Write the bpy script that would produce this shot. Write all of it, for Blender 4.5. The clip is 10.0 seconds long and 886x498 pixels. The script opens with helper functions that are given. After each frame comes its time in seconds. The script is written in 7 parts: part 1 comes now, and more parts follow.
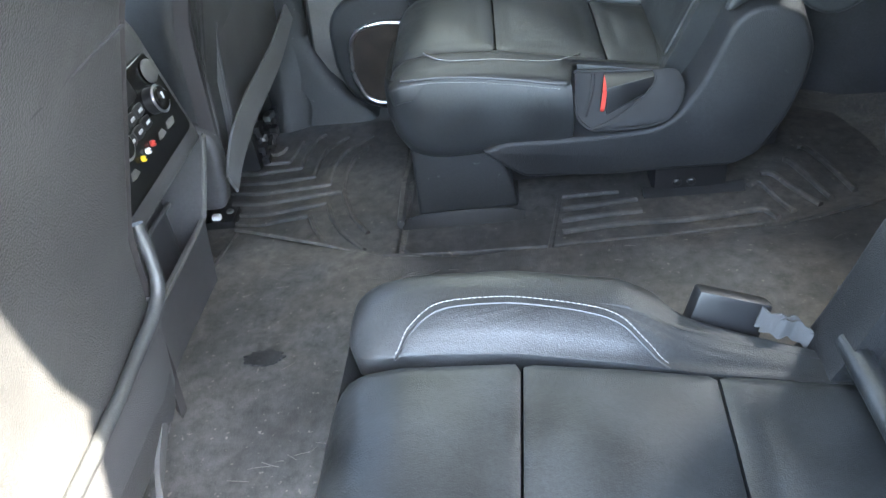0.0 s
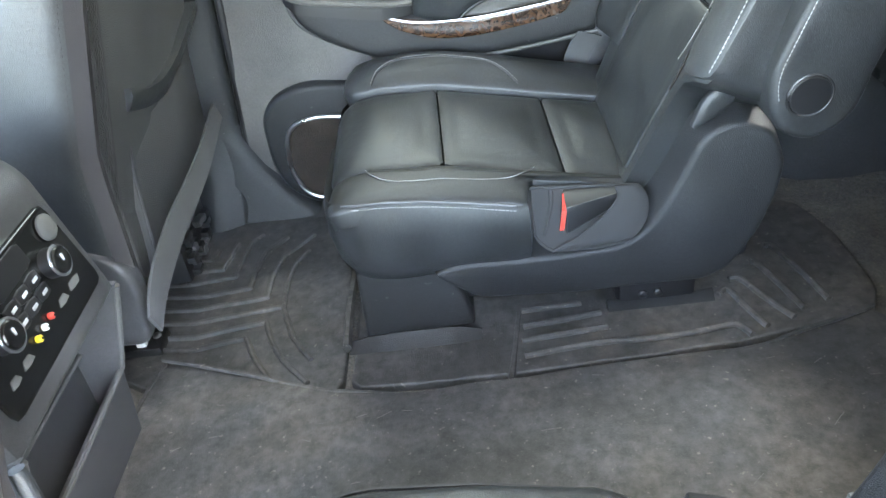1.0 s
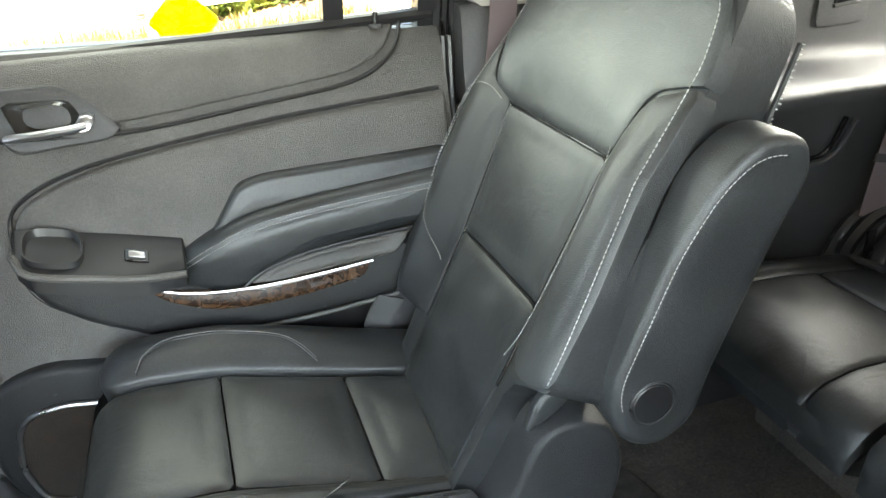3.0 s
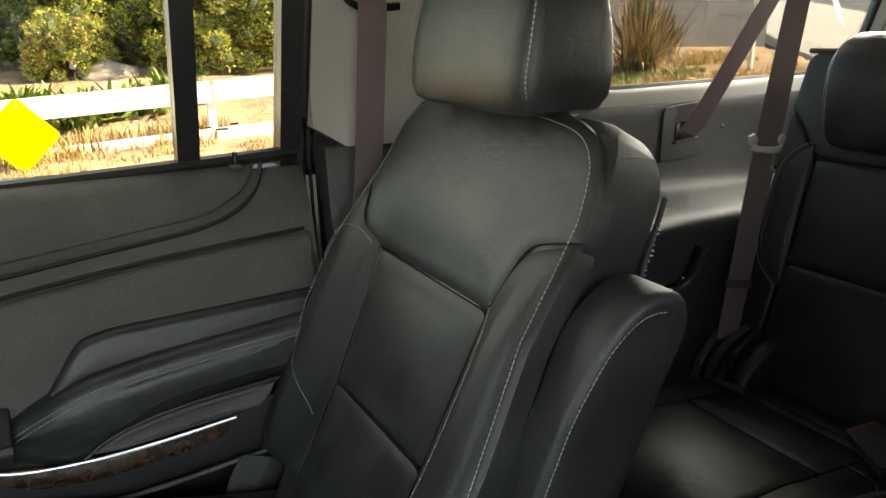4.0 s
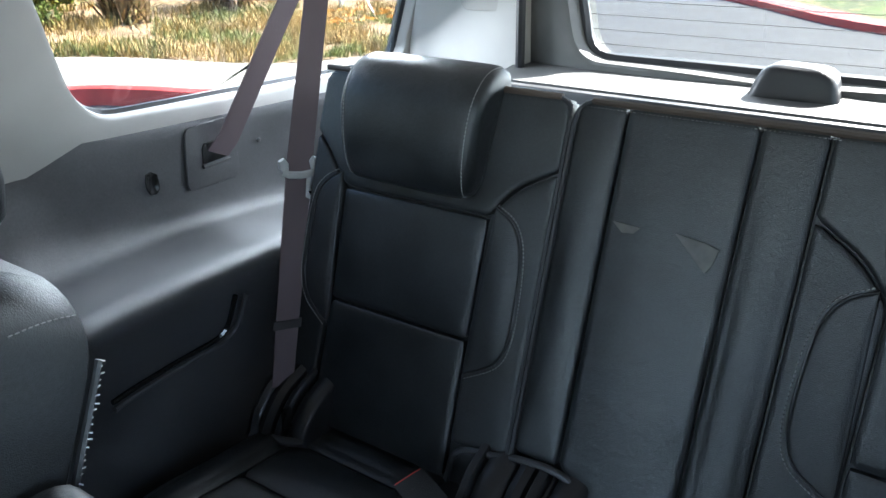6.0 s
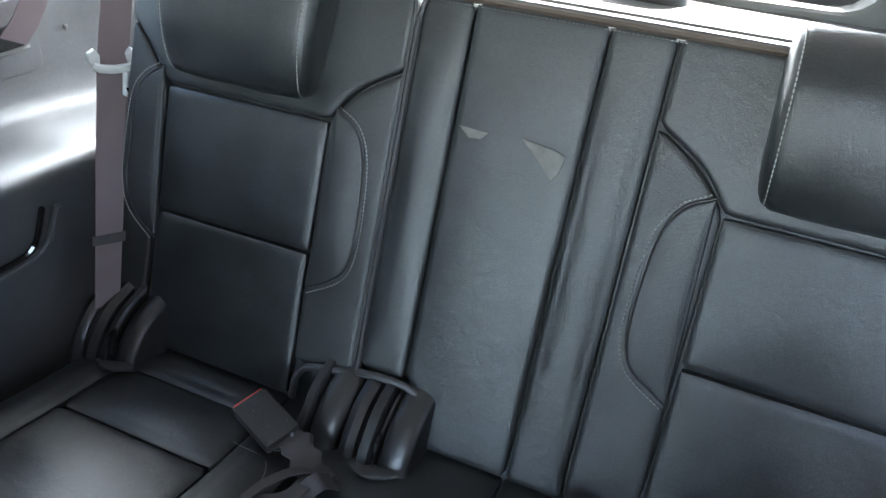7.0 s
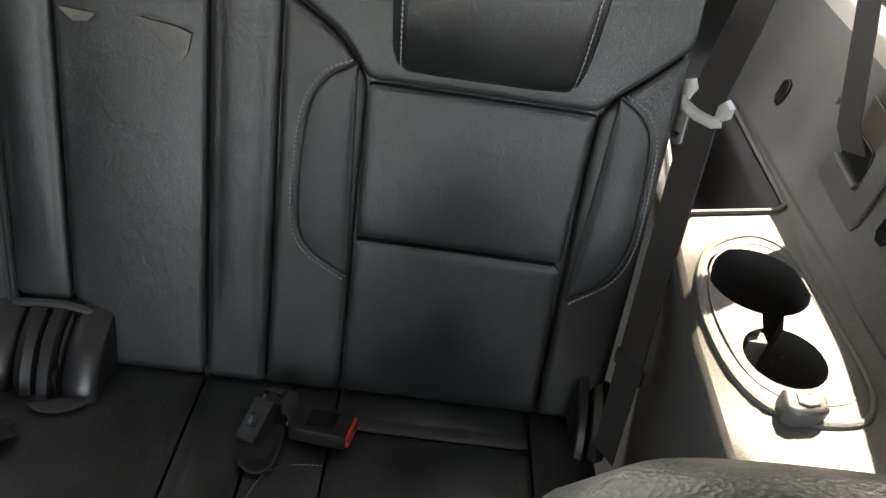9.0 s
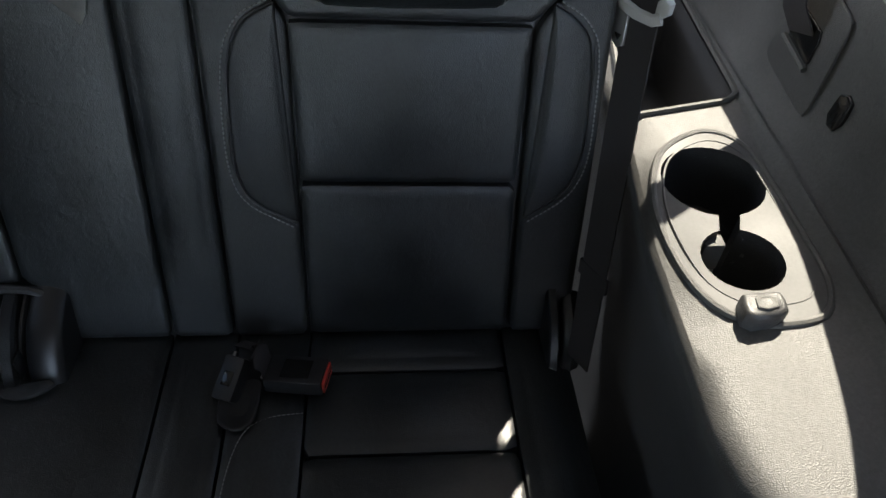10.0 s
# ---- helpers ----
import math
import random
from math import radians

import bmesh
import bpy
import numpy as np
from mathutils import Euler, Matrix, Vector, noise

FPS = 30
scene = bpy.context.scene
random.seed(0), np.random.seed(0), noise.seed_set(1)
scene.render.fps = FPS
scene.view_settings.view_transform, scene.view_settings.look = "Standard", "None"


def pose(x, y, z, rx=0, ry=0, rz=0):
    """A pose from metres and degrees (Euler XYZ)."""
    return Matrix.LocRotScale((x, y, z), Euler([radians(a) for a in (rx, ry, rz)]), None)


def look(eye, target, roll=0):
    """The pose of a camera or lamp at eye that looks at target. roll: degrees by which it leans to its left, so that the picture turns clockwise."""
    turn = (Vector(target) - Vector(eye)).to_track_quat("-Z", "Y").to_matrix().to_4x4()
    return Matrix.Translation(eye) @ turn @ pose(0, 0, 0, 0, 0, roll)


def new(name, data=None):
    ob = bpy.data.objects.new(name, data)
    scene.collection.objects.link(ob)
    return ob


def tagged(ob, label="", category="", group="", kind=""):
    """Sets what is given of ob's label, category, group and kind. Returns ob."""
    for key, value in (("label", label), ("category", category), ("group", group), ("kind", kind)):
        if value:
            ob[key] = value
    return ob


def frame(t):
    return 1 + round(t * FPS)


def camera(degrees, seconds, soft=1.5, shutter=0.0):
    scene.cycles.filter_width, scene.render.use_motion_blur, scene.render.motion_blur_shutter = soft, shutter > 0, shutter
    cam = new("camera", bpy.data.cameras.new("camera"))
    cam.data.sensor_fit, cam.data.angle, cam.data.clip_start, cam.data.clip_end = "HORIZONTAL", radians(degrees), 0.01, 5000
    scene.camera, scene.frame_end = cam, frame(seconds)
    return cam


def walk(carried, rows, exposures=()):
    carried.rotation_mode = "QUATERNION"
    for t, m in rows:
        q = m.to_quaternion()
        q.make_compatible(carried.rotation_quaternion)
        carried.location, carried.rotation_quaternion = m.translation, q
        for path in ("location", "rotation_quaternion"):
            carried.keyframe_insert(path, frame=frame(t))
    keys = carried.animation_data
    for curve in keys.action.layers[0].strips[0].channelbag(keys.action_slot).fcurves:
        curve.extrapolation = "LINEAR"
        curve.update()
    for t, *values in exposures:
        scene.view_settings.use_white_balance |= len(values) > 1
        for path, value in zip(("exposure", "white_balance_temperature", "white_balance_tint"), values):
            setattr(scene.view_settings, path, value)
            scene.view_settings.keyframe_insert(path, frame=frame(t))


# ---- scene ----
cam = camera(61.2, 10.0)
PATH = [
    (0, (0.638, -0.834, 0.825), (0.391, 0.735, -0.39), -9.7),
    (0.5, (0.628, -0.746, 0.861), (0.447, 0.846, -0.337), -9.3),
    (1, (0.644, -0.638, 0.892), (0.53, 0.97, -0.292), -8.9),
    (1.5, (0.623, -0.559, 0.895), (0.613, 1.088, -0.24), -6.9),
    (2, (0.624, -0.51, 0.911), (0.779, 1.173, -0.158), -4.2),
    (2.5, (0.614, -0.467, 0.897), (0.985, 1.268, -0.027), -2.3),
    (2.7, (0.625, -0.434, 0.921), (1.058, 1.303, 0.028), -2.1),
    (3.8, (0.643, -0.338, 0.979), (1.475, 1.383, 0.392), 0.1),
    (4, (0.646, -0.323, 0.992), (1.556, 1.367, 0.43), 0.2),
    (4.5, (0.715, -0.294, 1.038), (1.828, 1.275, 0.492), 0.1),
    (5, (0.81, -0.272, 1.074), (2.111, 1.13, 0.49), 0.3),
    (5.5, (0.882, -0.245, 1.094), (2.352, 0.958, 0.468), 1.2),
    (6, (0.938, -0.255, 1.129), (2.514, 0.749, 0.416), 2.0),
    (6.2, (0.961, -0.251, 1.139), (2.57, 0.661, 0.378), 2.8),
    (7.3, (1.018, -0.25, 1.108), (2.69, 0.285, 0.15), 7.9),
    (7.5, (1.023, -0.258, 1.108), (2.713, 0.214, 0.149), 9.0),
    (8, (1.039, -0.281, 1.137), (2.745, 0.004, 0.132), 10.3),
    (8.5, (1.073, -0.303, 1.152), (2.738, -0.227, 0.047), 10.4),
    (9, (1.103, -0.336, 1.16), (2.67, -0.428, -0.079), 9.5),
    (9.5, (1.127, -0.349, 1.171), (2.562, -0.567, -0.205), 8.9),
    (10, (1.153, -0.36, 1.186), (2.522, -0.534, -0.261), 4.7),
]
EXPOSURES = [(0.0, 5.2, 6900, 8), (0.6, 5.45, 7200, 8), (1.5, 5.75, 7300, 8), (2.0, 5.65, 7600, 8), (2.7, 5.55, 7900, 8), (3.8, 3.05, 8700, 10), (4.5, 3.0, 8400, 10), (5.0, 3.62, 7000, 9), (5.5, 3.9, 6300, 8), (6.2, 4.05, 6000, 8), (7.3, 5.7, 6800, 10), (8.3, 5.95, 7500, 12), (9.0, 4.65, 7900, 14), (9.5, 3.6, 7400, 13), (10.0, 3.5, 6700, 13)]
walk(cam, [(t, look(eye, target, roll)) for t, eye, target, roll in PATH], EXPOSURES)

# ---- light ----
SUN_TRAVEL = Vector((-0.85, 0.41, -1.0)).normalized()
sun_data = bpy.data.lights.new("sun", "SUN")
sun_data.energy, sun_data.angle, sun_data.color = 4.8, radians(0.55), (1.0, 0.95, 0.87)
sun = new("sun", sun_data)
sun.rotation_mode = "QUATERNION"
sun.rotation_quaternion = SUN_TRAVEL.to_track_quat("-Z", "Y")
world = bpy.data.worlds.new("sky")
scene.world = world
world.use_nodes = True
wn = world.node_tree
sky = wn.nodes.new("ShaderNodeTexSky")
sky.sky_type, sky.sun_disc = "NISHITA", False
sky.sun_elevation = math.asin(-SUN_TRAVEL.z)
sky.sun_rotation = math.atan2(-SUN_TRAVEL.x, -SUN_TRAVEL.y)
wn.nodes["Background"].inputs["Strength"].default_value = 0.15
wn.links.new(sky.outputs[0], wn.nodes["Background"].inputs["Color"])


def window_light(name, at, aim, w, h, watts, tint=(0.86, 0.93, 1.0)):
    """Sky light entering by one window."""
    d = bpy.data.lights.new(name, "AREA")
    d.shape, d.size, d.size_y, d.energy, d.color = "RECTANGLE", w, h, watts, tint
    ob = new(name, d)
    ob.matrix_world = look(at, aim)
    return ob


window_light("window_light_right", (2.20, 0.98, 1.10), (1.78, 0.66, 0.60), 0.50, 0.26, 1.6)
window_light("window_light_rear", (2.62, 0.0, 1.10), (1.6, 0.0, 0.8), 0.80, 0.22, 0.85)
window_light("window_light_door", (0.60, 0.96, 1.02), (0.60, 0.0, 0.75), 0.75, 0.40, 0.42, (0.92, 1.0, 0.86))
window_light("window_light_windscreen", (-0.78, 0.0, 0.98), (1.7, 0.0, 0.65), 1.2, 0.45, 0.48)
window_light("window_light_driver", (-0.35, -1.0, 0.92), (0.05, 0.3, 0.45), 0.6, 0.4, 0.46)
window_light("window_light_open_door", (0.62, -1.0, 1.02), (1.1, 0.3, 0.35), 0.85, 0.45, 0.44, (0.86, 0.94, 1.0))


# ---- materials ----
def material(name, base, rough=0.6, metal=0.0, spread=0.15, scale=8.0, grain=900.0, bump=0.15, bump_dist=0.0006,
             cells=False, coat=0.0, spec=0.5, speck=None, stains=0.0, by_object=0.0, by_island=0.0, sheen=0.0, fine=0.0, fine_scale=260.0, wrinkle=0.0):
    m = bpy.data.materials.new(name)
    m.use_nodes = True
    nt = m.node_tree
    n, l = nt.nodes, nt.links
    b = n["Principled BSDF"]
    b.inputs["Metallic"].default_value = metal
    b.inputs["Coat Weight"].default_value = coat
    b.inputs["Specular IOR Level"].default_value = spec
    b.inputs["Sheen Weight"].default_value = sheen
    tc = n.new("ShaderNodeTexCoord")
    big = n.new("ShaderNodeTexNoise")
    big.inputs["Scale"].default_value, big.inputs["Detail"].default_value = scale, 6
    l.new(tc.outputs["Object"], big.inputs["Vector"])
    ramp = n.new("ShaderNodeMix")
    ramp.data_type = "RGBA"
    c = Vector(base)
    ramp.inputs["A"].default_value = (*(c * (1 - spread)), 1)
    ramp.inputs["B"].default_value = (*(c * (1 + spread)), 1)
    wide = n.new("ShaderNodeMapRange")
    wide.inputs["From Min"].default_value, wide.inputs["From Max"].default_value = 0.32, 0.68
    l.new(big.outputs["Fac"], wide.inputs["Value"])
    l.new(wide.outputs["Result"], ramp.inputs["Factor"])
    colour = ramp.outputs["Result"]
    if speck:
        sp = n.new("ShaderNodeTexNoise")
        sp.inputs["Scale"].default_value, sp.inputs["Detail"].default_value = speck[1], 4
        l.new(tc.outputs["Object"], sp.inputs["Vector"])
        cr = n.new("ShaderNodeMapRange")
        cr.inputs["From Min"].default_value, cr.inputs["From Max"].default_value = speck[2], speck[2] + 0.06
        l.new(sp.outputs["Fac"], cr.inputs["Value"])
        mx = n.new("ShaderNodeMix")
        mx.data_type = "RGBA"
        mx.inputs["B"].default_value = (*speck[0], 1)
        l.new(cr.outputs["Result"], mx.inputs["Factor"])
        l.new(colour, mx.inputs["A"])
        colour = mx.outputs["Result"]
    if stains:
        sn = n.new("ShaderNodeTexNoise")
        sn.inputs["Scale"].default_value, sn.inputs["Detail"].default_value, sn.inputs["Roughness"].default_value = 3.5, 9, 0.65
        l.new(tc.outputs["Object"], sn.inputs["Vector"])
        sr = n.new("ShaderNodeMapRange")
        sr.inputs["From Min"].default_value, sr.inputs["From Max"].default_value = 0.48, 0.68
        sr.inputs["To Max"].default_value = stains
        l.new(sn.outputs["Fac"], sr.inputs["Value"])
        sx = n.new("ShaderNodeMix")
        sx.data_type = "RGBA"
        sx.inputs["B"].default_value = (0.16, 0.13, 0.10, 1)
        l.new(sr.outputs["Result"], sx.inputs["Factor"])
        l.new(colour, sx.inputs["A"])
        colour = sx.outputs["Result"]
    if fine:
        fn = n.new("ShaderNodeTexNoise")
        fn.inputs["Scale"].default_value, fn.inputs["Detail"].default_value, fn.inputs["Roughness"].default_value = fine_scale, 5, 0.7
        l.new(tc.outputs["Object"], fn.inputs["Vector"])
        fr = n.new("ShaderNodeMapRange")
        fr.inputs["From Min"].default_value, fr.inputs["From Max"].default_value = 0.3, 0.7
        fr.inputs["To Min"].default_value, fr.inputs["To Max"].default_value = 1 - fine, 1 + fine
        l.new(fn.outputs["Fac"], fr.inputs["Value"])
        fh = n.new("ShaderNodeHueSaturation")
        l.new(fr.outputs["Result"], fh.inputs["Value"])
        l.new(colour, fh.inputs["Color"])
        colour = fh.outputs["Color"]
    if by_object or by_island:
        if by_object:
            rnd = n.new("ShaderNodeObjectInfo").outputs["Random"]
        else:
            rnd = n.new("ShaderNodeNewGeometry").outputs["Random Per Island"]
        k = by_object or by_island
        mr = n.new("ShaderNodeMapRange")
        mr.inputs["To Min"].default_value, mr.inputs["To Max"].default_value = 1 - k, 1 + k
        l.new(rnd, mr.inputs["Value"])
        hv = n.new("ShaderNodeHueSaturation")
        l.new(mr.outputs["Result"], hv.inputs["Value"])
        l.new(colour, hv.inputs["Color"])
        colour = hv.outputs["Color"]
    l.new(colour, b.inputs["Base Color"])
    rr = n.new("ShaderNodeMapRange")
    rr.inputs["To Min"].default_value, rr.inputs["To Max"].default_value = max(0.02, rough - 0.07), min(1, rough + 0.07)
    l.new(wide.outputs["Result"], rr.inputs["Value"])
    l.new(rr.outputs["Result"], b.inputs["Roughness"])
    if bump:
        if cells:
            g = n.new("ShaderNodeTexVoronoi")
            g.inputs["Scale"].default_value = grain
            out = g.outputs["Distance"]
        else:
            g = n.new("ShaderNodeTexNoise")
            g.inputs["Scale"].default_value, g.inputs["Detail"].default_value = grain, 5
            out = g.outputs["Fac"]
        l.new(tc.outputs["Object"], g.inputs["Vector"])
        add = n.new("ShaderNodeMath")
        add.operation = "MULTIPLY_ADD"
        l.new(big.outputs["Fac"], add.inputs[0])
        add.inputs[1].default_value = 1.5
        l.new(out, add.inputs[2])
        if wrinkle:
            wr = n.new("ShaderNodeTexNoise")
            wr.inputs["Scale"].default_value, wr.inputs["Detail"].default_value, wr.inputs["Distortion"].default_value = 34, 3, 1.2
            l.new(tc.outputs["Object"], wr.inputs["Vector"])
            more = n.new("ShaderNodeMath")
            more.operation = "MULTIPLY_ADD"
            l.new(wr.outputs["Fac"], more.inputs[0])
            more.inputs[1].default_value = wrinkle
            l.new(add.outputs[0], more.inputs[2])
            add = more
        bp = n.new("ShaderNodeBump")
        bp.inputs["Strength"].default_value, bp.inputs["Distance"].default_value = bump, bump_dist
        l.new(add.outputs[0], bp.inputs["Height"])
        l.new(bp.outputs["Normal"], b.inputs["Normal"])
    return m


LEATHER = material("black_leather", (0.0165, 0.0185, 0.0198), 0.35, spread=0.4, scale=14, grain=760, bump=0.34, bump_dist=0.0008, cells=True, spec=0.6, fine=0.35, wrinkle=3.2)
LEATHER_SIDE = material("black_vinyl", (0.021, 0.0225, 0.0235), 0.39, spread=0.3, scale=10, grain=700, bump=0.40, bump_dist=0.0008, cells=True, spec=0.55, fine=0.32, wrinkle=2.0)
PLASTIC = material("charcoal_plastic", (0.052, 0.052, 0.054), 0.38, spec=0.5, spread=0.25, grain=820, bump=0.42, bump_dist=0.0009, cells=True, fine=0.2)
# the charcoal plastic made lighter: sun bounce on the left wall, painted in
TRIM_LIT = material("charcoal_side_trim_lit", (0.074, 0.073, 0.072), 0.50, spec=0.4, spread=0.2, grain=820, bump=0.42, bump_dist=0.0009, cells=True, fine=0.2)
PLATE = material("smooth_charcoal_plate", (0.062, 0.062, 0.063), 0.58, spec=0.3, spread=0.12, grain=1500, bump=0.15, fine=0.12)
PLASTIC_SEAT = material("dark_seat_plastic", (0.0165, 0.017, 0.018), 0.44, spec=0.32, spread=0.25, grain=640, bump=0.5, bump_dist=0.001, cells=True, fine=0.25,
                        speck=((0.07, 0.07, 0.068), 90, 0.70))
PLASTIC_GREY = material("grey_trim_plastic", (0.085, 0.085, 0.082), 0.56, spec=0.35, spread=0.22, grain=760, bump=0.5, bump_dist=0.001, cells=True)
PLASTIC_BLACK = material("black_plastic", (0.012, 0.012, 0.013), 0.38, spread=0.2, grain=900, bump=0.2)
DOOR_SKIN = material("dark_grey_door_vinyl", (0.071, 0.067, 0.063), 0.48, spread=0.25, grain=560, bump=0.8, bump_dist=0.001, cells=True, fine=0.2)
PILLAR = material("pale_grey_pillar_trim", (0.35, 0.335, 0.31), 0.75, spread=0.06, grain=1200, bump=0.2)
PILLAR_GRILLE = material("pillar_speaker_cloth", (0.30, 0.287, 0.265), 0.85, spread=0.06, grain=1500, bump=0.4)
LINER = material("pale_grey_headliner", (0.45, 0.43, 0.40), 0.9, spread=0.06, grain=1500, bump=0.4)
RUBBER = material("black_rubber_mat", (0.045, 0.044, 0.043), 0.60, spread=0.4, scale=9, grain=420, bump=0.9, bump_dist=0.0012, stains=0.3,
                  speck=((0.13, 0.12, 0.105), 130, 0.66), fine=0.5, fine_scale=48)
CARPET = material("black_carpet", (0.072, 0.064, 0.053), 0.95, spread=0.4, scale=20, grain=1100, bump=1.0, bump_dist=0.002, stains=0.5,
                  speck=((0.17, 0.14, 0.10), 140, 0.62), sheen=0.2, fine=0.6, fine_scale=160)
CHROME = material("satin_chrome", (0.46, 0.46, 0.47), 0.30, metal=1.0, spread=0.05, grain=60, bump=0.03)
STEEL = material("dull_steel", (0.42, 0.42, 0.42), 0.35, metal=1.0, spread=0.3, grain=200, bump=0.2)
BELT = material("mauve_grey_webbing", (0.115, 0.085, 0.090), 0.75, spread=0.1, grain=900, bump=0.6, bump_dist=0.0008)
# for dark straps, and for the shade painted on the left bench belt
BELT_DARK_AND_SHADED = material("dark_and_shaded_webbing", (0.026, 0.023, 0.024), 0.75, spread=0.1, grain=900, bump=0.6, bump_dist=0.0008)
# colours the mat scuffs and the painted glints on the bench back
SCUFF_AND_GLINT = material("pale_scuff_and_glint", (0.10, 0.095, 0.083), 0.5, spread=0.4, scale=40, grain=300, bump=0.2)
STITCH = material("pale_grey_thread", (0.27, 0.27, 0.26), 0.7, spread=0.15, grain=2000, bump=0.3)
PIPING_TAN = material("brown_edge_piping", (0.075, 0.055, 0.042), 0.5, spread=0.3, grain=900, bump=0.3)
PIPING = material("dark_piping", (0.03, 0.03, 0.032), 0.45, grain=900, bump=0.2)
RED = material("red_plastic", (0.55, 0.05, 0.035), 0.35, spread=0.08, grain=300, bump=0.05)
YELLOW_P = material("yellow_plastic", (0.7, 0.45, 0.02), 0.4, spread=0.05, bump=0.05)
WHITE_P = material("white_plastic", (0.72, 0.72, 0.70), 0.4, spread=0.05, bump=0.05)
GREY_P = material("pale_grey_latch_plastic", (0.45, 0.45, 0.44), 0.45, spread=0.08, grain=700, bump=0.1)
SEAT_BACK = material("dark_grained_seat_back", (0.040, 0.040, 0.040), 0.45, spread=0.25, grain=560, bump=0.6, bump_dist=0.001, cells=True, fine=0.2)
POUCH = material("dark_woven_pouch_cloth", (0.026, 0.026, 0.027), 0.9, spread=0.2, grain=900, bump=0.8, bump_dist=0.0012)
FELT = material("grey_felt_flap", (0.055, 0.055, 0.055), 0.95, spread=0.2, grain=900, bump=0.8, bump_dist=0.0015)
GLOSS_BLACK = material("gloss_black_trim", (0.008, 0.008, 0.008), 0.16, spread=0.1, bump=0.03)


def wood_material():
    m = material("burl_wood_veneer", (0.11, 0.055, 0.03), 0.22, spread=0.3, scale=30, grain=300, bump=0.05, coat=0.6)
    nt = m.node_tree
    n, l = nt.nodes, nt.links
    tc = n.new("ShaderNodeTexCoord")
    w = n.new("ShaderNodeTexNoise")
    w.inputs["Scale"].default_value, w.inputs["Detail"].default_value, w.inputs["Distortion"].default_value = 48, 9, 2.2
    l.new(tc.outputs["Object"], w.inputs["Vector"])
    r = n.new("ShaderNodeValToRGB")
    r.color_ramp.elements[0].color, r.color_ramp.elements[0].position = (0.010, 0.005, 0.003, 1), 0.30
    r.color_ramp.elements[1].color, r.color_ramp.elements[1].position = (0.085, 0.042, 0.022, 1), 0.74
    l.new(w.outputs["Fac"], r.inputs["Fac"])
    l.new(r.outputs["Color"], n["Principled BSDF"].inputs["Base Color"])
    return m


def glass_material(name, tint):
    m = bpy.data.materials.new(name)
    m.use_nodes = True
    nt = m.node_tree
    n, l = nt.nodes, nt.links
    n.remove(n["Principled BSDF"])
    t, g, mix, fr = (n.new(k) for k in ("ShaderNodeBsdfTransparent", "ShaderNodeBsdfGlossy", "ShaderNodeMixShader", "ShaderNodeLayerWeight"))
    t.inputs["Color"].default_value = (*tint, 1)
    g.inputs["Roughness"].default_value = 0.0
    fr.inputs["Blend"].default_value = 0.5
    pw, sc = n.new("ShaderNodeMath"), n.new("ShaderNodeMath")
    pw.operation, sc.operation = "POWER", "MULTIPLY_ADD"
    pw.inputs[1].default_value, sc.inputs[1].default_value, sc.inputs[2].default_value = 4.0, 0.5, 0.035
    l.new(fr.outputs["Facing"], pw.inputs[0])
    l.new(pw.outputs[0], sc.inputs[0])
    l.new(sc.outputs[0], mix.inputs[0])
    l.new(t.outputs[0], mix.inputs[1])
    l.new(g.outputs[0], mix.inputs[2])
    l.new(mix.outputs[0], n["Material Output"].inputs["Surface"])
    return m


WOOD = wood_material()
GLASS_DOOR = glass_material("lightly_tinted_door_glass", (0.62, 0.62, 0.59))
GLASS = glass_material("tinted_window_glass", (0.48, 0.48, 0.46))
ASPHALT = material("asphalt", (0.060, 0.063, 0.070), 0.85, spread=0.2, scale=0.7, grain=60, bump=0.5, bump_dist=0.01)
CONCRETE = material("pale_concrete", (0.34, 0.325, 0.295), 0.85, spread=0.12, scale=0.8, grain=30, bump=0.3, bump_dist=0.005)
REDKERB = material("red_painted_kerb", (0.42, 0.055, 0.05), 0.6, spread=0.2, scale=5, grain=40, bump=0.3, bump_dist=0.004)
SOIL = material("dry_soil_and_mulch", (0.36, 0.245, 0.145), 0.95, spread=0.35, scale=1.3, grain=12, bump=1.0, bump_dist=0.05,
                speck=((0.16, 0.10, 0.05), 7, 0.60))
WHITE = material("white_fence_paint", (0.80, 0.79, 0.75), 0.6, spread=0.06, scale=4, grain=60, bump=0.2)
SIGN = material("yellow_reflective_sign", (0.85, 0.68, 0.0), 0.45, spread=0.03, grain=50, bump=0.02)
LEAF = material("green_leaves", (0.17, 0.23, 0.045), 0.55, spread=0.3, scale=3, grain=40, bump=0.1, by_island=0.5)
LEAF_SHADE = material("foliage_painted_shade", (0.065, 0.090, 0.025), 0.7, spread=0.5, scale=9, grain=60, bump=0.6, bump_dist=0.02)
LEAF_Y = material("yellow_green_leaves", (0.33, 0.34, 0.055), 0.55, spread=0.3, scale=3, grain=40, bump=0.1, by_island=0.45)
LEAF_R = material("reddish_leaf_tips", (0.26, 0.075, 0.03), 0.55, spread=0.3, scale=3, grain=40, bump=0.1, by_island=0.45)
FLAX = material("bronze_flax_blades", (0.27, 0.19, 0.11), 0.55, spread=0.35, scale=2, grain=40, bump=0.1, by_island=0.55)
FLAX_DRY = material("straw_coloured_blades", (0.45, 0.36, 0.18), 0.6, spread=0.3, scale=2, grain=40, bump=0.1, by_island=0.4)
GRASS_DRY = material("dry_golden_grass", (0.40, 0.285, 0.11), 0.8, spread=0.3, scale=2, grain=40, bump=0.1, by_island=0.45)
GRASS = material("green_weeds", (0.19, 0.22, 0.06), 0.7, spread=0.3, scale=2, grain=40, bump=0.1, by_island=0.45)
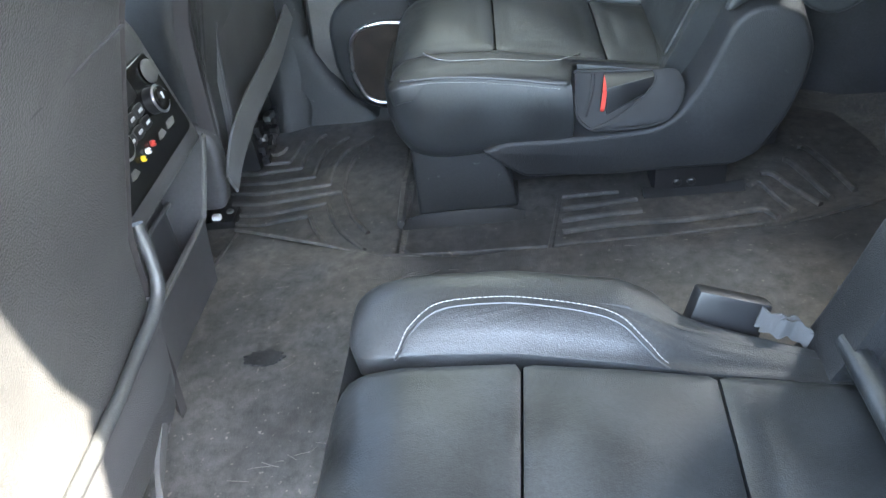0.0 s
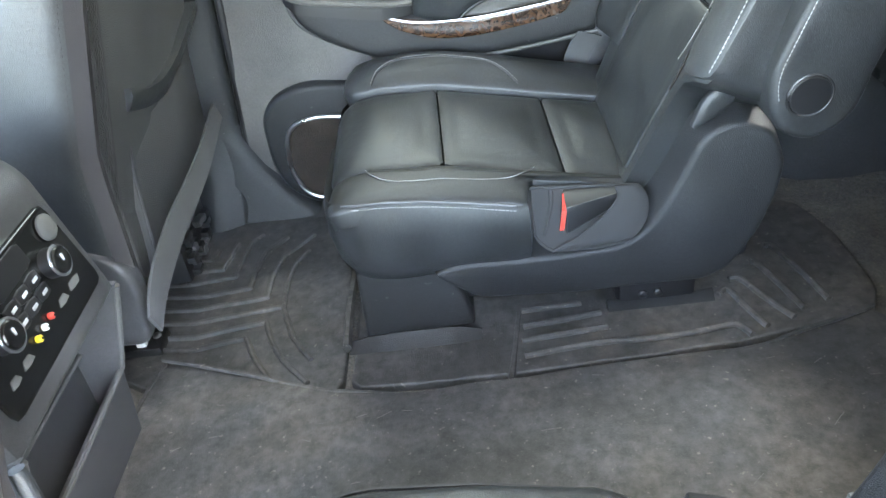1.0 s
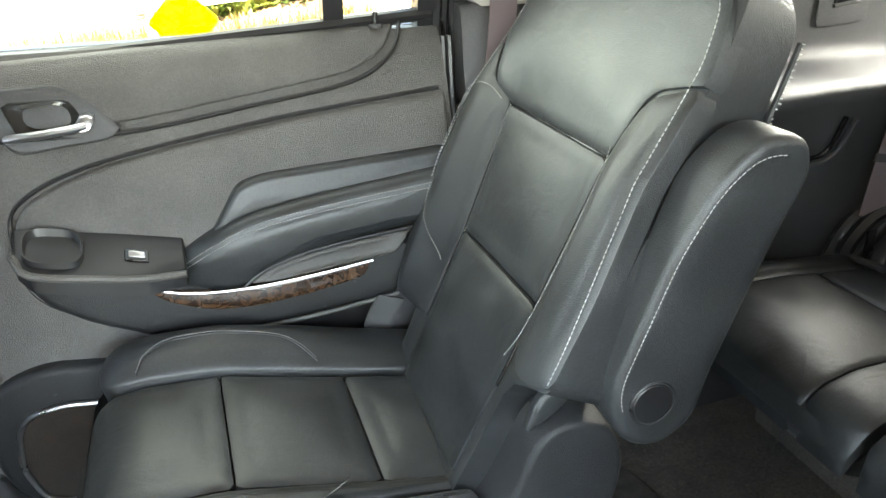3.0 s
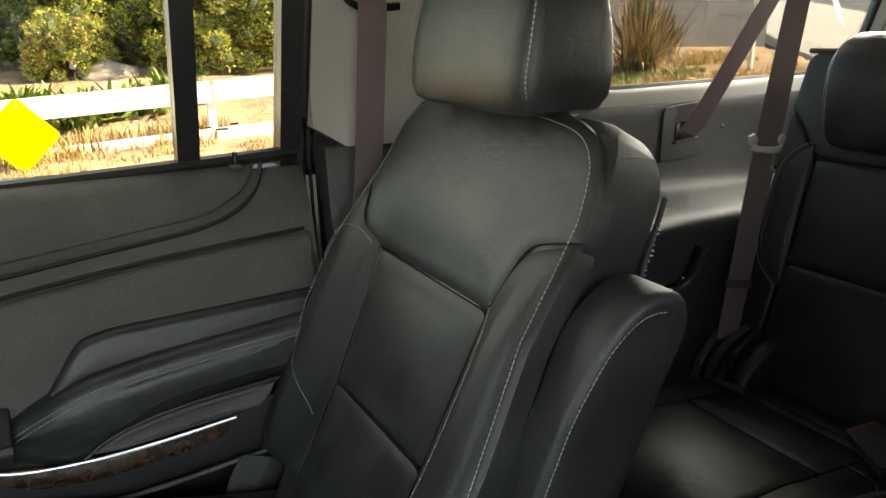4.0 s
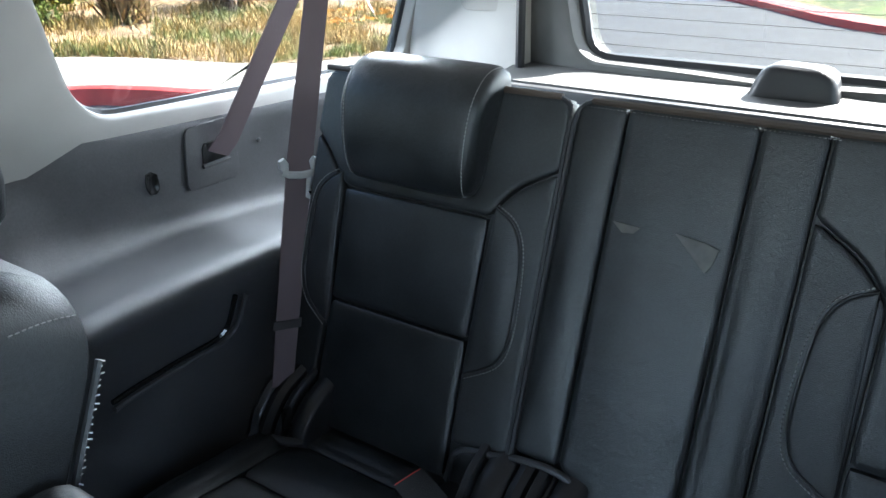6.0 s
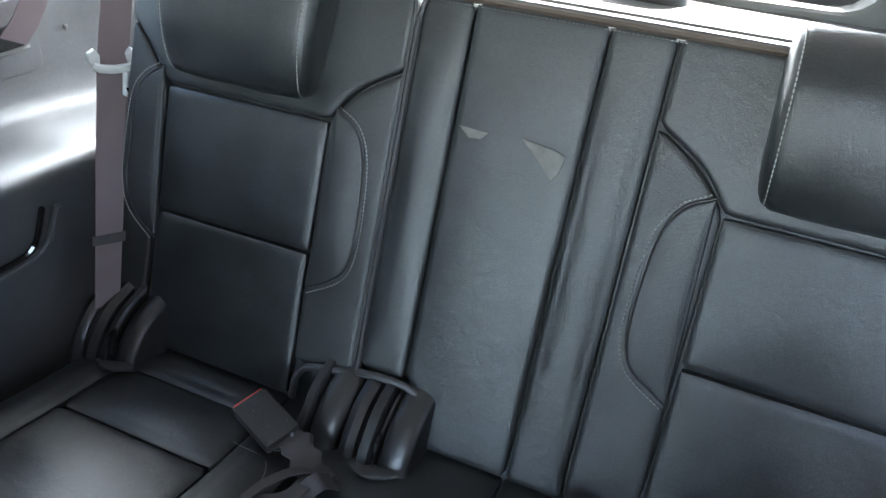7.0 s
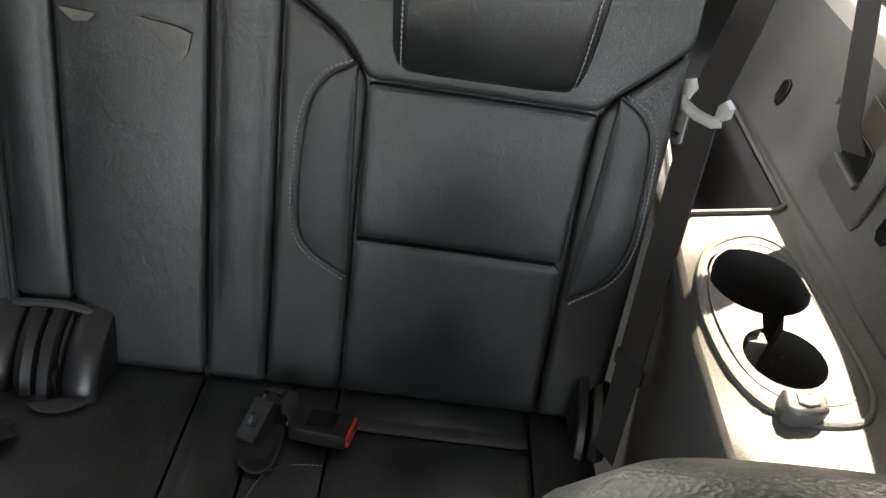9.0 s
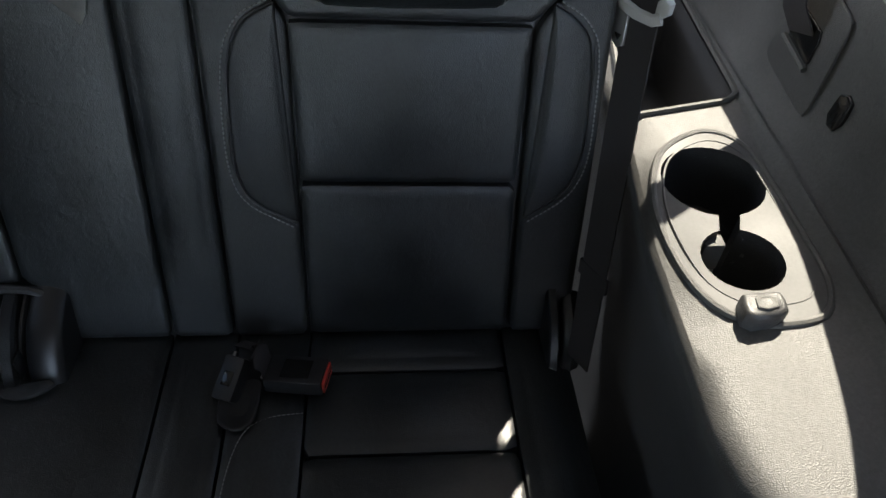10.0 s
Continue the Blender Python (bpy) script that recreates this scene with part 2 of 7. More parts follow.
BARK = material("grey_brown_bark", (0.16, 0.12, 0.09), 0.9, spread=0.3, scale=5, grain=25, bump=1.0, bump_dist=0.02)
WALLGREY = material("grey_block_wall_paint", (0.25, 0.24, 0.235), 0.85, spread=0.08, scale=1, grain=30, bump=0.3, bump_dist=0.004)
ROCK = material("tan_boulder", (0.33, 0.29, 0.24), 0.9, spread=0.25, scale=4, grain=18, bump=0.8, bump_dist=0.02)
FLOWER = material("orange_petals", (0.75, 0.30, 0.01), 0.6, spread=0.2, by_island=0.3, bump=0.05)
CARPAINT = material("dark_body_paint", (0.03, 0.03, 0.035), 0.3, spread=0.1, bump=0.03, coat=0.8)
PRINT = material("pale_print", (0.55, 0.56, 0.58), 0.5, spread=0.05, bump=0.0)

# ---- building tools ----
BASE = {}


def thing(name, base, label, category, group="", kind=""):
    ob = new(name)
    ob.empty_display_size = 0.05
    ob.location = base
    BASE[ob] = Vector(base)
    return tagged(ob, label, category, group, kind)


def part(name, bm, mat, parent, label="", smooth_angle=38, kind=""):
    base = BASE[parent] if parent else Vector((0, 0, 0))
    bmesh.ops.recalc_face_normals(bm, faces=bm.faces)
    if parent:
        bmesh.ops.translate(bm, vec=-base, verts=bm.verts)
    for f in bm.faces:
        f.smooth = True
    lim = radians(smooth_angle)
    for e in bm.edges:
        if len(e.link_faces) == 2 and e.calc_face_angle(0) > lim:
            e.smooth = False
    me = bpy.data.meshes.new(name)
    bm.to_mesh(me)
    bm.free()
    me.materials.append(mat)
    ob = new(name, me)
    if parent:
        ob.parent = parent
        BASE[ob] = base
    return tagged(ob, label, "", "", kind)


def solo(name, bm, mat, label, category, kind="", group="", angle=38):
    ob = part(name, bm, mat, None, smooth_angle=angle)
    BASE[ob] = Vector((0, 0, 0))
    return tagged(ob, label, category, group, kind)


def curve(pts, n=8, closed=False):
    """Catmull-Rom points through pts."""
    p = [Vector(q) for q in pts]
    out, m = [], len(p)
    for i in range(m if closed else m - 1):
        a = p[i - 1] if closed or i else p[0] * 2 - p[1]
        b, c = p[i], p[(i + 1) % m]
        d = p[(i + 2) % m] if closed or i + 2 < m else c * 2 - b
        for k in range(n):
            t = k / n
            out.append(0.5 * (2 * b + (c - a) * t + (2 * a - 5 * b + 4 * c - d) * t * t + (3 * b - a - 3 * c + d) * t ** 3))
    if not closed:
        out.append(p[-1])
    return out


def even(pts, step, closed=False):
    """Points spaced evenly along a line."""
    p = [Vector(q) for q in pts]
    if closed:
        p.append(p[0])
    lens = [0.0]
    for a, b in zip(p, p[1:]):
        lens.append(lens[-1] + (b - a).length)
    n = max(3 if closed else 1, round(lens[-1] / step))
    out, j = [], 0
    for i in range(n if closed else n + 1):
        s = lens[-1] * i / n
        while j < len(p) - 2 and lens[j + 1] < s:
            j += 1
        k = (s - lens[j]) / max(1e-9, lens[j + 1] - lens[j])
        out.append(p[j].lerp(p[j + 1], min(1, k)))
    return out


def rounded(pts, r, n=5):
    """A 2D outline with its corners rounded; r is one number or one for each corner."""
    p = [Vector(q) for q in pts]
    rs = r if isinstance(r, (list, tuple)) else [r] * len(p)
    out = []
    for i, b in enumerate(p):
        a, c = p[i - 1], p[(i + 1) % len(p)]
        u, v = (a - b), (c - b)
        k = min(rs[i], 0.48 * u.length, 0.48 * v.length)
        s, e = b + u.normalized() * k, b + v.normalized() * k
        for j in range(n + 1):
            t = j / n
            out.append(s * (1 - t) ** 2 + b * 2 * t * (1 - t) + e * t * t)
    return out


def pad(outline, at, depth=0.02, r=0.01, dome=0.004, step=0.012, bm=None, sewn=0.0):
    """A padded panel: a 2D outline with rolled edges and a slight dome; at(u, v, h) lays it into the world.
    sewn: the panel only sinks by so much towards a tight seam, as stretched leather does."""
    bm = bm or bmesh.new()
    pts = even(outline, step, True)
    area = sum(a.x * b.y - b.x * a.y for a, b in zip(pts, pts[1:] + pts[:1]))
    if area < 0:
        pts.reverse()
    n = len(pts)
    nor = []
    for i in range(n):
        d = pts[(i + 1) % n] - pts[i - 1]
        nor.append(Vector((-d.y, d.x)).normalized())
    mid = sum(pts, Vector((0, 0))) / n
    rings = [[at(p.x, p.y, -depth) for p in pts]]
    steps = [(r * (1 - math.cos(radians(a))), r * (math.sin(radians(a)) - 1)) for a in (0, 25, 50, 72, 90)]
    if sewn:
        steps = [(0.0, -sewn * 1.6), (0.0006, -sewn), (r * 0.18, -sewn * 0.62), (r * 0.42, -sewn * 0.28), (r * 0.7, -sewn * 0.08), (r, 0.0)]
    inner = [p + q * r for p, q in zip(pts, nor)]
    if sewn:
        flat = np.array([tuple(p) for p in pts])
        good = [float(np.min(np.hypot(*(flat - np.array(tuple(q))).T))) > r * 0.93 for q in inner]
        ok = [i for i in range(n) if good[i]]
        if ok and len(ok) < n:
            near = lambda i: min(ok, key=lambda j: min((i - j) % n, (j - i) % n))
            inner = [q if good[i] else inner[near(i)] for i, q in enumerate(inner)]
    for i, h in steps:
        rings.append([at(*p.lerp(q, i / r), h) for p, q in zip(pts, inner)])
    hu = max(max(abs(p.x - mid.x) for p in inner), 1e-6)
    hv = max(max(abs(p.y - mid.y) for p in inner), 1e-6)
    swell = lambda q: dome * (1 - min(1, abs(q.x - mid.x) / hu) ** 2.2) * (1 - min(1, abs(q.y - mid.y) / hv) ** 2.2)
    for k in (0.93, 0.8, 0.6, 0.35, 0.14) if dome else ():
        rings.append([at(*q, swell(q) * (1 - k ** 8)) for q in (mid.lerp(p, k) for p in inner)])
    rv = [[bm.verts.new(v) for v in ring] for ring in rings]
    for a, b in zip(rv, rv[1:]):
        for i in range(n):
            j = (i + 1) % n
            bm.faces.new((a[i], a[j], b[j], b[i]))
    if dome == 0:
        bm.faces.new(rv[-1])
        bm.faces.new(rv[0][::-1])
        return bm
    c = bm.verts.new(at(*mid, dome))
    for i in range(n):
        bm.faces.new((rv[-1][i], rv[-1][(i + 1) % n], c))
    bm.faces.new(rv[0][::-1])
    if sewn:
        bmesh.ops.remove_doubles(bm, verts=bm.verts, dist=2e-5)
    return bm


def loft(rings, caps=True, closed=True, bm=None):
    bm = bm or bmesh.new()
    rv = [[bm.verts.new(v) for v in ring] for ring in rings]
    n = len(rv[0])
    for a, b in zip(rv, rv[1:]):
        for i in range(n if closed else n - 1):
            j = (i + 1) % n
            bm.faces.new((a[i], a[j], b[j], b[i]))
    if caps and closed:
        bm.faces.new(rv[0][::-1])
        bm.faces.new(rv[-1])
    return bm


def tube(path, radius, sides=8, bm=None, flat=1.0, up=(0, 0, 1)):
    """A round or flattened bar along a line."""
    path = [Vector(p) for p in path]
    rings = []
    for i, p in enumerate(path):
        d = (path[min(i + 1, len(path) - 1)] - path[max(i - 1, 0)]).normalized()
        x = d.cross(Vector(up))
        x = x.normalized() if x.length > 1e-3 else d.orthogonal().normalized()
        y = x.cross(d).normalized()
        rings.append([p + x * radius * math.cos(a) + y * radius * flat * math.sin(a) for a in (2 * math.pi * k / sides for k in range(sides))])
    return loft(rings, bm=bm)


def ribbon(path, widths, normal, thick=0.0014):
    """A strap along a line; widths is a vector or one for each point."""
    path = [Vector(p) for p in path]
    w = [Vector(widths)] * len(path) if not isinstance(widths, list) else [Vector(q) for q in widths]
    nn = Vector(normal).normalized() * thick / 2
    return loft([[p - q + nn, p + q + nn, p + q - nn, p - q - nn] for p, q in zip(path, w)])


def stitches(path, side=(0, 0, 1), gap=0.0056, long=0.0043, wide=0.0008, bm=None):
    """A row of short threads along a line."""
    bm = bm or bmesh.new()
    pts = even(path, gap)
    up = Vector(side).normalized()
    for a, b in zip(pts, pts[1:]):
        d = (b - a)
        if d.length < 1e-6:
            continue
        d = d.normalized()
        m = (a + b) / 2
        s = d.cross(up)
        s = (s.normalized() if s.length > 1e-3 else d.orthogonal().normalized()) * wide
        q = up * wide
        e0, e1 = m - d * long / 2, m + d * long / 2
        ring = lambda e, k: [bm.verts.new(e + (s * x + q * y) * k) for x, y in ((1, 0), (0, 1), (-1, 0), (0, -1))]
        r0, r1, r2 = ring(e0, 0.5), ring(m, 1.0), ring(e1, 0.5)
        for u, v in ((r0, r1), (r1, r2)):
            for i in range(4):
                bm.faces.new((u[i], u[(i + 1) % 4], v[(i + 1) % 4], v[i]))
        bm.faces.new(r0[::-1])
        bm.faces.new(r2)
    return bm


def block(lo, hi, r=0.004, bm=None, m=None):
    """A box with bevelled edges."""
    bm = bm or bmesh.new()
    tmp = bmesh.new()
    bmesh.ops.create_cube(tmp, size=1.0)
    lo, hi = Vector(lo), Vector(hi)
    for v in tmp.verts:
        v.co = Vector((a + (b - a) * (c + 0.5) for a, b, c in zip(lo, hi, v.co)))
    if r:
        bmesh.ops.bevel(tmp, geom=tmp.edges[:], offset=r, segments=2, profile=0.6, affect="EDGES")
    if m:
        bmesh.ops.transform(tmp, matrix=m, verts=tmp.verts)
    vm = {v: bm.verts.new(v.co) for v in tmp.verts}
    for f in tmp.faces:
        bm.faces.new([vm[v] for v in f.verts])
    tmp.free()
    return bm


def disc(centre, axis, radius, thick, sides=28, r=0.0015, bm=None):
    """A round button with a softened rim."""
    c, a = Vector(centre), Vector(axis).normalized()
    x = a.orthogonal().normalized()
    y = a.cross(x)
    ring = lambda q, h: [c + a * h + (x * math.cos(k) + y * math.sin(k)) * q for k in (2 * math.pi * i / sides for i in range(sides))]
    return loft([ring(radius, 0), ring(radius, thick - r), ring(radius - r, thick), ring(radius * 0.5, thick + r * 0.4), ring(radius * 0.05, thick + r * 0.5)], bm=bm)


def interp(table, x):
    xs = [a for a, _ in table]
    return float(np.interp(x, xs, [b for _, b in table]))


# ---- cabin shell ----
def ring_box(cx, cy, hx, hy, z, n=32, p=3.2, dz=None):
    """A rounded rectangle of points at height z."""
    out = []
    for k in range(n):
        a = 2 * math.pi * k / n
        c, s = math.cos(a), math.sin(a)
        x = cx + hx * math.copysign(abs(c) ** (2 / p), c)
        y = cy + hy * math.copysign(abs(s) ** (2 / p), s)
        out.append(Vector((x, y, z + (dz(x, y) if dz else 0))))
    return out


def sheet(fn, us, vs, thick, out=(0, 0, -1)):
    """A grid of points fn(u, v) given thickness along out."""
    bm = bmesh.new()
    o = Vector(out) * thick
    top = [[bm.verts.new(fn(u, v)) for v in vs] for u in us]
    bot = [[bm.verts.new(Vector(fn(u, v)) + o) for v in vs] for u in us]
    nu, nv = len(us), len(vs)
    for i in range(nu - 1):
        for j in range(nv - 1):
            bm.faces.new((top[i][j], top[i + 1][j], top[i + 1][j + 1], top[i][j + 1]))
            bm.faces.new((bot[i][j], bot[i][j + 1], bot[i + 1][j + 1], bot[i + 1][j]))
    for i in range(nu - 1):
        for j in (0, nv - 1):
            bm.faces.new((top[i][j], top[i + 1][j], bot[i + 1][j], bot[i][j]))
    for j in range(nv - 1):
        for i in (0, nu - 1):
            bm.faces.new((top[i][j], top[i][j + 1], bot[i][j + 1], bot[i][j]))
    return bm


def lin(a, b, n):
    return [a + (b - a) * i / (n - 1) for i in range(n)]


def floor_z(x, y):
    """The carpeted floor: nearly flat, with a slight tunnel hump and ripples."""
    hump = 0.018 * math.exp(-(y / 0.22) ** 4)
    return hump + 0.004 * noise.noise((x * 6, y * 6, 0))


solo("floor", sheet(lambda x, y: Vector((x, y, floor_z(x, y) - 0.012)), lin(-1.0, 2.7, 110), lin(-0.82, 0.82, 60), 0.05), CARPET,
     "worn black carpeted cabin floor with dirt specks", "floor", "structure")

QUARTER = [(0.70, -0.06), (0.70, 0.10), (0.695, 0.30), (0.675, 0.50), (0.645, 0.60), (0.634, 0.634), (0.640, 0.652), (0.662, 0.662), (0.72, 0.664),
           (0.785, 0.668), (0.812, 0.680), (0.828, 0.705), (0.838, 0.745), (0.846, 0.80), (0.852, 0.835), (0.866, 0.858), (0.890, 0.868)]
FLARE = [(1.06, 0.16), (1.15, 0.13), (1.22, 0.06), (1.30, -0.015), (1.40, -0.03), (1.50, -0.012), (1.64, 0.0), (1.82, 0.010), (2.4, 0.010), (2.5, -0.02)]
INSET = [(1.06, 0.02), (1.20, 0.06), (1.30, 0.11), (1.44, 0.085), (1.53, 0.042), (1.62, 0.008), (1.70, -0.006), (1.80, -0.009), (2.5, -0.009)]
FLARE_LEFT = [(1.06, 0.16), (1.15, 0.14), (1.25, 0.09), (1.36, 0.02), (1.43, 0.0), (1.66, 0.0), (1.80, 0.014), (2.4, 0.014), (2.5, -0.02)]
INSET_LEFT = [(1.06, 0.0), (1.25, 0.03), (1.42, 0.045), (1.58, 0.0), (2.5, 0.0)]
SILL = [(1.06, -0.06), (1.5, -0.035), (1.6, 0.0), (1.68, 0.0), (2.2, 0.012), (2.5, 0.02)]


def quarter_point(x, k, s):
    y, z = QUARTER[k]
    f = interp(FLARE if s > 0 else FLARE_LEFT, x)
    low = max(0.0, min(1.0, (0.86 - y) / 0.2))
    y = min(y + f * low, 0.865 if k < 15 else 0.9)
    if s > 0 and 7 < k < 14:
        y -= interp(INSET, x) * (1 - max(0, k - 9) / 5) * (0.6 if k == 8 else 1.0)
    if s < 0 and 8 < k < 14:
        y -= interp(INSET_LEFT, x)
    if k > 9:
        z += interp(SILL, x) * (k - 9) / 7
    return Vector((x, s * y, z))


def quarter_panel(s, name, label):
    xs = sorted(set(lin(1.06, 2.5, 30) + [1.45, 1.55]))
    prof = range(len(QUARTER))
    out = (0, s, 0)
    bm = bmesh.new()
    rings = []
    for x in xs:
        line = curve([quarter_point(x, k, s) for k in prof], 3)
        rings.append(line + [Vector((x, s * 0.93, line[-1].z)), Vector((x, s * 0.93, -0.06))])
    # left wall takes the lit copy of the same plastic
    return solo(name, loft(rings), PLASTIC if s > 0 else TRIM_LIT, label, "trim panel", "structure")


wall_right = quarter_panel(1, "wall_right", "charcoal moulded plastic side trim beside the rear bench")
wall_left = quarter_panel(-1, "wall_left", "charcoal moulded plastic side trim with cup holders, in sun")


# unseen left window: front lower corner cut to shape the shelf's sun patch
QWIN_LEFT = rounded([(1.86, 0.878), (2.474, 0.897), (2.484, 1.19), (1.54, 1.19), (1.64, 0.985), (1.74, 0.912)], [0.05, 0.05, 0.05, 0.05, 0.05, 0.05])
QWIN = rounded([(1.625, 0.872), (2.474, 0.897), (2.484, 1.19), (1.50, 1.19)], [0.07, 0.05, 0.05, 0.05])


def angle_match(inner, centre, box):
    """For each point of inner, the point of a rectangle in the same direction from the centre."""
    out = []
    x0, z0, x1, z1 = box
    for p in inner:
        d = p - centre
        k = min(((x1 if d.x > 0 else x0) - centre.x) / d.x if abs(d.x) > 1e-9 else 1e9,
                ((z1 if d.y > 0 else z0) - centre.y) / d.y if abs(d.y) > 1e-9 else 1e9)
        out.append(centre + d * k)
    return out


LEANIN = [(0.80, 0.848), (0.88, 0.862), (0.95, 0.852), (1.10, 0.815), (1.20, 0.788), (1.30, 0.76)]


def pierced(s, inner, box, y0, y1, skew=0.0, lip=0.012):
    """A side wall with one opening of the given outline, its lip rounded inward."""
    inner = even(inner, 0.02, True)
    c = sum(inner, Vector((0, 0))) / len(inner)
    outer = angle_match(inner, c, box)
    at = lambda p, y: Vector((p.x, s * (y + interp(LEANIN, p.y)), p.y))
    grow = lambda p, d: p + (p - c).normalized() * d
    rings = [[at(p, y1) for p in outer], [at(p, y0) for p in outer], [at(p.lerp(q, 0.5), y0) for p, q in zip(outer, inner)], [at(grow(p, lip), y0) for p in inner],
             [at(grow(p, lip * 0.3), y0 + lip * 0.3) for p in inner], [at(p, y0 + lip) for p in inner], [at(p, y1) for p in inner]]
    rv = loft(rings, caps=False)
    return rv


for s, side in ((1, "right"), (-1, "left")):
    opening = QWIN if s > 0 else QWIN_LEFT
    solo("pillar_trim_" + side, pierced(s, opening, (1.04, 0.805, 2.56, 1.30), 0.0, 0.055), PILLAR,
         "pale grey upper pillar trim round the rear side window", "trim", "structure")
    g = thing("side_window", (2.0, s * 0.91, 0.9), "tinted fixed rear side window with black border", "window", "", "structure")
    bm = pad([p + (p - Vector((2.0, 1.02))).normalized() * 0.02 for p in opening], lambda u, v, h: Vector((u, s * (0.042 + interp(LEANIN, v)) - s * h, v)), 0.004, 0.001, 0, 0.03)
    pane = part("pane", bm, GLASS if s > 0 else GLASS_DOOR, g)
    pane.visible_shadow = s < 0
    rim = [Vector((p.x, s * (0.036 + interp(LEANIN, p.y)), p.y)) for p in even(opening, 0.02, True)]
    part("seal", tube(rim + rim[:2], 0.008, 6), PLASTIC_BLACK, g, "black rubber window seal")

solo("ceiling", sheet(lambda x, y: Vector((x, y, 1.285 - 0.045 * (abs(y) / 0.82) ** 3)), lin(-1.0, 2.62, 30), lin(-0.76, 0.82, 24), 0.03, (0, 0, 1)), LINER,
     "pale grey fabric headliner", "ceiling", "structure")


# tailgate with its opening
def tailgate():
    t = thing("tailgate", (2.56, 0, 0.0), "closed tailgate with dark lower trim and rear glass", "tailgate", "", "structure")
    win = rounded([(-0.40, 0.945), (0.40, 0.945), (0.455, 1.20), (-0.455, 1.20)], [0.06, 0.06, 0.05, 0.05])
    inner = even(win, 0.02, True)
    c = Vector((0, 1.07))
    outer = angle_match(inner, c, (-0.80, -0.05, 0.80, 1.29))
    grow = lambda p, d: p + (p - c).normalized() * d
    back = lambda p, x: Vector((x + 0.10 * max(0, 0.93 - p.y) - 0.12 * max(0, p.y - 0.93), p.x, p.y))
    rings = [[back(p, 2.62) for p in outer], [back(p, 2.53) for p in outer], [back(p.lerp(q, 0.55), 2.52) for p, q in zip(outer, inner)], [back(grow(p, 0.03), 2.50) for p in inner],
             [back(grow(p, 0.015), 2.505) for p in inner], [back(p, 2.53) for p in inner], [back(p, 2.62) for p in inner]]
    part("trim_panel", loft(rings, caps=False), PLASTIC_GREY, t)
    rim = [back(p, 2.545) for p in inner]
    part("seal", tube(rim + rim[:2], 0.016, 8), PLASTIC_BLACK, t, "black rubber rear window seal")
    pane = part("pane", pad([grow(p, 0.02) for p in inner], lambda u, v, h: back(Vector((u, v)), 2.57 - h), 0.004, 0.001, 0, 0.03), GLASS, t, "tinted rear glass")
    pane.visible_shadow = False
    for z in lin(0.975, 1.19, 8):
        part("heater_wire", tube([back(Vector((y, z)), 2.562) for y in lin(-0.43, 0.43, 8)], 0.0006, 4), BELT_DARK_AND_SHADED, t)
    # latch cover bulging above the sill
    prof = rounded([(-0.125, 0.89), (-0.10, 0.972), (0.022, 0.976), (0.052, 0.89)], [0.01, 0.03, 0.03, 0.01])
    part("latch_cover", pad(prof, lambda u, v, h: Vector((2.455 - h, u, v)), 0.09, 0.018, 0.004), PLASTIC_BLACK, t, "black latch cover")
    part("sill_ledge", sheet(lambda y, k: Vector((2.36 + 0.15 * k, y, 0.905 + 0.02 * k ** 2)), lin(-0.56, 0.56, 12), lin(0, 1, 5), 0.03), PLASTIC_GREY, t)
    part("cargo_wall", block((2.34, -0.62, -0.02), (2.38, 0.62, 0.90), 0.01), PLASTIC, t)
    return t


tailgate()

for s, side in ((1, "right"), (-1, "left")):
    # rear corner pillar, curving from the side window to the tailgate
    pts = [(2.49, 0.85), (2.50, 0.80), (2.495, 0.72), (2.49, 0.62), (2.485, 0.545), (2.50, 0.53), (2.56, 0.53), (2.60, 0.90), (2.52, 0.90)]
    prof = lambda z, k: [Vector((x - 0.10 * (z - 0.9) + k, s * (y - 0.25 * max(0, z - 0.92) * (y > 0.7)), z)) for x, y in rounded(pts, 0.02, 3)]
    solo("rear_pillar_" + side, loft([prof(0.90, 0.0), prof(1.1, 0), prof(1.30, 0)]), PILLAR, "pale grey rear corner pillar trim", "trim", "structure")
    solo("rear_pillar_base_" + side, loft([prof(-0.04, -0.03), prof(0.6, -0.02), prof(0.897, -0.004)]), PLASTIC_GREY, "grey lower rear corner trim", "trim", "structure")
    seal = [Vector((2.478 - 0.10 * (z - 0.9), s * 0.537, z)) for z in lin(0.86, 1.28, 8)]
    solo("door_seal_" + side, tube(seal, 0.011, 8), PLASTIC_BLACK, "black rubber tailgate seal", "seal", "structure")
    sp = rounded([(0.586, 1.03), (0.70, 1.03), (0.70, 1.13), (0.586, 1.13)], 0.02)
    solo("pillar_speaker_" + side, pad(sp, lambda u, v, h: Vector((2.489 - 0.10 * (v - 0.9) - h, s * u, v)), 0.01, 0.003, 0.001), PILLAR_GRILLE,
         "flush pale grey speaker grille in the rear pillar", "speaker", "structure")


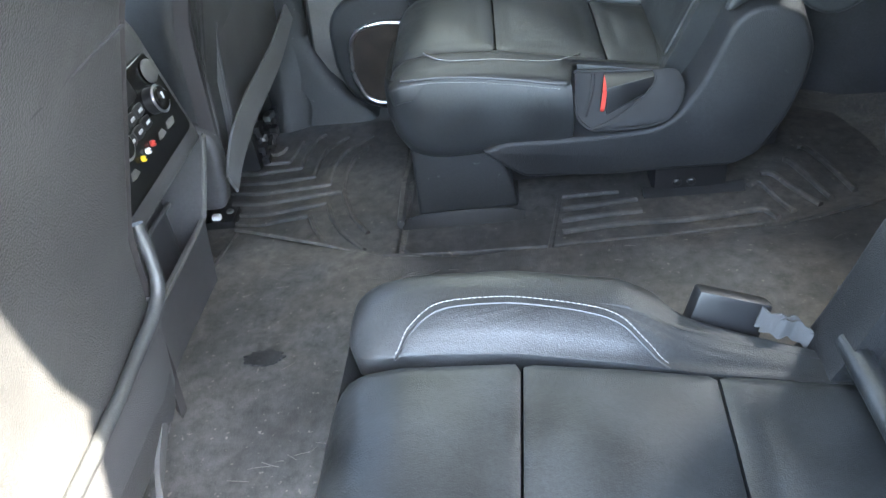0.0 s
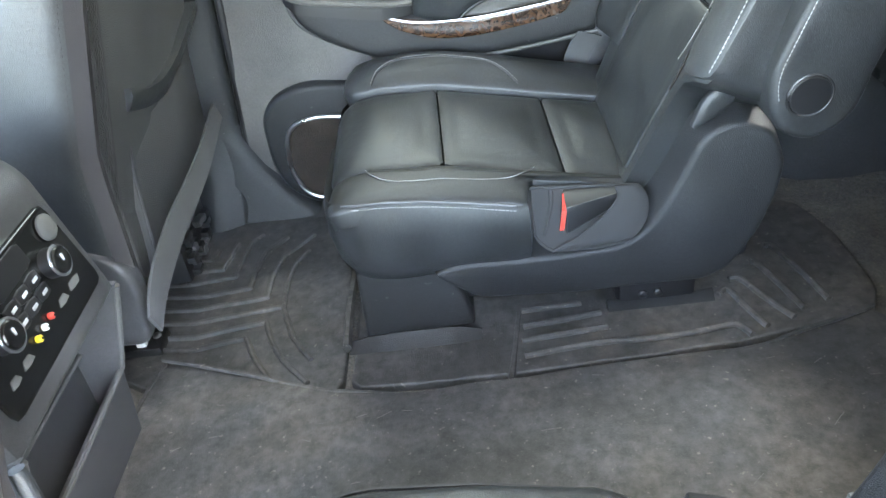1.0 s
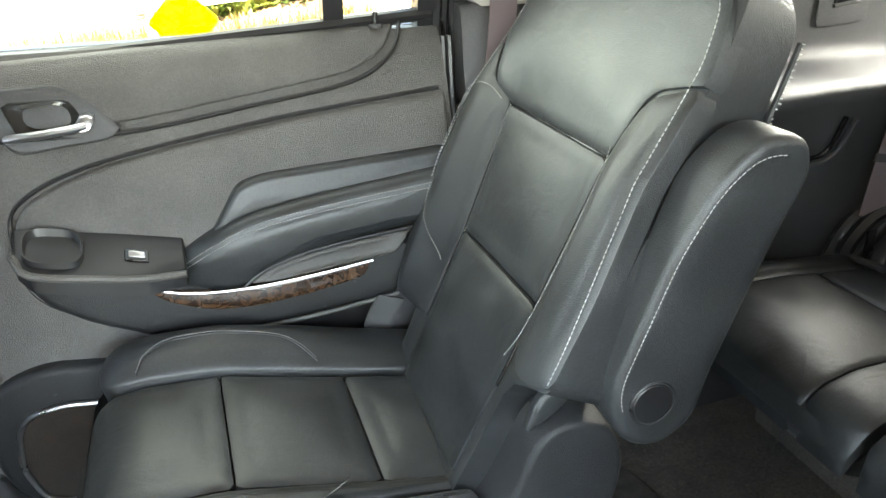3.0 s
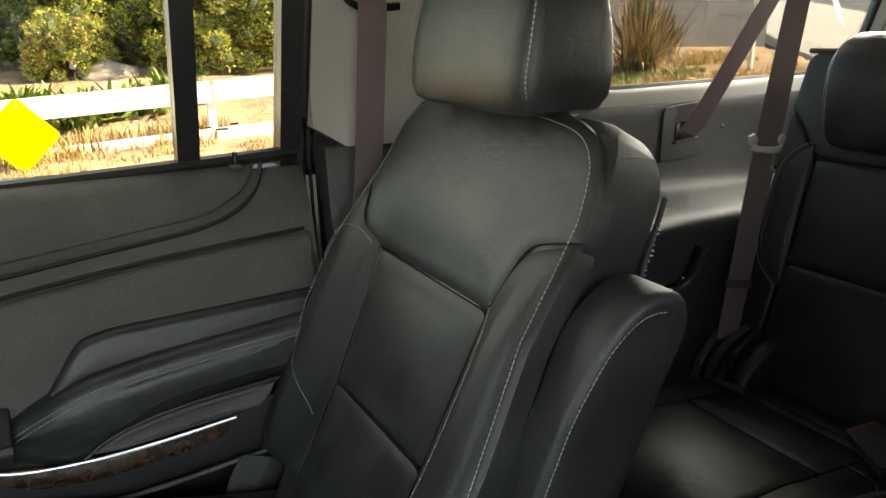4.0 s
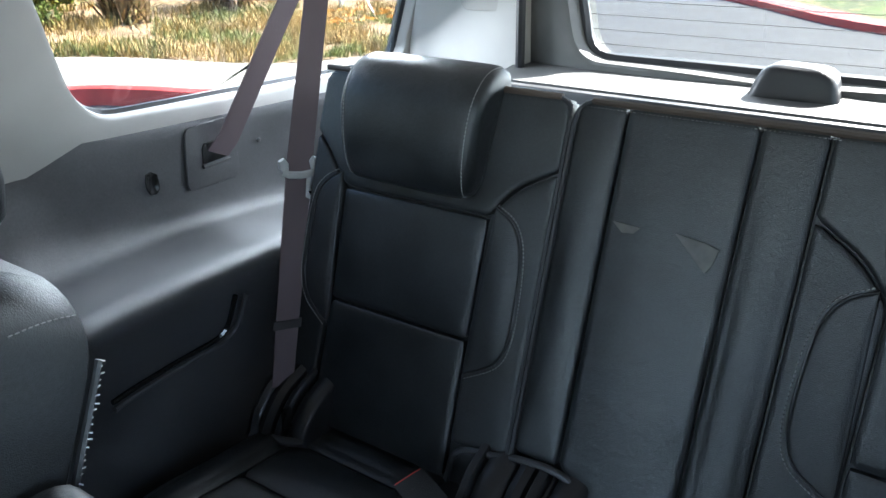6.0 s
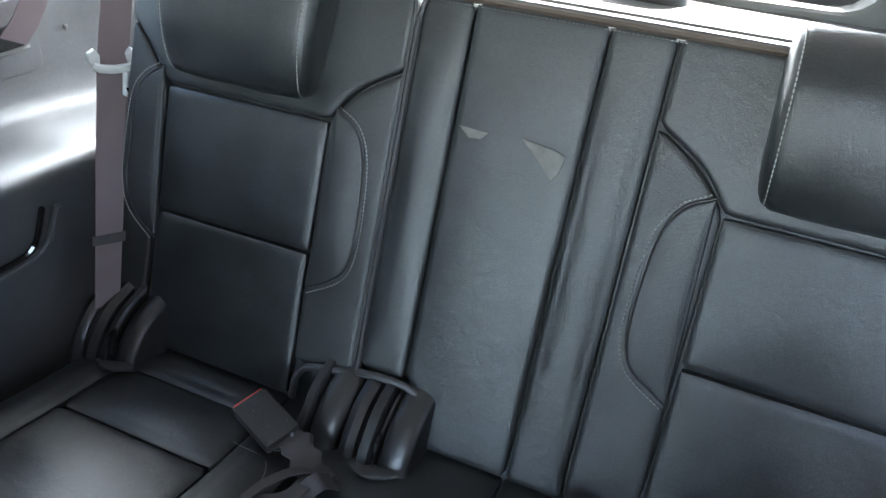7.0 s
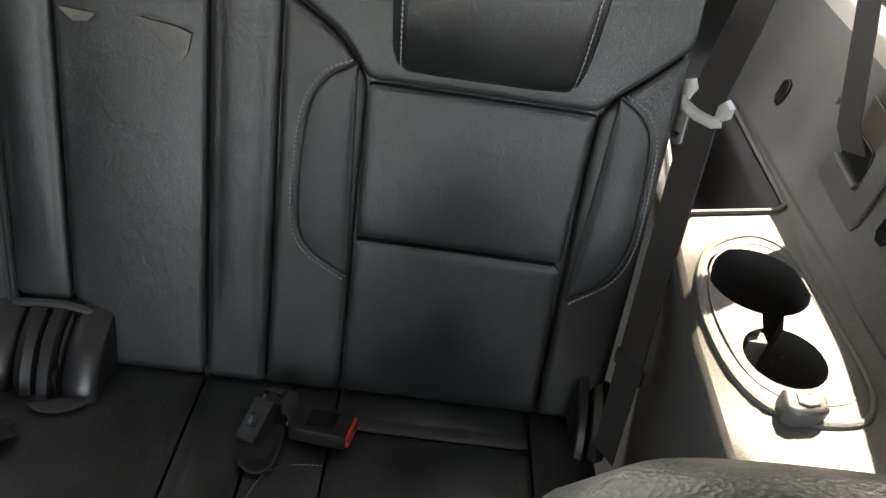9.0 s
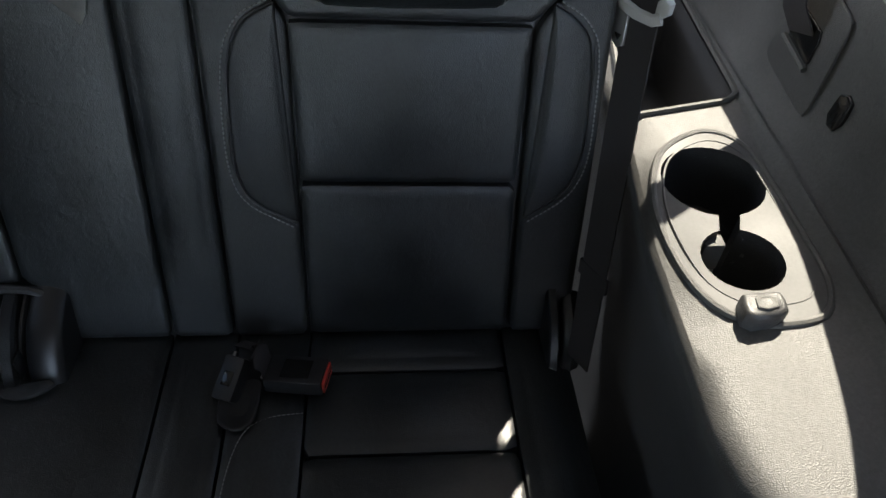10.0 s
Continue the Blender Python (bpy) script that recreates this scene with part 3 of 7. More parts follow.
# ---- second-row bucket seats ----
def seat_second(s, name, label):
    ox, oy, oz = (0.0, 0.0, 0.0) if s > 0 else (0.022, -0.055, -0.022)
    W = lambda x, y, z: Vector((x + ox, s * (y + oy), z + oz))
    t = thing(name, (0.72 + ox, s * (0.507 + oy), 0.0), label, "car seat", "second-row seats")
    C = 0.507
    box = lambda lo, hi, r: block([min(a, b) for a, b in zip(W(*lo), W(*hi))], [max(a, b) for a, b in zip(W(*lo), W(*hi))], r)
    # cushion
    TOP = [(0.395, 0.262), (0.402, 0.284), (0.415, 0.300), (0.44, 0.314), (0.48, 0.320), (0.59, 0.316), (0.775, 0.280), (0.95, 0.248)]

    CREST = [(0.126, 0.0), (0.14, 0.010), (0.16, 0.022), (0.185, 0.028), (0.207, 0.024), (0.220, 0.012), (0.230, -0.008), (0.238, -0.026)]
    CREST_NEAR = [(0.12, 0.0), (0.15, 0.003), (0.19, 0.002), (0.215, -0.004), (0.23, -0.012)]
    CREST_FAR = [(0.108, 0.0), (0.125, 0.010), (0.15, 0.022), (0.18, 0.028), (0.207, 0.024), (0.220, 0.012), (0.230, -0.008), (0.238, -0.026)]
    RIM = [(0.40, 0.290), (0.43, 0.300), (0.46, 0.306), (0.50, 0.308), (0.567, 0.301), (0.628, 0.290), (0.713, 0.271), (0.93, 0.232)]
    ALONG = [(0.40, 0.35), (0.45, 0.8), (0.52, 1.0), (0.70, 1.0), (0.80, 0.75), (0.93, 0.45)]

    def top(x, y, h=0.0):
        d = abs(y - C) / (1.09 if s < 0 and y < C else 1.0)
        z = interp(TOP, x) + interp(CREST, d) * interp(ALONG, x)
        if s > 0:
            z = interp(TOP, x) + 0.085 * (max(y, 0.385) - 0.507) + interp(CREST_NEAR if y < C else CREST_FAR, d) * interp(ALONG, x)
        if s < 0 and y < C:
            z -= 0.016 * max(0.0, min(1.0, (x - 0.70) / 0.06)) * max(0.0, min(1.0, (0.39 - y) / 0.05))
        return W(x - 0.25 * h * (x < 0.42), y, z + h)

    corners, radii = [(0.398, C - 0.225), (0.93, C - 0.225), (0.93, C + 0.225), (0.398, C + 0.225)], [0.07, 0.03, 0.03, 0.07]
    if s > 0:
        corners, radii = [(0.398, C - 0.221), (0.714, C - 0.221), (0.722, C - 0.162), (0.93, C - 0.160)] + corners[2:], [0.10, 0.006, 0.006, 0.03, 0.03, 0.07]
    if s < 0:
        corners, radii = [(0.405, C - 0.272), (0.712, C - 0.262), (0.745, C - 0.212), (0.80, C - 0.192), (0.87, C - 0.180), (0.93, C - 0.165)] + corners[2:], [0.07, 0.02, 0.02, 0.03, 0.05, 0.03, 0.03, 0.07]
    base = even(rounded(corners, radii, 8), 0.02, True)
    mid = Vector((0.68, C))
    rings = []
    for k, g, lo in ((0.0, -0.030, 0.135), (0.06, -0.016, 0.14), (0.25, -0.002, 0), (0.55, 0.006, 0), (0.85, 0.004, 0), (1.0, -0.002, 0)):
        ring = []
        for p in base:
            q = p + (p - mid).normalized() * g
            zt = interp(RIM, p.x) - 0.002 if s > 0 and p.y < C else interp(TOP, max(0.43, p.x)) - 0.030
            ring.append(W(q.x, q.y, 0.145 + (zt - 0.145) * k))
        rings.append(ring)
    rings.append([W(*(mid + (p - mid) * 0.92), 0.235) for p in base])
    part("cushion_side", loft(rings), LEATHER_SIDE, t, "smooth black side band of the cushion")
    FE = 0.618 if s > 0 else 0.634
    panels = (("front_panel", [(0.402, 0.387), (0.593, 0.386), (0.586, FE), (0.402, FE)], [0.03, 0.004, 0.004, 0.03]),
              ("middle_panel", [(0.595, 0.386), (0.780, 0.379), (0.770, FE - 0.008), (0.588, FE)], 0.004),
              ("rear_panel", [(0.782, 0.379), (0.93, 0.374), (0.93, FE - 0.014), (0.772, FE - 0.008)], 0.004))
    for nm, o, r in panels:
        part(nm, pad(rounded(o, r), lambda u, v, h: top(u, v, h), 0.025, 0.026, 0.007, sewn=0.0048), LEATHER, t)
    for nm, a, b in (("inner_bolster", 0.2875 if s > 0 else 0.272, 0.3845 if s > 0 else 0.3805), ("outer_bolster", FE + 0.0015, 0.742)):
        o, rr = [(0.41, a + 0.01), (0.93, a), (0.93, b), (0.41, b - 0.01)], [0.05, 0.01, 0.01, 0.05]
        if s > 0 and a < 0.3:
            o, rr = [(0.402, a), (0.712, a), (0.722, 0.347), (0.93, 0.349), (0.93, b - 0.010), (0.78, b - 0.006), (0.41, b)], [0.095, 0.006, 0.006, 0.004, 0.004, 0.02, 0.02]
        if s < 0 and a < 0.3:
            o, rr = [(0.412, 0.243), (0.702, 0.246), (0.730, 0.270), (0.752, 0.306), (0.80, 0.318), (0.93, 0.340), (0.93, b), (0.41, b - 0.01)], [0.05, 0.02, 0.02, 0.02, 0.03, 0.01, 0.01, 0.05]
        part(nm, pad(rounded(o, rr), lambda u, v, h: top(u, v, h), 0.03, 0.014, 0.003, 0.01, sewn=0.0035), LEATHER_SIDE, t)
    for sg in (-1, 1):
        e = 0.205 * sg
        arc = curve([(0.47, C + sg * 0.128), (0.485, C + sg * 0.155), (0.52, C + sg * 0.176), (0.60, C + sg * 0.179), (0.68, C + sg * 0.172), (0.715, C + sg * 0.150), (0.735, C + sg * 0.128)], 5)
        row = [top(a[0], a[1] + sg * (0.003 if s < 0 else 0.0), 0.0042) for a in arc]
        part("stitching", stitches(row, gap=0.0055, long=0.0046, wide=0.0007), STITCH, t, "pale curved seam stitching")
        part("seam", tube([top(a[0], a[1] - sg * 0.003, 0.0022) for a in arc], 0.0013, 5), PIPING, t, "dark sewn seam")
    for inner_side in (True, False):
        run = sorted((q + (q - mid).normalized() * 0.001 for q in base if 0.425 < q.x < 0.90 and (q.y < C) == inner_side), key=lambda q: q.x)
        if s > 0 and inner_side:
            run = [q for q in run if q.x < 0.712]
        rim = [W(p.x, p.y, interp(RIM, p.x) if s > 0 and inner_side else interp(TOP, max(0.43, p.x)) - 0.026) for p in run]
        part("piping", tube(rim, 0.0026, 6), PIPING, t)
        part("stitching", stitches([p + Vector((0, 0, -0.007)) + (p - W(mid.x, mid.y, p.z)).normalized() * 0.003 for p in rim]), STITCH, t, "pale stitching under the piping")

    # backrest
    N = Vector((-0.901, 0, 0.433))
    bx, rake = (0.737, 0.48) if s > 0 else (0.838, 0.34)

    def lean(y):
        return C - (C - y) * 0.78 if s < 0 and y < C else y

    def back(y, z, h=0.0):
        d = abs(y - C)
        f = 0.024 * max(0, min(1, (d - 0.13) / 0.08)) ** 1.5 * max(0, min(1, (0.80 - z) / 0.12)) - 0.009 * max(0, (d - 0.235) / 0.05) ** 2
        return W(bx + rake * z, lean(y), z) + N * (h + f)
    HALF = ([(0.25, 0.160), (0.40, 0.172), (0.43, 0.20), (0.45, 0.262), (0.47, 0.277)] if s > 0 else [(0.25, 0.225), (0.34, 0.255), (0.44, 0.277)]) + [(0.56, 0.276), (0.70, 0.262), (0.79, 0.250), (0.84, 0.245), (0.86, 0.242), (0.875, 0.238), (0.887, 0.231), (0.896, 0.221), (0.903, 0.207), (0.907, 0.19)]
    rings = []
    for z in (0.25, 0.30, 0.36, 0.40, 0.425, 0.44, 0.45, 0.47, 0.50, 0.58, 0.66, 0.74, 0.80, 0.83, 0.845, 0.86, 0.872, 0.882, 0.890, 0.897, 0.903, 0.907):
        hw, th = interp(HALF, z), 0.122 - 0.022 * (z - 0.25) / 0.65
        f0 = -0.008 if z < 0.89 else -0.008 - (z - 0.89) * 1.2
        th *= 1 - 0.25 * max(0.0, (z - 0.845) / 0.063) ** 2
        ring = []
        for u in lin(-1, 1, 29):
            ring.append(back(C + hw * u, z, f0 - 0.006 * (max(0.0, abs(u) - 0.95) / 0.05) ** 2))
        for q in (1, 0.99, 0.97, 0.9, 0, -0.9, -0.97, -0.99, -1):
            ring.append(W(bx + rake * z, lean(C + (hw - 0.004) * q), z) + N * (-th + 0.008 * max(0.0, abs(q) - 0.96) / 0.04))
        rings.append(ring)
    part("backrest_shell", loft(rings), LEATHER_SIDE, t, "black vinyl sides and back of the backrest")
    P = lambda nm, o, r, mat=LEATHER, d=0.030, dome=0.006, rr=0.022: part(nm, pad(rounded(o, r), back, d, rr, dome, sewn=0.0042), mat, t)
    P("middle_back_panel", [(0.352, 0.508), (0.624, 0.505), (0.652, 0.684), (0.352, 0.684)], 0.005)
    P("lower_back_panel", [(0.36, 0.27), (0.61, 0.27), (0.624, 0.501), (0.352, 0.504)], 0.005)
    P("upper_back_panel", [(0.352, 0.688), (0.654, 0.688), (0.70, 0.70), (0.762, 0.775), (0.751, 0.84), (0.727, 0.884), (0.66, 0.905), (0.36, 0.905), (0.287, 0.884), (0.263, 0.84), (0.252, 0.786), (0.33, 0.765)],
      [0.01, 0.01, 0.01, 0.01, 0.02, 0.03, 0.02, 0.02, 0.03, 0.02, 0.004, 0.02])
    for line in ([(0.3505, 0.40), (0.3505, 0.55), (0.3505, 0.686)], [(0.352, 0.506), (0.49, 0.505), (0.624, 0.503)], [(0.352, 0.686), (0.50, 0.686), (0.654, 0.686)], [(0.617, 0.38), (0.626, 0.502), (0.653, 0.686)]):
        part("seam", tube([back(p.x, p.y, -0.006) for p in curve([Vector(q) for q in line], 6)], 0.0014, 6), GLOSS_BLACK, t, "dark sewn seam")
    P("inner_back_bolster", [(0.230, 0.462), (0.262, 0.447), (0.312, 0.441), (0.349, 0.455), (0.349, 0.70), (0.331, 0.757), (0.252, 0.783), (0.243, 0.70), (0.230, 0.56)], [0.01, 0.02, 0.02, 0.01, 0.02, 0.03, 0.01, 0.02, 0.02], LEATHER_SIDE)
    P("outer_back_bolster", [(0.626, 0.36), (0.73, 0.355), (0.770, 0.44), (0.784, 0.56), (0.763, 0.768), (0.71, 0.705), (0.655, 0.69), (0.628, 0.50)], [0.01, 0.03, 0.03, 0.02, 0.02, 0.02, 0.01, 0], LEATHER_SIDE)
    for line in ([(0.335, 0.700), (0.318, 0.672), (0.312, 0.61), (0.313, 0.54), (0.325, 0.48), (0.349, 0.44)], [(0.662, 0.687), (0.70, 0.696), (0.735, 0.691), (0.754, 0.672), (0.762, 0.62), (0.760, 0.57), (0.735, 0.51), (0.70, 0.47), (0.635, 0.447)]):
        part("stitching", stitches([back(p.x, p.y, 0.0062) for p in curve([Vector(q) for q in line], 6)], N, 0.0060, 0.0046, 0.0009), STITCH, t, "pale curved seam stitching")
    edge = curve([Vector(q) for q in [(0.229, 0.465), (0.231, 0.52), (0.245, 0.66), (0.260, 0.77), (0.275, 0.84), (0.300, 0.878), (0.36, 0.895), (0.507, 0.902), (0.655, 0.895), (0.714, 0.878), (0.740, 0.84), (0.756, 0.72), (0.782, 0.56)]], 6)
    part("stitching", stitches([back(p.x + 0.003 * (1 if p.x < C else -1), p.y - (0.004 if p.y > 0.86 else 0), 0.0012) for p in edge], N, 0.0064, 0.0050, 0.0010), STITCH, t, "pale stitching along the backrest edge")
    part("stitching", stitches(curve([W(bx + rake * z, lean(C - interp(HALF, z)) + a, z) + N * k for z, a, k in ((0.874, -0.0012, -0.020), (0.884, 0.0008, -0.05), (0.890, 0.0026, -0.080))], 6), (0, -s, 0.3)), STITCH, t)
    rear_edge = [W(bx + rake * z, lean(C - interp(HALF, z)) + 0.006, z) + N * -(0.124 - 0.022 * (z - 0.25) / 0.65) for z in lin(0.46, 0.86, 24)]
    hem = part("rear_hem", tube(rear_edge, 0.0035, 6), LEATHER_SIDE, t, "rolled rear seam with frayed threads")
    fray = bmesh.new()
    for p in even(rear_edge, 0.006):
        q = p + Vector((0, -s * 0.002, 0))
        tube([q, q + Vector((random.uniform(0.002, 0.005), -s * random.uniform(0.0, 0.004), random.uniform(-0.003, 0.002)))], 0.0008, 4, fray)
    part("frayed_thread", fray, GREY_P, hem)
    # headrest
    hx, hy, hz = (0.0, 0.0, 0.0) if s > 0 else (-0.048, 0.054, -0.004)
    HW = lambda x, y, z: W(x + hx, y + hy, z + hz)
    hrings = []
    for z, hw, d0, d1 in ((0.898, 0.124, 0.020, 0.122), (0.904, 0.138, 0.009, 0.134), (0.920, 0.145, 0.002, 0.142), (0.95, 0.148, 0.0, 0.140), (0.98, 0.147, 0.0, 0.133), (1.01, 0.144, 0.002, 0.125), (1.04, 0.138, 0.005, 0.115),
                          (1.062, 0.128, 0.011, 0.103), (1.076, 0.110, 0.022, 0.088), (1.085, 0.075, 0.036, 0.074), (1.088, 0.03, 0.048, 0.062)):
        x0 = 1.105 + 0.14 * (z - 0.915)
        hrings.append([HW(p.x, p.y, p.z) for p in ring_box(x0 + (d0 + d1) / 2, C, (d1 - d0) / 2, hw, z, 56, 7.5)])
    hr = part("headrest", loft(hrings, bm=None), LEATHER, t, "black leather headrest with stitched side seams")
    for sg in (-1, 1):
        line = [HW(1.105 + 0.14 * (z - 0.915) + x, C + sg * y, z) for z, x, y in ((0.918, 0.016, 0.139), (0.94, 0.005, 0.147), (0.98, 0.004, 0.148), (1.03, 0.008, 0.141), (1.058, 0.016, 0.129), (1.076, 0.032, 0.108))]
        part("stitching", stitches(curve(line, 6), (-0.6, sg * s, 0.1), 0.0064, 0.0050, 0.0012), STITCH, hr, "pale headrest seam stitching")
        part("post", tube([HW(1.185, C + sg * 0.06, 0.86), HW(1.185, C + sg * 0.06, 0.93)], 0.006, 10), CHROME, hr)

    # armrest folded up beside the backrest
    ax = 0.0 if s > 0 else -0.05
    arm_o = rounded([(1.008, 0.455), (1.025, 0.392), (1.072, 0.370), (1.122, 0.398), (1.146, 0.50), (1.182, 0.64), (1.205, 0.705), (1.190, 0.745), (1.140, 0.752), (1.098, 0.715), (1.06, 0.64)], 0.03, 5)
    arm = part("armrest", pad(arm_o, lambda u, v, h: W(u + ax, 0.205 - h - 0.11 * max(0.0, v - 0.46), v), 0.066, 0.012, 0.003), LEATHER_SIDE, t, "folded-up leather armrest")
    inset = [Vector((1.083, 0.56)).lerp(p, 0.90) for p in even(arm_o, 0.006, True)]
    on_edge = lambda p: (p.x < 1.073 + 0.41 * (p.y - 0.56) or p.y > 0.728) and p.y > 0.405
    first = next(i for i in range(len(inset)) if on_edge(inset[i]) and not on_edge(inset[i - 1]))
    inset = inset[first:] + inset[:first]
    part("stitching", stitches([W(p.x + ax, 0.2030 - 0.11 * max(0.0, p.y - 0.46), p.y) for p in inset if on_edge(p)], (0, -s, 0), 0.0060, 0.0046, 0.0008), STITCH, arm, "pale armrest edge stitching")
    part("pivot_cap", disc(W(1.060 + ax, 0.204, 0.442), (0, -s, 0), 0.026, 0.004), PLASTIC_BLACK, arm, "round black pivot cap")
    part("pivot_ring", tube([W(1.060 + ax + 0.0275 * math.cos(a), 0.203, 0.442 + 0.0275 * math.sin(a)) for a in lin(0, 2 * math.pi, 30)], 0.002, 6), PLASTIC_BLACK, arm)
    # inner side shield
    sh = [(0.548, 0.172), (0.62, 0.176), (0.70, 0.174), (0.80, 0.176), (0.845, 0.190), (0.867, 0.235), (0.877, 0.33), (0.90, 0.415), (0.94, 0.452), (0.985, 0.434), (1.03, 0.396), (1.058, 0.36), (1.06, 0.29), (1.045, 0.20), (1.01, 0.12), (0.96, 0.088), (0.80, 0.090), (0.705, 0.096), (0.63, 0.118)]
    if s > 0:
        sh = [(0.552, 0.160), (0.60, 0.175), (0.676, 0.172), (0.785, 0.172), (0.852, 0.177), (0.886, 0.198), (0.915, 0.243), (0.935, 0.288), (0.958, 0.346), (0.984, 0.369), (1.02, 0.371), (1.062, 0.352), (1.082, 0.30), (1.078, 0.25), (1.058, 0.18), (1.022, 0.115), (0.985, 0.092), (0.784, 0.089), (0.625, 0.100), (0.585, 0.132)]
    if s < 0:
        sh = sh[:4] + [(0.845, 0.20), (0.882, 0.236), (0.903, 0.285), (0.922, 0.340), (0.938, 0.393), (0.97, 0.42)] + sh[10:]
    part("side_shield", pad(rounded(sh, 0.014, 3), lambda u, v, h: W(u, 0.288 - h - 0.05 * max(0, u - 0.9), v - 0.5 * min(0.0, h + 0.010)) if s > 0 else W(u, 0.306 - h - 0.10 * max(0, u - 0.85), v), 0.075, 0.010, 0.0), PLASTIC_SEAT, t, "charcoal plastic side shield")
    if s < 0:
        part("shield_cap", block((0.937, -0.262, 0.252), (0.953, -0.240, 0.284), 0.003), PLASTIC_GREY, t, "pale worn end of the shield")
    if s > 0:
        # added black block stops light showing through between shield and armrest
        part("dark_gap_filler", box((0.968, 0.318, 0.10), (1.065, 0.700, 0.395), 0.02), PLASTIC_BLACK, t, "black filler block added behind the shield to darken the gap")
        part("tuck_fold", pad(rounded([(0.945, 0.355), (0.962, 0.405), (0.992, 0.428), (1.010, 0.400), (0.985, 0.378)], 0.010), lambda u, v, h: W(u, 0.296 - h, v), 0.012, 0.004, 0.002), LEATHER_SIDE, t, "leather corner tucked behind the shield")
    part("rear_roll", tube([W(0.912, y, 0.279 + 0.004 * math.sin((y - 0.36) * 11)) for y in lin(0.350, 0.63, 10)], 0.014, 10), LEATHER, t, "rolled rear edge of the cushion")
    part("outer_shield", pad(rounded([(0.55, 0.17), (0.86, 0.18), (0.93, 0.28), (0.985, 0.38), (1.09, 0.36), (1.05, 0.15), (0.96, 0.086), (0.63, 0.11)], 0.02), lambda u, v, h: W(u, 0.728 + h, v), 0.05, 0.012, 0.0), PLASTIC_SEAT, t)
    part("underframe", box((0.52, C - 0.165, 0.06), (0.98, C + 0.19, 0.17), 0.01), PLASTIC_BLACK, t)
    rc = part("recliner_cover", pad(rounded([(0.86, 0.22), (0.93, 0.22), (0.975, 0.36), (0.985, 0.46), (0.93, 0.44), (0.895, 0.34)], 0.02), lambda u, v, h: W(u, 0.752 + h * 0.2 - h * 0.8, v), 0.05, 0.008, 0.002), PLASTIC, t, "grey recliner cover")
    part("button", disc(W(0.927, 0.690, 0.346), (-0.5, -s, 0.2), 0.010, 0.008), PLASTIC_GREY, rc)
    part("release_strap", ribbon(curve([W(0.845, 0.745, 0.23), W(0.86, 0.742, 0.30), W(0.885, 0.735, 0.345)], 4), W(0.022, 0, -0.008), (0, 1, 0), 0.003), FELT, t, "grey fabric release strap")
    # riser covers with rubber lips
    part("front_foot", pad(rounded([(0.422, 0.010), (0.614, 0.02), (0.602, 0.09), (0.555, 0.178), (0.428, 0.188)], [0.004, 0.004, 0.02, 0.03, 0.01]), lambda u, v, h: W(u, 0.318 - h + 0.05 * v, v), 0.20, 0.008, 0.002), PLASTIC_SEAT, t, "carpet-textured front foot cover")
    part("rear_foot", box((0.86, C - 0.17, 0.0 - oz), (0.99, C + 0.17, 0.09), 0.01), PLASTIC_BLACK, t)
    for x in (0.90, 0.925):
        part("bolt", disc(W(x, C - 0.172, 0.035), (0, -s, 0), 0.008, 0.006, 10), PLASTIC_BLACK, t)
    # buckle pouch
    if s > 0:
        PP = lambda u, v, h=0.0: W(u, 0.338 - 0.65 * (0.268 - v) - 0.84 * h, v + 0.545 * h)
        base_o = rounded([(0.718, 0.270), (0.80, 0.264), (0.886, 0.258), (0.898, 0.240), (0.892, 0.212), (0.865, 0.188), (0.80, 0.183), (0.742, 0.186), (0.722, 0.203)], [0.01, 0.03, 0.006, 0.012, 0.02, 0.02, 0.03, 0.01, 0.008])
        pouch = part("buckle_pouch", pad(base_o, PP, 0.02, 0.004, 0.0, 0.006), POUCH, t, "grey fabric buckle pouch")
        hem_o = even(base_o, 0.006, True)
        part("pouch_hem", tube([PP(p.x, p.y, -0.001) for p in hem_o] + [PP(*hem_o[0], -0.001)], 0.0026, 6), POUCH, pouch)
        mouth = curve([Vector(q) for q in [(0.849, 0.259), (0.850, 0.246), (0.835, 0.229), (0.810, 0.213), (0.780, 0.198), (0.744, 0.186)]], 5)
        under = curve([Vector(q) for q in [(0.886, 0.257), (0.895, 0.240), (0.888, 0.212), (0.864, 0.192), (0.81, 0.185), (0.744, 0.184)]], 5)
        part("pouch_flap", loft([[PP(p.x, p.y, 0.003), PP(p.x, p.y, 0.013), PP(*p.lerp(q, 0.3), 0.015), PP(*p.lerp(q, 0.75), 0.011), PP(q.x, q.y, 0.004), PP(q.x, q.y, -0.002)] for p, q in zip(mouth, under)]), POUCH, pouch, "grey fabric flap across the buckle")
        part("pouch_piping", tube([PP(p.x, p.y, 0.0125) for p in mouth], 0.0022, 6), POUCH, pouch)
        fold = curve([Vector(q) for q in [(0.752, 0.263), (0.750, 0.245), (0.742, 0.222), (0.735, 0.206)]], 5)
        part("pouch_fold", tube([PP(p.x, p.y, 0.0005) for p in fold], 0.0035, 6), POUCH, pouch)
        bsec = lambda u, k: [PP(u, v, h) for v, h in ((0.206 + 0.028 * k, 0.0), (0.207 + 0.028 * k, 0.008 - 0.002 * k), (0.234 + 0.012 * k, 0.026 - 0.010 * k), (0.239 + 0.011 * k, 0.0275 - 0.010 * k), (0.259 - 0.001 * k, 0.010 - 0.002 * k), (0.262 - 0.002 * k, 0.002))]
        bk = part("buckle", loft([bsec(0.770, 0.0), bsec(0.772, 0.0), bsec(0.81, 0.5), bsec(0.848, 1.0)]), PLASTIC_BLACK, t, "black seat belt buckle with red button")
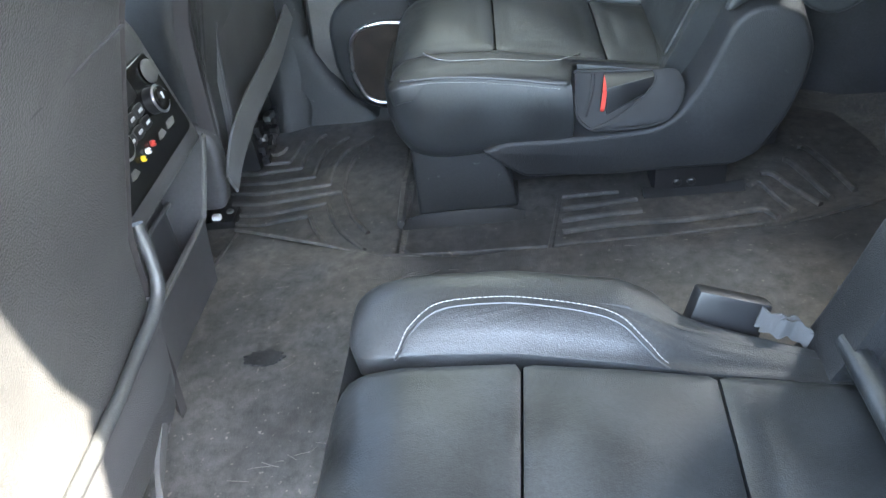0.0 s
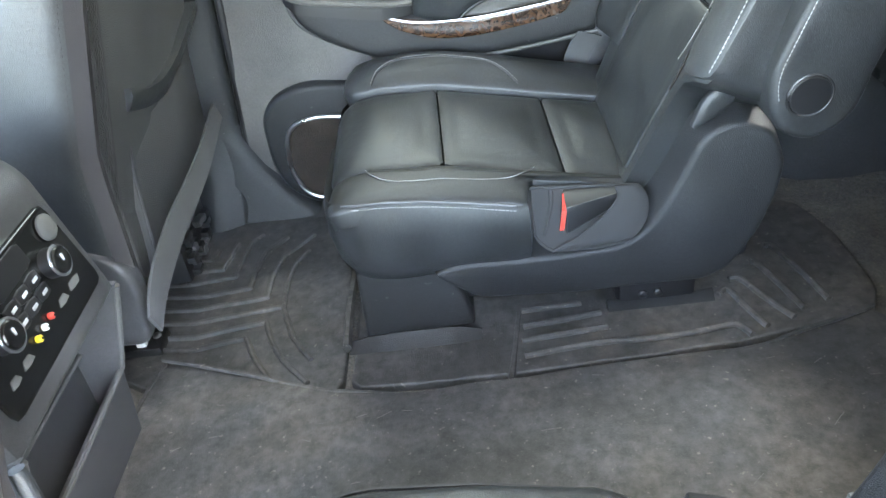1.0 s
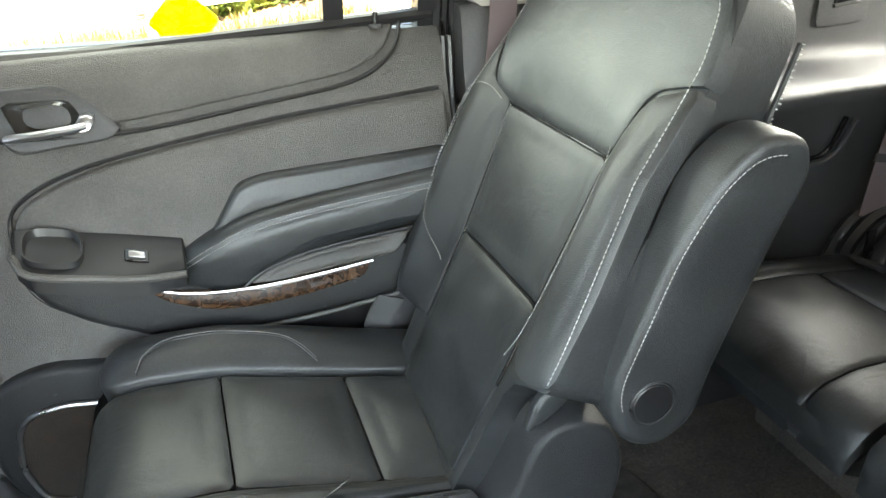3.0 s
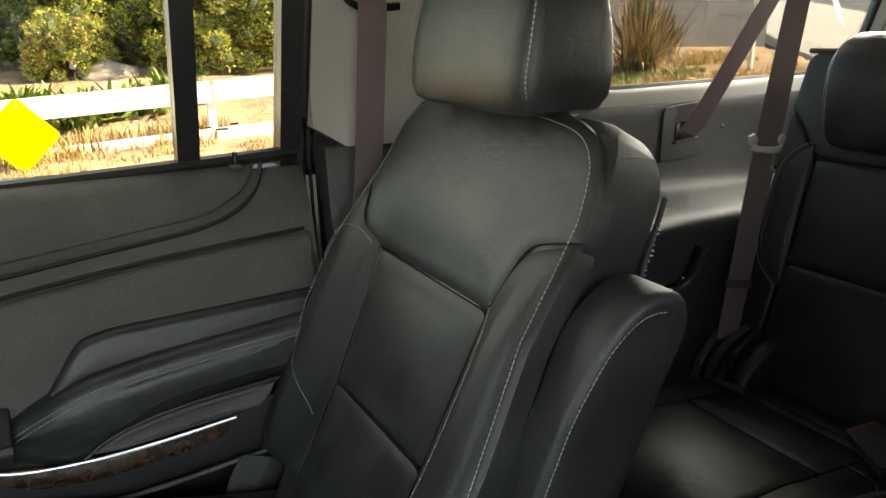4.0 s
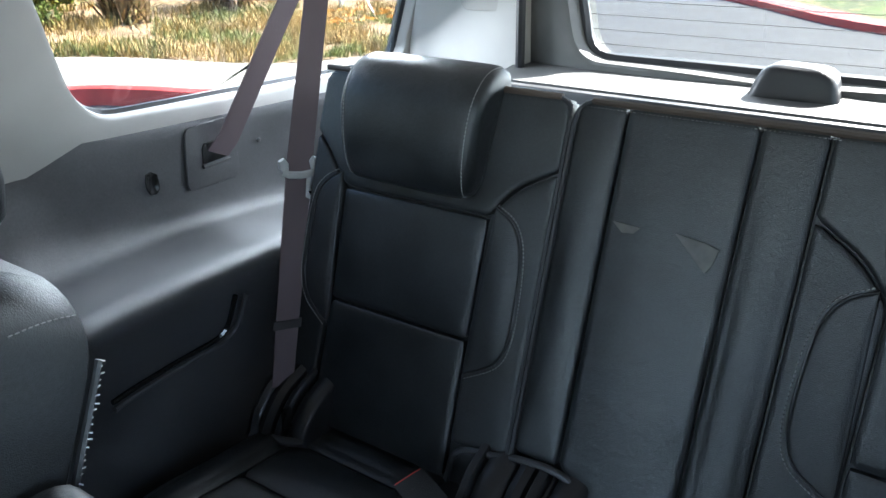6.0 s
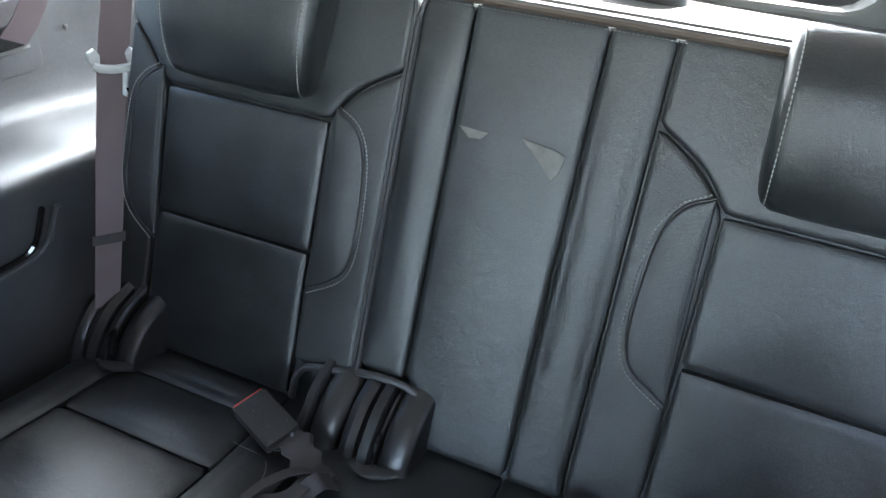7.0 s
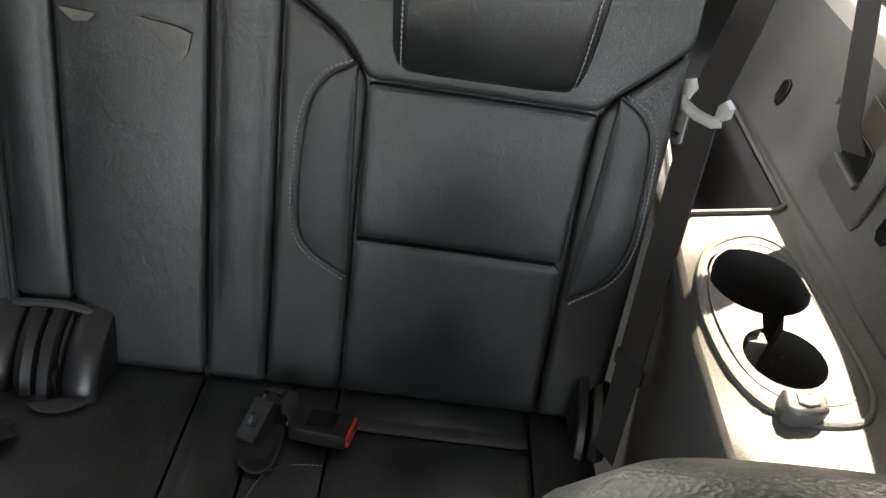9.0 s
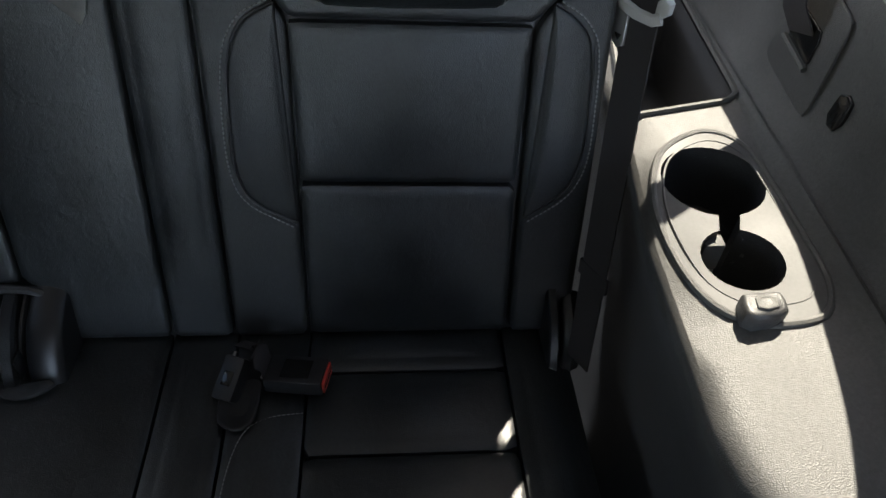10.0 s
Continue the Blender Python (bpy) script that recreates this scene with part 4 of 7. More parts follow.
        part("button", loft([[PP(u + 0.006 * (v - 0.235) / 0.03, v, h) for v, h in ((0.210, 0.003), (0.212, 0.010), (0.236, 0.0255), (0.240, 0.024), (0.258, 0.0105), (0.256, 0.006), (0.238, 0.017), (0.228, 0.010), (0.214, 0.002))] for u in (0.764, 0.7705)]), RED, bk, "red release button")
        part("ridge_line", tube([bsec(u, k)[3] for u, k in ((0.772, 0.0), (0.81, 0.5), (0.846, 1.0))], 0.0008, 5), PLASTIC_GREY, bk)
    return t


seat_right = seat_second(1, "bucket_seat", "black leather second-row bucket seat, armrest folded up")
seat_left = seat_second(-1, "bucket_seat", "black leather second-row bucket seat beside the open door")


# ---- third-row bench ----
N3 = Vector((-0.970, 0, 0.2425))


def seat_third():
    B = lambda y, z, h=0.0: Vector((1.685 + 0.25 * z, y, z)) + N3 * h
    CT = [(1.335, 0.30), (1.345, 0.335), (1.37, 0.358), (1.42, 0.372), (1.52, 0.374), (1.60, 0.366), (1.70, 0.360), (1.80, 0.352)]

    def back_body(t, y0, y1, z0, z1, notch):
        o = [(y0, z0), (y1, z0), (y1, z1 - 0.015), (y0, z1 - 0.015)]
        part("backrest_shell", pad(rounded(o, 0.02), lambda u, v, h: B(u, v, h - 0.016), 0.085, 0.012, 0.0), LEATHER_SIDE, t)

    def outer_seat(t, s, inner):
        """The padded seat half of a bench section; inner is its edge towards the middle."""
        E = 0.0 if s > 0 else -0.0125
        S = lambda o: [(s * (y + (E if 0.53 < y < 0.575 else 0)), z) for y, z in o]
        P = lambda nm, o, r, mat=LEATHER, d=0.025, dome=0.0045, rr=0.016, lift=0.0: part(nm, pad(rounded(S(o), r), lambda u, v, h: B(u, v, h + lift), d, rr if dome else 0.010, dome, sewn=0.0036), mat, t)
        P("upper_back_panel", [(0.269, 0.585), (0.541, 0.583), (0.545, 0.768), (0.267, 0.770)], 0.004)
        P("lower_back_panel", [(0.269, 0.362), (0.548, 0.362), (0.541, 0.579), (0.269, 0.581)], 0.004)
        P("yoke_panel", [(inner, 0.858), (0.225, 0.825), (0.25, 0.800), (0.266, 0.774), (0.545, 0.772), (0.563, 0.792), (0.59, 0.825), (0.622, 0.855), (0.618, 0.945), (0.60, 0.957), (inner, 0.957)], [0.004, 0.03, 0.02, 0.01, 0.01, 0.02, 0.03, 0.005, 0.02, 0.02, 0.01], dome=0)
        P("inner_back_bolster", [(inner, 0.435 if s > 0 else 0.36), (0.265, 0.42 if s > 0 else 0.36), (0.265, 0.772), (0.245, 0.80), (0.222, 0.822), (inner, 0.854)], [0.01, 0.01, 0.01, 0.02, 0.02, 0.004], LEATHER_SIDE, dome=0)
        P("outer_back_bolster", [(0.552, 0.43 if s > 0 else 0.36), (0.622, 0.43 if s > 0 else 0.36), (0.622, 0.60), (0.620, 0.85), (0.59, 0.822), (0.565, 0.79), (0.548, 0.765)], [0.01, 0.02, 0.01, 0.004, 0.03, 0.02, 0.01], LEATHER_SIDE, dome=0)
        for line in ([(0.255, 0.790), (0.222, 0.772), (0.203, 0.735), (0.196, 0.67), (0.197, 0.60), (0.214, 0.562), (0.264, 0.532)],
                     [(0.552, 0.793), (0.580, 0.776), (0.599, 0.745), (0.605, 0.67), (0.604, 0.61), (0.586, 0.570), (0.541, 0.537)]):
            c = curve([Vector((s * y, z)) for y, z in line], 6)
            closing = [c[-1], c[0]]
            part("crescent_panel", pad(c + even([c[-1], c[0]], 0.03)[1:-1], lambda u, v, h: B(u, v, h + 0.003), 0.008, 0.004, 0.004), LEATHER_SIDE, t)
            outside = lambda p, off: B(p.x, p.y, 0.0015) + (Vector((0, p.x, p.y)) - Vector((0, s * 0.4, 0.66))).normalized() * off
            part("stitching", stitches([outside(p, 0.0075) + N3 * 0.002 for p in c], N3, 0.0060, 0.0044, 0.0012), STITCH, t, "pale curved seam stitching")
            part("seam", tube([outside(p, 0.0015) - N3 * 0.001 for p in c], 0.0018, 5), PIPING, t, "dark sewn seam")
        # head restraint, a wedge that overhangs the backrest
        prof = curve([Vector(q) for q in [(1.962, 0.978), (1.93, 0.992), (1.888, 0.982), (1.856, 0.948), (1.843, 0.90), (1.842, 0.845), (1.852, 0.806), (1.872, 0.795), (1.888, 0.80), (1.905, 0.85), (1.94, 0.94)]], 5, True)
        ctr = Vector((1.895, 0.90))
        HY, HK = (0.406, 1.04) if s > 0 else (-0.397, 0.91)
        rings = []
        for y, k in ((-0.116, 0.55), (-0.114, 0.80), (-0.108, 0.92), (-0.096, 0.985), (-0.06, 1.0), (0.0, 1.0), (0.06, 1.0), (0.096, 0.985), (0.108, 0.92), (0.114, 0.80), (0.116, 0.55)):
            rings.append([Vector((q.x, HY + HK * y * (1 + 0.10 * (q.y - 0.8) / 0.19), q.y)) for q in (ctr.lerp(p, k) for p in prof)])
        hr = part("headrest", loft(rings), LEATHER, t, "black leather wedge headrest")
        for sg in (-1, 1):
            line = [Vector((q.x, HY + sg * HK * 0.1035 * (1 + 0.10 * (q.y - 0.8) / 0.19), q.y)) for q in (ctr.lerp(p, 0.958) for p in prof[4:40])]
            part("stitching", stitches(line, (0, sg, 0), 0.0062, 0.0048, 0.0010), STITCH, hr, "pale headrest seam stitching")

    def edge_piping(t, y0, y1):
        d = 1 if y1 > y0 else -1
        line = [B(y0, 0.44, 0), B(y0, 0.70, 0), B(y0, 0.90, 0), B(y0 + 0.001 * d, 0.932, 0), B(y0 + 0.007 * d, 0.949, -0.002), B(y0 + 0.022 * d, 0.957, -0.004)]
        part("piping", tube(curve(line, 5), 0.004, 6), PIPING, t)
        part("top_piping", tube([B(y, 0.958, -0.004) for y in lin(y0 - 0.02 * (1 if y0 > y1 else -1), y1, 10)], 0.0052, 8), PIPING_TAN, t, "brown piping along the top edge")
        part("stitching", stitches([B(y, 0.950, -0.001) for y in lin(y0, y1, 12)], N3), STITCH, t, "pale stitching along the top edge")

    def cushion(t, y0, y1, cuts, seams):
        top = lambda x, y, h=0.0: Vector((x, y, interp(CT, x) - 0.02 * max(0, (abs(y) - 0.56) / 0.06) ** 2 + h))
        rings = []
        for z, g in ((0.262, -0.030), (0.266, -0.012), (0.282, 0.0), (0.305, 0.003), (0.325, -0.004)):
            rings.append([Vector((p.x, p.y, z)) for p in even(rounded([(1.338 - g, y0), (1.80, y0), (1.80, y1), (1.338 - g, y1)], [0.05, 0.01, 0.01, 0.05]), 0.03, True)])
        part("cushion_side", loft(rings), LEATHER_SIDE, t)
        for a, b in zip(cuts, cuts[1:]):
            row = seams if 0.2 < (abs(a) + abs(b)) / 2 < 0.55 and abs(a - b) > 0.2 else (seams[0], seams[-1])
            for c, d in zip(row, row[1:]):
                o = [(c + 0.0015, a - 0.0015), (d - 0.0015, a - 0.0015), (d - 0.0015, b + 0.0015), (c + 0.0015, b + 0.0015)]
                part("cushion_panel", pad(rounded(o, 0.006), top, 0.03, 0.018, 0.004, 0.016, sewn=0.004), LEATHER, t)
        return top

    r = thing("bench_section", (1.6, 0.4, 0.0), "black leather single section of the third-row bench", "car seat", "third-row bench")
    back_body(r, 0.164, 0.627, 0.33, 0.97, 0)
    outer_seat(r, 1, 0.166)
    edge_piping(r, 0.163, 0.62)
    top = cushion(r, 0.625, 0.17, [0.625, 0.53, 0.266, 0.17], [1.335, 1.597, 1.717, 1.80])
    part("stitching", stitches([top(p.x, p.y, 0.003) for p in curve([Vector(q) for q in [(1.652, 0.27), (1.638, 0.205), (1.55, 0.185), (1.42, 0.185)]], 6)]), STITCH, r)

    l = thing("bench_section", (1.6, -0.2, 0.0), "black leather double section of the third-row bench", "car seat", "third-row bench")
    back_body(l, 0.156, -0.620, 0.33, 0.97, 0)
    outer_seat(l, -1, 0.170)
    edge_piping(l, 0.157, -0.62)
    for nm, a, b, z0 in (("centre_edge_panel", 0.156, 0.086, 0.448), ("centre_panel", 0.083, -0.086, 0.36), ("centre_edge_panel", -0.089, -0.166, 0.36)):
        o = [(a, z0), (a, 0.957), (b, 0.957), (b, z0)]
        if nm == "centre_panel":
            o = [(a, 0.452), (a, 0.957), (b, 0.957), (b, z0), (0.046, z0), (0.046, 0.43)]
        part(nm, pad(rounded(o, 0.008), lambda u, v, h: B(u, v, h), 0.02, 0.012, 0.0035, sewn=0.0036), LEATHER, l)
    lip = curve([B(0.157, 0.438, 0.002), B(0.10, 0.444, 0.004), B(0.062, 0.438, 0.004), B(0.046, 0.415, 0.004), B(0.044, 0.37, 0.003)], 6)
    part("piping", tube(lip, 0.006, 8), PIPING, l)
    lip = curve([B(0.165, 0.432, 0.002), B(0.20, 0.428, 0.004), B(0.235, 0.420, 0.004), B(0.251, 0.402, 0.004), B(0.255, 0.366, 0.003)], 6)
    part("piping", tube(lip, 0.006, 8), PIPING, r)
    top = cushion(l, 0.16, -0.625, [0.16, -0.085, -0.172, -0.268, -0.53, -0.625], [1.335, 1.593, 1.717, 1.80])
    part("stitching", stitches([top(p.x, p.y, 0.003) for p in curve([Vector(q) for q in [(1.652, -0.268), (1.646, -0.225), (1.622, -0.195), (1.55, -0.182), (1.42, -0.182)]], 6)]), STITCH, l, "pale curved cushion stitching")
    # hinge covers between and beside the backrests
    HINGE = [(1.80, 0.335), (1.700, 0.335), (1.701, 0.354), (1.710, 0.380), (1.730, 0.407), (1.755, 0.428), (1.80, 0.446)]

    def cover(parent, y0, y1, k, mat, r, ctr=(1.79, 0.36)):
        """One curved cover, seen edge-on as a side profile and rounded across."""
        prof = [Vector(ctr).lerp(q, k) for q in curve([Vector(q) for q in HINGE], 4)]
        c = Vector(ctr)
        rings, w = [], y1 - y0
        for u, q in ((0.0, 0.90), (r * 0.3 / w, 0.965), (r / w, 1.0), (0.5, 1.0 + 0.03 * (w > 0.02)), (1 - r / w, 1.0), (1 - r * 0.3 / w, 0.965), (1.0, 0.90)):
            rings.append([Vector((p.x, y0 + w * u, p.y)) for p in (c.lerp(v, q) for v in prof)])
        return part("cover", loft(rings), mat, parent)
    h = thing("seat_hinge", (1.76, 0.12, 0.36), "black plastic folding hinge covers between the bench backs", "hinge", "bench hinges")
    for y0, y1, k, mt, soft in ((0.192, 0.208, 0.98, PLASTIC_SEAT, 0.003), (0.142, 0.188, 0.93, PLASTIC_BLACK, 0.012), (0.112, 0.138, 0.97, PLASTIC_BLACK, 0.008),
                             (0.088, 0.107, 1.0, PLASTIC_SEAT, 0.003), (0.078, 0.087, 0.88, PLASTIC_BLACK, 0.003), (0.030, 0.076, 0.98, PLASTIC_BLACK, 0.012)):
        cover(h, y0, y1, k, mt, soft)
    part("slot", block((1.699, 0.0765, 0.378), (1.72, 0.0795, 0.412), 0.001, m=pose(0.004, 0, 0)), GLOSS_BLACK, h, "narrow dark slot")
    for y0, y1, x in ((0.040, 0.105, 1.672), (0.495, 0.555, 1.676)):
        tab = curve([Vector(q) for q in [(x + 0.014, y1), (x + 0.024, y1 - 0.02), (x + 0.034, y0 + 0.01), (x + 0.024, y0), (x + 0.006, (y0 + y1) / 2)]], 5, True)
        part("felt_tab", pad(tab, lambda u, v, d: Vector((u, v, 0.374 + d)), 0.005, 0.002, 0.001), POUCH, h if y0 < 0.1 else r, "grey felt tab tucked under the hinge")
    for s in (1, -1):
        h2 = thing("seat_hinge", (1.76, s * 0.57, 0.36), "black plastic outer hinge cover of the bench", "hinge", "bench hinges")
        for y0, y1, k, rr in ((0.502, 0.542, 0.98, 0.012), (0.546, 0.562, 1.06, 0.004), (0.568, 0.600, 1.04, 0.01), (0.604, 0.632, 0.97, 0.01)) if s > 0 else ((0.585, 0.600, 0.84, 0.003), (0.606, 0.632, 0.72, 0.01)):
            cover(h2, *sorted((s * y0, s * y1)), k, PLASTIC_BLACK, rr)
        if s > 0:
            part("slot", block((1.697, 0.533, 0.385), (1.716, 0.537, 0.425), 0.001), GLOSS_BLACK, h2, "narrow dark slot")
    for s in (1, -1):
        part("edge_filler", loft([[B(s * 0.612, z, -0.004), B(s * 0.618, z, -0.012), B(s * 0.622, z, -0.03), B(s * 0.622, z, -0.10), B(s * 0.612, z, -0.10)] for z in lin(0.37, 0.93, 10)]), LEATHER_SIDE, r if s > 0 else l, "side face of the backrest")
    # sun glints on the centre back, painted as pale triangles
    for tri in ([(0.073, 0.807), (0.028, 0.805), (0.051, 0.789)], [(-0.012, 0.808), (-0.072, 0.801), (-0.064, 0.762)]):
        part("painted_glint", pad([Vector(q) for q in tri], lambda u, v, d: B(u, v, 0.0074 + d), 0.0006, 0.0003, 0.0, 0.02), SCUFF_AND_GLINT, l, "pale angular sun glint painted on the backrest")
    solo("bench_base", block((1.60, -0.62, -0.02), (1.80, 0.62, 0.27), 0.01), CARPET, "black carpeted plinth under the third-row bench", "seat base", "structure")


seat_third()


# ---- right rear door ----
SKIN = [(-0.02, 0.792), (0.30, 0.792), (0.45, 0.800), (0.60, 0.818), (0.66, 0.832), (0.72, 0.856), (0.765, 0.888), (0.79, 0.915)]


def door_right():
    t = thing("door_1", (0.6, 0.85, 0.0), "closed charcoal rear passenger door with wood trim", "car door", "", "structure")
    D = lambda u, v, h=0.0: Vector((u, interp(SKIN, v) - h, v))
    front = lambda z: 0.150 + 0.055 * z / 0.6
    rows = lin(-0.02, 0.772, 34)
    bm = sheet(lambda k, z: D(front(z) + (1.028 - front(z)) * k, z), lin(0, 1, 30), rows, 0.05, (0, 1, 0))
    part("door_panel", bm, DOOR_SKIN, t, "dark grey grained door panel")
    R = lambda nm, o, r, h, d, mat=DOOR_SKIN, rr=0.008, dome=0.002, label="", par=None: part(nm, pad(rounded(o, r), lambda u, v, k: D(u, v, h + k), d, rr, dome), mat, par or t, label)
    R("upper_band", [(0.20, 0.690), (0.30, 0.672), (0.50, 0.668), (0.86, 0.712), (0.925, 0.742), (0.950, 0.778), (0.95, 0.784), (0.21, 0.760)], [0.01, 0.05, 0.05, 0.03, 0.03, 0.02, 0.004, 0.004], 0.010, 0.03, DOOR_SKIN, 0.008, 0.004)
    part("seam", tube([D(p.x, p.y, 0.010) for p in curve([Vector(q) for q in [(0.30, 0.660), (0.50, 0.656), (0.70, 0.678), (0.86, 0.700), (0.935, 0.738), (0.962, 0.785)]], 6)], 0.0035, 6), PLASTIC_BLACK, t)
    # inner handle
    bez = R("handle_bezel", [(0.292, 0.730), (0.345, 0.636), (0.48, 0.648), (0.502, 0.660), (0.455, 0.712), (0.42, 0.736)], [0.02, 0.02, 0.02, 0.01, 0.02, 0.02], 0.014, 0.02, PLASTIC, 0.006, 0.0, "dark handle surround")
    part("recess", pad(rounded([(0.335, 0.712), (0.36, 0.655), (0.455, 0.663), (0.432, 0.712)], 0.014), lambda u, v, k: D(u, v, 0.0155 + k), 0.004, 0.002, -0.004), GLOSS_BLACK, bez)
    lever = part("lever", tube([D(0.343, 0.664, 0.020), D(0.352, 0.666, 0.029), D(0.39, 0.669, 0.034), D(0.43, 0.673, 0.036), D(0.452, 0.676, 0.034)], 0.0085, 10, flat=0.75), CHROME, bez, "chrome door handle")
    part("lever_end", pad(rounded([(0.436, 0.664), (0.462, 0.668), (0.464, 0.692), (0.440, 0.688)], 0.005), lambda u, v, k: D(u, v, 0.038 + k), 0.02, 0.004, 0.001), CHROME, lever)
    # padded insert with its bordering groove
    ins = [(0.322, 0.47), (0.322, 0.53), (0.340, 0.562), (0.41, 0.596), (0.513, 0.620), (0.75, 0.652), (1.02, 0.674), (1.02, 0.36), (0.85, 0.338), (0.62, 0.318), (0.50, 0.332), (0.39, 0.378), (0.335, 0.42)]
    R("insert", ins, [0.02, 0.02, 0.03, 0.05, 0.05, 0.05, 0.01, 0.02, 0.05, 0.05, 0.05, 0.05, 0.03], 0.014, 0.03, DOOR_SKIN, 0.010, 0.004, "soft padded door insert")
    part("border_groove", tube([D(p.x, p.y, 0.002) for p in curve([Vector(q) for q in [(1.01, 0.678), (0.75, 0.656), (0.513, 0.624), (0.40, 0.598), (0.335, 0.565), (0.316, 0.53), (0.316, 0.46), (0.335, 0.41), (0.39, 0.372), (0.50, 0.327), (0.62, 0.313)]], 6)], 0.0035, 6), PLASTIC_BLACK, t)
    # lower bowl below the armrest
    R("lower_bowl", [(0.325, 0.455), (0.40, 0.445), (0.50, 0.428), (0.66, 0.395), (0.85, 0.40), (0.93, 0.44), (1.02, 0.47), (1.02, 0.352), (0.85, 0.33), (0.62, 0.312), (0.50, 0.326), (0.40, 0.372), (0.342, 0.415)], 0.02, 0.040, 0.05, PLASTIC_SEAT, 0.016, 0.002)
    # cup tray and switch
    T = lambda u, v, h=0.0: Vector((u, 0.790 - 0.075 * v + 0.03 * h, 0.533 - 0.042 * v - 0.20 * (u - 0.33) + h))
    tray = part("tray", pad(rounded([(0.322, 0.0), (0.56, 0.0), (0.56, 0.75), (0.50, 1.0), (0.35, 1.0), (0.326, 0.7)], 0.03), T, 0.03, 0.004, 0.0), PLASTIC_BLACK, t, "black cup tray")
    ring = [(0.378 + 0.041 * math.copysign(abs(math.cos(a)) ** 0.6, math.cos(a)), 0.50 + 0.40 * math.copysign(abs(math.sin(a)) ** 0.7, math.sin(a))) for a in lin(0, 2 * math.pi, 33)[:-1]]
    part("cup_wall", loft([[T(u, v, 0.0035) for u, v in ring], [T(u, v, 0.013) for u, v in ring], [T(0.376 + (u - 0.376) * 0.93, 0.50 + (v - 0.50) * 0.93, 0.013) for u, v in ring], [T(0.376 + (u - 0.376) * 0.86, 0.50 + (v - 0.50) * 0.86, 0.0012) for u, v in ring]], caps=False), PLASTIC_BLACK, tray, "raised cup well rim")
    part("cup_floor", pad([Vector((0.376 + (u - 0.376) * 0.88, 0.50 + (v - 0.50) * 0.88)) for u, v in ring], lambda u, v, h: T(u, v, h + 0.002), 0.003, 0.0008, 0.0, 0.02), PLASTIC_BLACK, tray, "dark cup well")
    part("tray_edge", tube(curve([T(0.324, 0.66, 0.002), T(0.348, 1.03, 0.001), T(0.43, 1.06, 0.001), T(0.50, 1.04, 0.002), T(0.56, 0.9, 0.002)], 6), 0.006, 8), DOOR_SKIN, tray)
    sw = part("switch_plate", pad(rounded([(0.474, 0.40), (0.508, 0.42), (0.508, 0.66), (0.474, 0.64)], 0.010), lambda u, v, h: T(u, v, h + 0.004), 0.004, 0.002, 0.0), GLOSS_BLACK, tray, "dark window switch plate")
    part("switch", pad(rounded([(0.480, 0.46), (0.503, 0.48), (0.503, 0.60), (0.480, 0.58)], 0.006), lambda u, v, h: T(u, v, h + 0.006), 0.005, 0.002, 0.0), CHROME, sw, "chrome-topped window switch")
    # armrest
    arm_o = [(0.502, 0.424), (0.570, 0.476), (0.648, 0.516), (0.76, 0.536), (1.015, 0.562), (1.015, 0.478), (0.90, 0.462), (0.76, 0.446), (0.68, 0.415), (0.635, 0.388), (0.56, 0.392)]
    A = lambda u, v, h: Vector((u, 0.742 + 0.03 * max(0, (0.62 - u) / 0.1) - h + 0.10 * max(0, 0.45 - v), v))
    arm = part("armrest", pad(rounded(arm_o, [0.02, 0.03, 0.05, 0.05, 0.01, 0.01, 0.03, 0.03, 0.03, 0.02, 0.02]), A, 0.07, 0.022, 0.006), LEATHER, t, "stitched black armrest pad")
    line = curve([Vector(q) for q in [(0.512, 0.420), (0.576, 0.468), (0.652, 0.507), (0.76, 0.528), (1.01, 0.552)]], 8)
    part("stitching", stitches([A(p.x, p.y - 0.004, 0.0045) for p in line], (0, -1, 0)), STITCH, arm)
    part("stitching", stitches([A(p.x, p.y - 0.012, 0.0055) for p in line], (0, -1, 0)), STITCH, arm)
    top = [(0.60, 0.482), (0.655, 0.565), (0.70, 0.575), (1.015, 0.588), (1.015, 0.55), (0.76, 0.53), (0.66, 0.512)]
    part("armrest_top", pad(rounded(top, 0.015), lambda u, v, h: Vector((u, 0.768 + 0.25 * max(0, v - 0.53) - h, v)), 0.05, 0.010, 0.0), LEATHER, arm, "dark upper face of the armrest")
    # pull pocket behind the pad
    R("pull_pocket", [(0.645, 0.402), (0.70, 0.428), (0.78, 0.444), (0.93, 0.458), (0.905, 0.418), (0.84, 0.412), (0.70, 0.398)], 0.012, 0.046, 0.03, DOOR_SKIN, 0.006, -0.006)
    wood = [(0.490, 0.423), (0.56, 0.402), (0.65, 0.396), (0.75, 0.401), (0.857, 0.412), (0.842, 0.386), (0.76, 0.371), (0.66, 0.362), (0.585, 0.368), (0.52, 0.395)]
    part("pocket_groove", tube([D(p.x, p.y, 0.050) for p in curve([Vector(q) for q in [(0.640, 0.398), (0.672, 0.420), (0.72, 0.438), (0.80, 0.452), (0.935, 0.464)]], 6)], 0.0028, 6), PLASTIC_BLACK, t, "dark groove over the pull pocket")
    w = R("wood_trim", wood, [0.004, 0.05, 0.05, 0.05, 0.004, 0.01, 0.05, 0.05, 0.03, 0.02], 0.050, 0.02, WOOD, 0.004, 0.002, "dark burl wood trim strip")
    part("chrome_strip", tube([D(p.x, p.y + 0.003, 0.055) for p in curve([Vector(q) for q in [(0.488, 0.425), (0.56, 0.403), (0.65, 0.397), (0.75, 0.402), (0.858, 0.413)]], 8)], 0.0028, 8), CHROME, w, "satin chrome edge strip")
